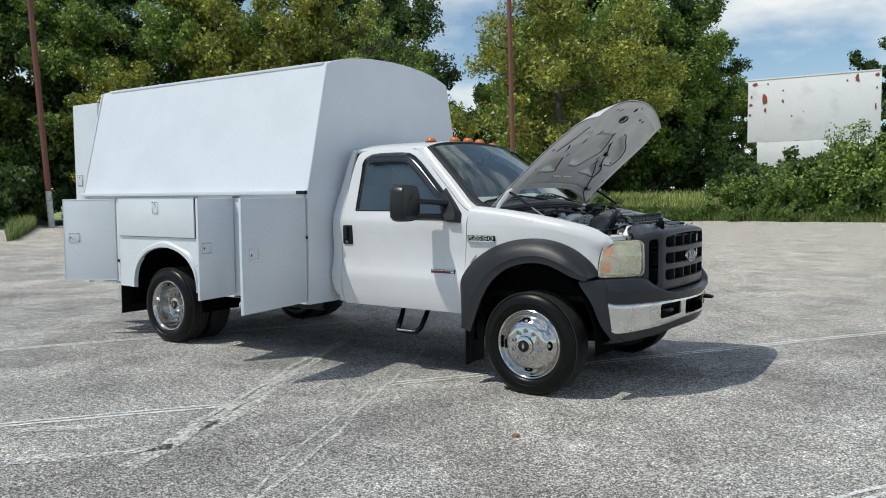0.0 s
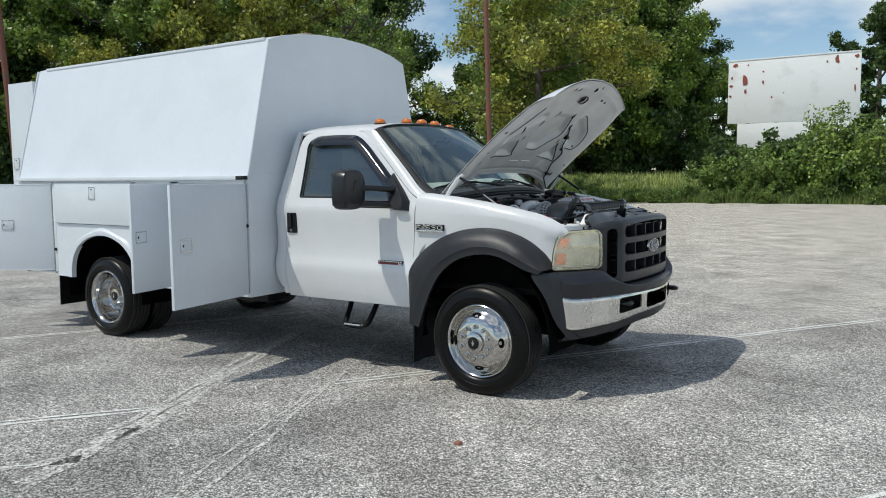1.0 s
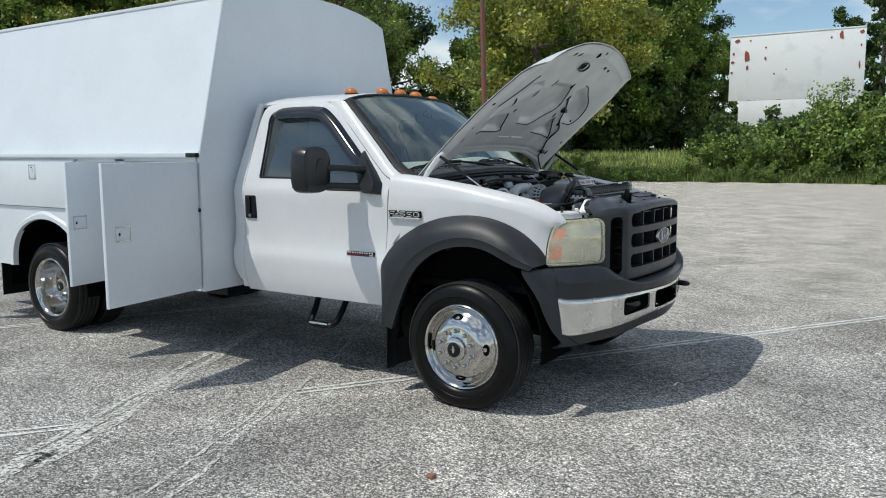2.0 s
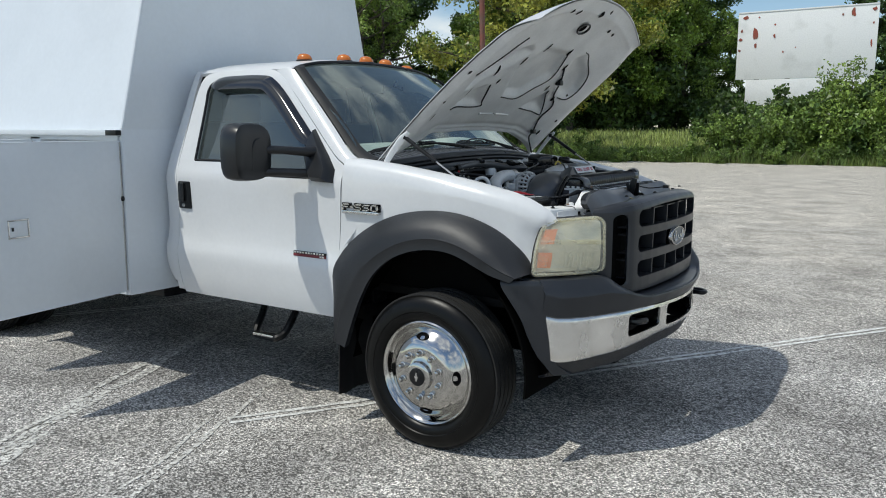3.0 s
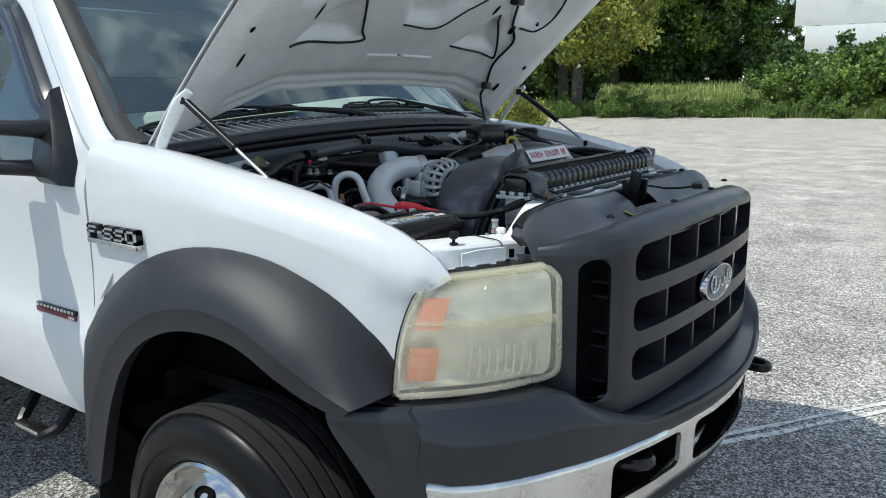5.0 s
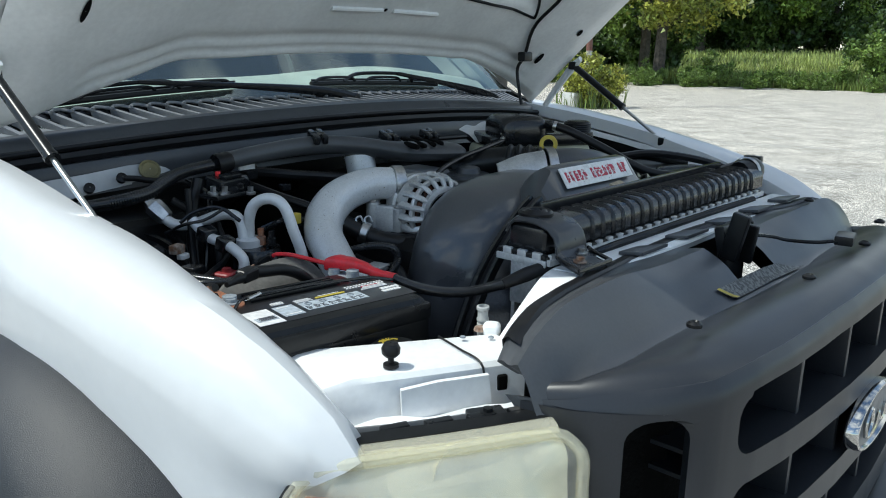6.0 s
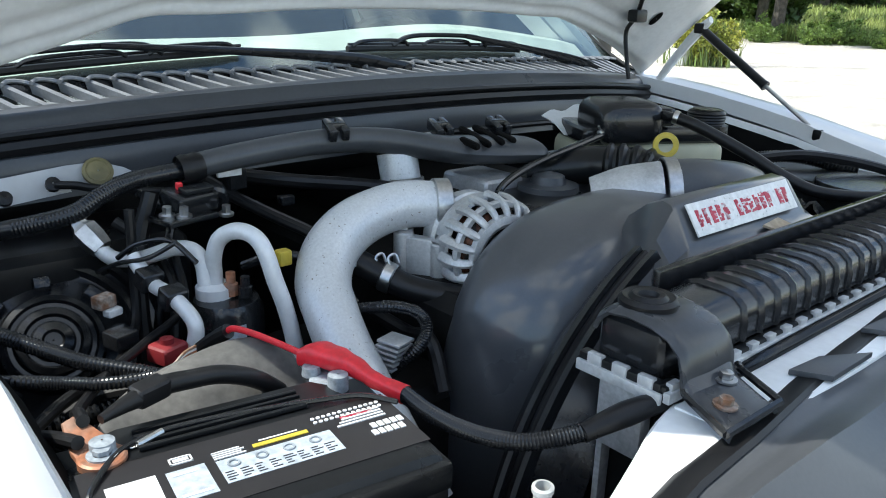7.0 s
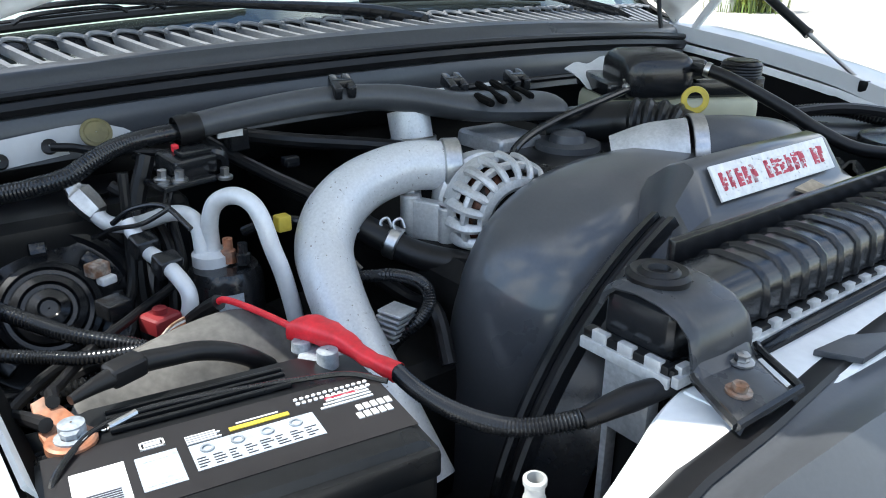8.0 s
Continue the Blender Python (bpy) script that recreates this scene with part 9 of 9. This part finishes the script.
lathe(bm, [(0.011, -0.02), (0.010, 0.012), (0.001, 0.013)], Matrix.Translation((0.262, -0.016, -0.006)), 16)
local("terminal", bm, LEAD, "lead post")
bm = B()
lathe(bm, [(0.001, 0.0045), (0.017, 0.0045), (0.019, 0.003), (0.019, -0.004)], Matrix.Translation((0.043, -0.048, 0.0)), 22)
prism(bm, [(0.026, -0.050, -0.003), (0.022, -0.030, -0.001), (0.020, -0.008, 0.014), (0.030, -0.004, 0.016), (0.042, -0.016, 0.010), (0.058, -0.040, 0.0)], (0, 0, 0.0045), 0.001)
clampn = local("terminal_clamp", bm, COPPER, "corroded copper clamp")
bm = B()
bolt(bm, (0.043, -0.049, 0.0045), (0, 0, 1), 0.0072, 0.006)
local("clamp_bolt", bm, LEAD, "", clampn)
bm = B()
rod(bm, (0.070, -0.046, 0.004), (0.092, -0.038, 0.006), 0.003, 8)
local("clamp_pin", bm, STEEL, "", clampn)

# cables and the padded cover behind the battery
part("lid_seam", tube(B(), [(0.300, -0.797, 1.234), (0.288, -0.791, 1.240), (0.265, -0.772, 1.242), (0.247, -0.749, 1.242), (0.242, -0.711, 1.242), (0.256, -0.650, 1.242), (0.277, -0.587, 1.242), (0.293, -0.552, 1.242), (0.320, -0.531, 1.240)], 0.0026, 8, 48), SATIN, battery, "raised black seam across the lid")
bm = B()
rows = []
ridge = glide([(0.225, -0.775, 1.205), (0.200, -0.757, 1.238), (0.158, -0.712, 1.243), (0.140, -0.655, 1.249), (0.134, -0.597, 1.252), (0.138, -0.558, 1.243), (0.155, -0.543, 1.228), (0.170, -0.540, 1.205)], 30)
for p in ridge:
    rows.append([p + Vector((-0.055, 0.012, -0.12)), p + Vector((-0.040, 0.010, -0.035)), p + Vector((-0.016, 0.004, -0.006)), p, p + Vector((0.018, -0.004, -0.004)), p + Vector((0.046, -0.010, -0.020)), p + Vector((0.078, -0.014, -0.050)), p + Vector((0.10, -0.016, -0.12))])
grid(bm, rows, thick=0.005)
part("battery_shield", bm, material("dusty_cover", (0.125, 0.120, 0.112), 0.65, second=(0.035, 0.036, 0.038), scale=5, grain=0.2, grain_scale=120), truck, "rounded dusty grey cover beside the battery")
neg = part("ground_cable", tube(B(), [(0.228, -0.762, 1.262), (0.218, -0.739, 1.263), (0.209, -0.718, 1.262), (0.202, -0.700, 1.262), (0.200, -0.675, 1.259), (0.200, -0.650, 1.256), (0.200, -0.625, 1.247), (0.197, -0.603, 1.233), (0.190, -0.580, 1.212)], [0.004, 0.007, 0.010, 0.0095, 0.0090, 0.0090, 0.0090, 0.0090, 0.0088], 12, 44), RUBBER, truck, "thick black battery cable")
bm = B()
soft_box(bm, (0.207, -0.714, 1.263), (0.021, 0.034, 0.019), yaw=18, pitch=6, bevel=0.006)
part("cable_joint", bm, RUBBER, neg)
round_bar("ground_wire", [(0.232, -0.782, 1.250), (0.205, -0.790, 1.244), (0.17, -0.800, 1.232), (0.12, -0.81, 1.205)], 0.006, RUBBER)
round_bar("ground_wire", [(0.215, -0.772, 1.258), (0.190, -0.768, 1.252), (0.135, -0.755, 1.226), (0.055, -0.703, 1.214), (-0.015, -0.637, 1.206), (-0.080, -0.563, 1.212), (-0.13, -0.55, 1.26)], 0.0055, RUBBER, 36)
part("loom", ribbed(B(), [(-0.06, -0.80, 1.25), (-0.036, -0.776, 1.243), (0.008, -0.745, 1.234), (0.041, -0.717, 1.225), (0.068, -0.675, 1.213), (0.09, -0.64, 1.20)], 0.0085, 0.0036, 12, 0.07), SATIN, truck, "black ribbed wiring loom")
part("loom", ribbed(B(), [(0.03, -0.83, 1.235), (0.070, -0.781, 1.236), (0.085, -0.752, 1.232), (0.100, -0.722, 1.228), (0.107, -0.679, 1.224), (0.106, -0.651, 1.224), (0.09, -0.62, 1.22)], 0.0065, 0.0036, 12, 0.07), SATIN, truck, "black ribbed wiring loom")
for k in range(4):
    round_bar("thin_wire", [(0.108, -0.662 + 0.002 * k, 1.228), (0.100, -0.640, 1.230 + 0.002 * k), (0.088, -0.622, 1.226 + 0.003 * k)], 0.0018, (RUST, COPPER, WHITE_LABEL, RUST)[k], 12, seg=6)
pos = part("positive_cable", tube(B(), [(0.088, -0.588, 1.240), (0.097, -0.583, 1.248), (0.127, -0.575, 1.251), (0.161, -0.561, 1.247), (0.194, -0.551, 1.244)], 0.0036, 10, 24), RED_PLASTIC, truck, "red battery cable with red boot")
bm = B()
path = glide([(0.190, -0.552, 1.244), (0.203, -0.543, 1.247), (0.225, -0.534, 1.247), (0.249, -0.527, 1.245), (0.270, -0.523, 1.240), (0.286, -0.517, 1.237), (0.303, -0.508, 1.232)], 24)
rows = []
for k, p in enumerate(path):
    t = k / 23
    a = interp(t, [(0, 0.006), (0.04, 0.0135), (0.22, 0.0150), (0.34, 0.0140), (0.44, 0.0095), (0.60, 0.0085), (0.72, 0.0070), (0.80, 0.0062), (0.84, 0.0080), (1, 0.0085)])
    b = interp(t, [(0, 0.006), (0.05, 0.0105), (0.15, 0.0120), (0.36, 0.0105), (0.50, 0.0080), (0.80, 0.0065), (1, 0.0085)])
    wob = 1 + 0.16 * noise.noise((t * 9, 0, 5))
    rows.append([p + Vector((0.25 * a * math.cos(q) * -1, a * math.copysign(abs(math.cos(q)) ** 0.6, math.cos(q)), b * math.copysign(abs(math.sin(q)) ** 0.6, math.sin(q)))) * wob for q in (math.tau * i / 16 for i in range(16))])
grid(bm, rows, closed=True)
bm.verts.ensure_lookup_table()
bm.faces.new([bm.verts[i] for i in range(16)])
part("terminal_boot", bm, RED_PLASTIC, pos, "soft red terminal boot")
part("cable_loom", ribbed(B(), [(0.296, -0.508, 1.233), (0.334, -0.509, 1.230), (0.370, -0.505, 1.229), (0.404, -0.497, 1.231), (0.434, -0.485, 1.236), (0.455, -0.463, 1.242), (0.470, -0.436, 1.247)], 0.0078, 0.0033, 12, 0.09), SATIN, truck, "black ribbed cable loom")
part("cable_loom", tube(B(), [(0.466, -0.446, 1.245), (0.472, -0.425, 1.250), (0.479, -0.403, 1.255), (0.489, -0.380, 1.261), (0.498, -0.345, 1.264), (0.506, -0.28, 1.266)], [0.0085, 0.0100, 0.0115, 0.0100, 0.009, 0.008], 12, 24), RUBBER, truck, "cable wrapped in black tape")
round_bar("cable_end", [(0.045, -0.605, 1.205), (0.062, -0.600, 1.220), (0.078, -0.592, 1.234), (0.092, -0.586, 1.244)], 0.0085, RUBBER, 16)
bm = B()
soft_box(bm, (0.222, -0.552, 1.229), (0.036, 0.022, 0.009), yaw=-35, bevel=0.004)
lathe(bm, [(0.010, 0.0), (0.009, 0.009), (0.001, 0.010)], Matrix.Translation((0.212, -0.556, 1.232)), 14)
part("terminal_clamp", bm, LEAD, battery, "grey lead clamp")

# ---- far side of the bay ----
bm = B()
soft_box(bm, (-0.062, 0.340, 1.272), (0.155, 0.29, 0.155), yaw=-27, bevel=0.026, seg=4)
degas = part("coolant_tank", bm, TANK, truck, "milky plastic coolant tank with black top")
bm = B()
soft_box(bm, (-0.064, 0.341, 1.361), (0.160, 0.292, 0.032), yaw=-27, bevel=0.012)
soft_box(bm, (-0.058, 0.272, 1.384), (0.132, 0.128, 0.080), yaw=-27, bevel=0.034, seg=4)
soft_box(bm, (-0.004, 0.318, 1.396), (0.060, 0.046, 0.034), yaw=-27, bevel=0.015)
rod(bm, (0.010, 0.300, 1.402), (0.056, 0.288, 1.400), 0.0085, 12)
part("tank_top", bm, SATIN, degas, "black tank top")
bm = B()
lathe(bm, [(0.048, -0.004), (0.048, 0.006), (0.041, 0.008)] + [(0.040 + 0.0012 * (k % 2), 0.010 + 0.003 * k) for k in range(8)] + [(0.036, 0.037), (0.001, 0.038)], Matrix.Translation((0.030, 0.420, 1.372)) @ Matrix.Scale(0.86, 4), 32)
part("tank_cap", bm, BLACK, degas, "black coolant cap")
bm = B()
lathe(bm, [(0.031, 0.0), (0.031, 0.0015), (0.001, 0.0015)], Matrix.Translation((0.030, 0.420, 1.4048)) @ Matrix.Scale(0.86, 4), 24)
part("cap_print", bm, material("worn_cap_print", (0.055, 0.055, 0.030), 0.5, vary=0.4, scale=70), degas)
part("coolant_hose", tube(B(), [(0.046, 0.286, 1.403), (0.073, 0.294, 1.396), (0.094, 0.302, 1.388), (0.134, 0.325, 1.367), (0.177, 0.341, 1.346), (0.222, 0.351, 1.324), (0.275, 0.372, 1.303), (0.33, 0.42, 1.298), (0.40, 0.47, 1.306)], 0.0105, 12, 40), RUBBER, truck, "black overflow hose")
bm = B()
lathe(bm, [(0.016, -0.006), (0.017, 0), (0.016, 0.006)], aim((0.052, 0.287, 1.402), (0.9, 0.3, -0.2)) @ Matrix.Scale(0.75, 4), 12)
part("hose_clamp", bm, STEEL, truck)
part("intake_tube", tube(B(), [(0.125, -0.020, 1.312), (0.160, 0.012, 1.324), (0.195, 0.045, 1.330)], [0.036, 0.044, 0.047], 20, 16), ALUMINIUM, truck, "grey intake elbow")
part("intake_tube", tube(B(), [(0.200, 0.050, 1.330), (0.230, 0.085, 1.332), (0.245, 0.14, 1.326), (0.240, 0.20, 1.312), (0.225, 0.26, 1.285)], [0.049, 0.050, 0.049, 0.047, 0.044], 20, 20), DUSTY, truck, "dark grey intake tube")
bm = B()
lathe(bm, [(0.050, -0.010), (0.0525, -0.009), (0.0525, 0.009), (0.050, 0.010)], aim((0.202, 0.052, 1.330), (0.66, 0.75, 0.06)), 28)
part("band_clamp", bm, STEEL, truck, "steel band clamp")
bm = B()
soft_box(bm, (-0.005, 0.01, 1.272), (0.17, 0.20, 0.05), yaw=30, bevel=0.02)
part("engine_cover", bm, BLACK, truck, "black engine cover")
bm = B()
lathe(bm, [(0.052, 0), (0.050, 0.014), (0.030, 0.016), (0.026, 0.028), (0.018, 0.031), (0.001, 0.031)], Matrix.Translation((-0.008, 0.030, 1.292)), 20)
part("oil_cap", bm, DUSTY, truck, "dark grey oil filler cap")
bm = B()
p = glide([(-0.09, 0.07, 1.305), (-0.016, 0.129, 1.322), (0.021, 0.145, 1.328), (0.067, 0.171, 1.328), (0.11, 0.19, 1.315)], 44)
tube(bm, p, [0.033 * (1 + (0.16 if ((k // 2) % 2 and 20 < k < 36) else 0)) for k in range(44)], 18)
part("bellows_hose", bm, BLACK, truck, "black hose with bellows")
part("vent_line", tube(B(), [(-0.035, 0.195, 1.367), (-0.031, 0.121, 1.355), (-0.028, 0.041, 1.342), (-0.023, -0.030, 1.326), (-0.012, -0.076, 1.311), (0.006, -0.098, 1.300), (0.02, -0.10, 1.26)], 0.0062, 10, 36), SATIN, truck, "thin black vent line")
bm = B()
soft_box(bm, (-0.036, 0.192, 1.369), (0.010, 0.012, 0.012), bevel=0.003)
rod(bm, (-0.036, 0.192, 1.372), (-0.040, 0.206, 1.384), 0.002, 6)
rod(bm, (-0.036, 0.192, 1.372), (-0.034, 0.182, 1.384), 0.002, 6)
part("line_clamp", bm, STEEL, truck)
bm = B()
dm = aim((0.092, 0.202, 1.368), (0.62, -0.78, 0.15))
lathe(bm, [(0.0120, -0.0035), (0.0205, -0.0035), (0.0215, 0.0), (0.0205, 0.0035), (0.0120, 0.0035), (0.0120, -0.0035)], dm, 28)
rod(bm, (0.092, 0.202, 1.348), (0.094, 0.199, 1.332), 0.0068, 8)
part("oil_dipstick", bm, YELLOW, truck, "yellow ring dipstick handle")
bm = B()
grid(bm, [[(-0.185 + 0.06 * f, y, 1.385 - 0.030 * f + 0.004 * math.sin(y * 90 + 4 * f) + 0.012 * (y - 0.2) / 0.15) for y in np.linspace(0.20, 0.36, 15)] for f in (0, 0.3, 0.6, 1)], thick=0.002)
part("foil_shield", bm, HOSE_WHITE, truck, "crumpled foil insulation")
bm = B()
soft_box(bm, (0.20, 0.66, 1.20), (0.34, 0.22, 0.16), bevel=0.03)
part("air_box", bm, BLACK, truck, "black air filter box")
bm = B()
lathe(bm, [(0.09, -0.01), (0.095, 0.0), (0.09, 0.012), (0.06, 0.014), (0.001, 0.016)], Matrix.Translation((0.27, 0.60, 1.275)), 24)
part("air_box_lid", bm, SATIN, truck)
part("loom", tube(B(), [(0.06, 0.56, 1.30), (0.14, 0.62, 1.315), (0.24, 0.70, 1.30), (0.34, 0.74, 1.27)], 0.010, 8, 24), RUBBER, truck)
part("loom", ribbed(B(), [(0.02, 0.60, 1.29), (0.10, 0.66, 1.30), (0.20, 0.72, 1.28)], 0.012), SATIN, truck)
bm = B()
soft_box(bm, (0.37, 0.745, 1.305), (0.045, 0.022, 0.030), bevel=0.005)
part("hood_bumper", bm, RUBBER, truck, "black rubber hood stop")
bm = B()
rows = []
for y, x0, x1, z in ((0.855, 0.425, 0.50, 1.180), (0.76, 0.430, 0.530, 1.202), (0.64, 0.440, 0.560, 1.202), (0.50, 0.452, 0.60, 1.20)):
    rows.append([(x0, y, z - 0.035), (x0, y, z), (x1, y, z - 0.004), (x1 + 0.012, y, z - 0.075), (0.66, y, z - 0.08)])
grid(bm, rows, thick=0.004)
part("side_shelf", bm, INNER_PAINT, core)
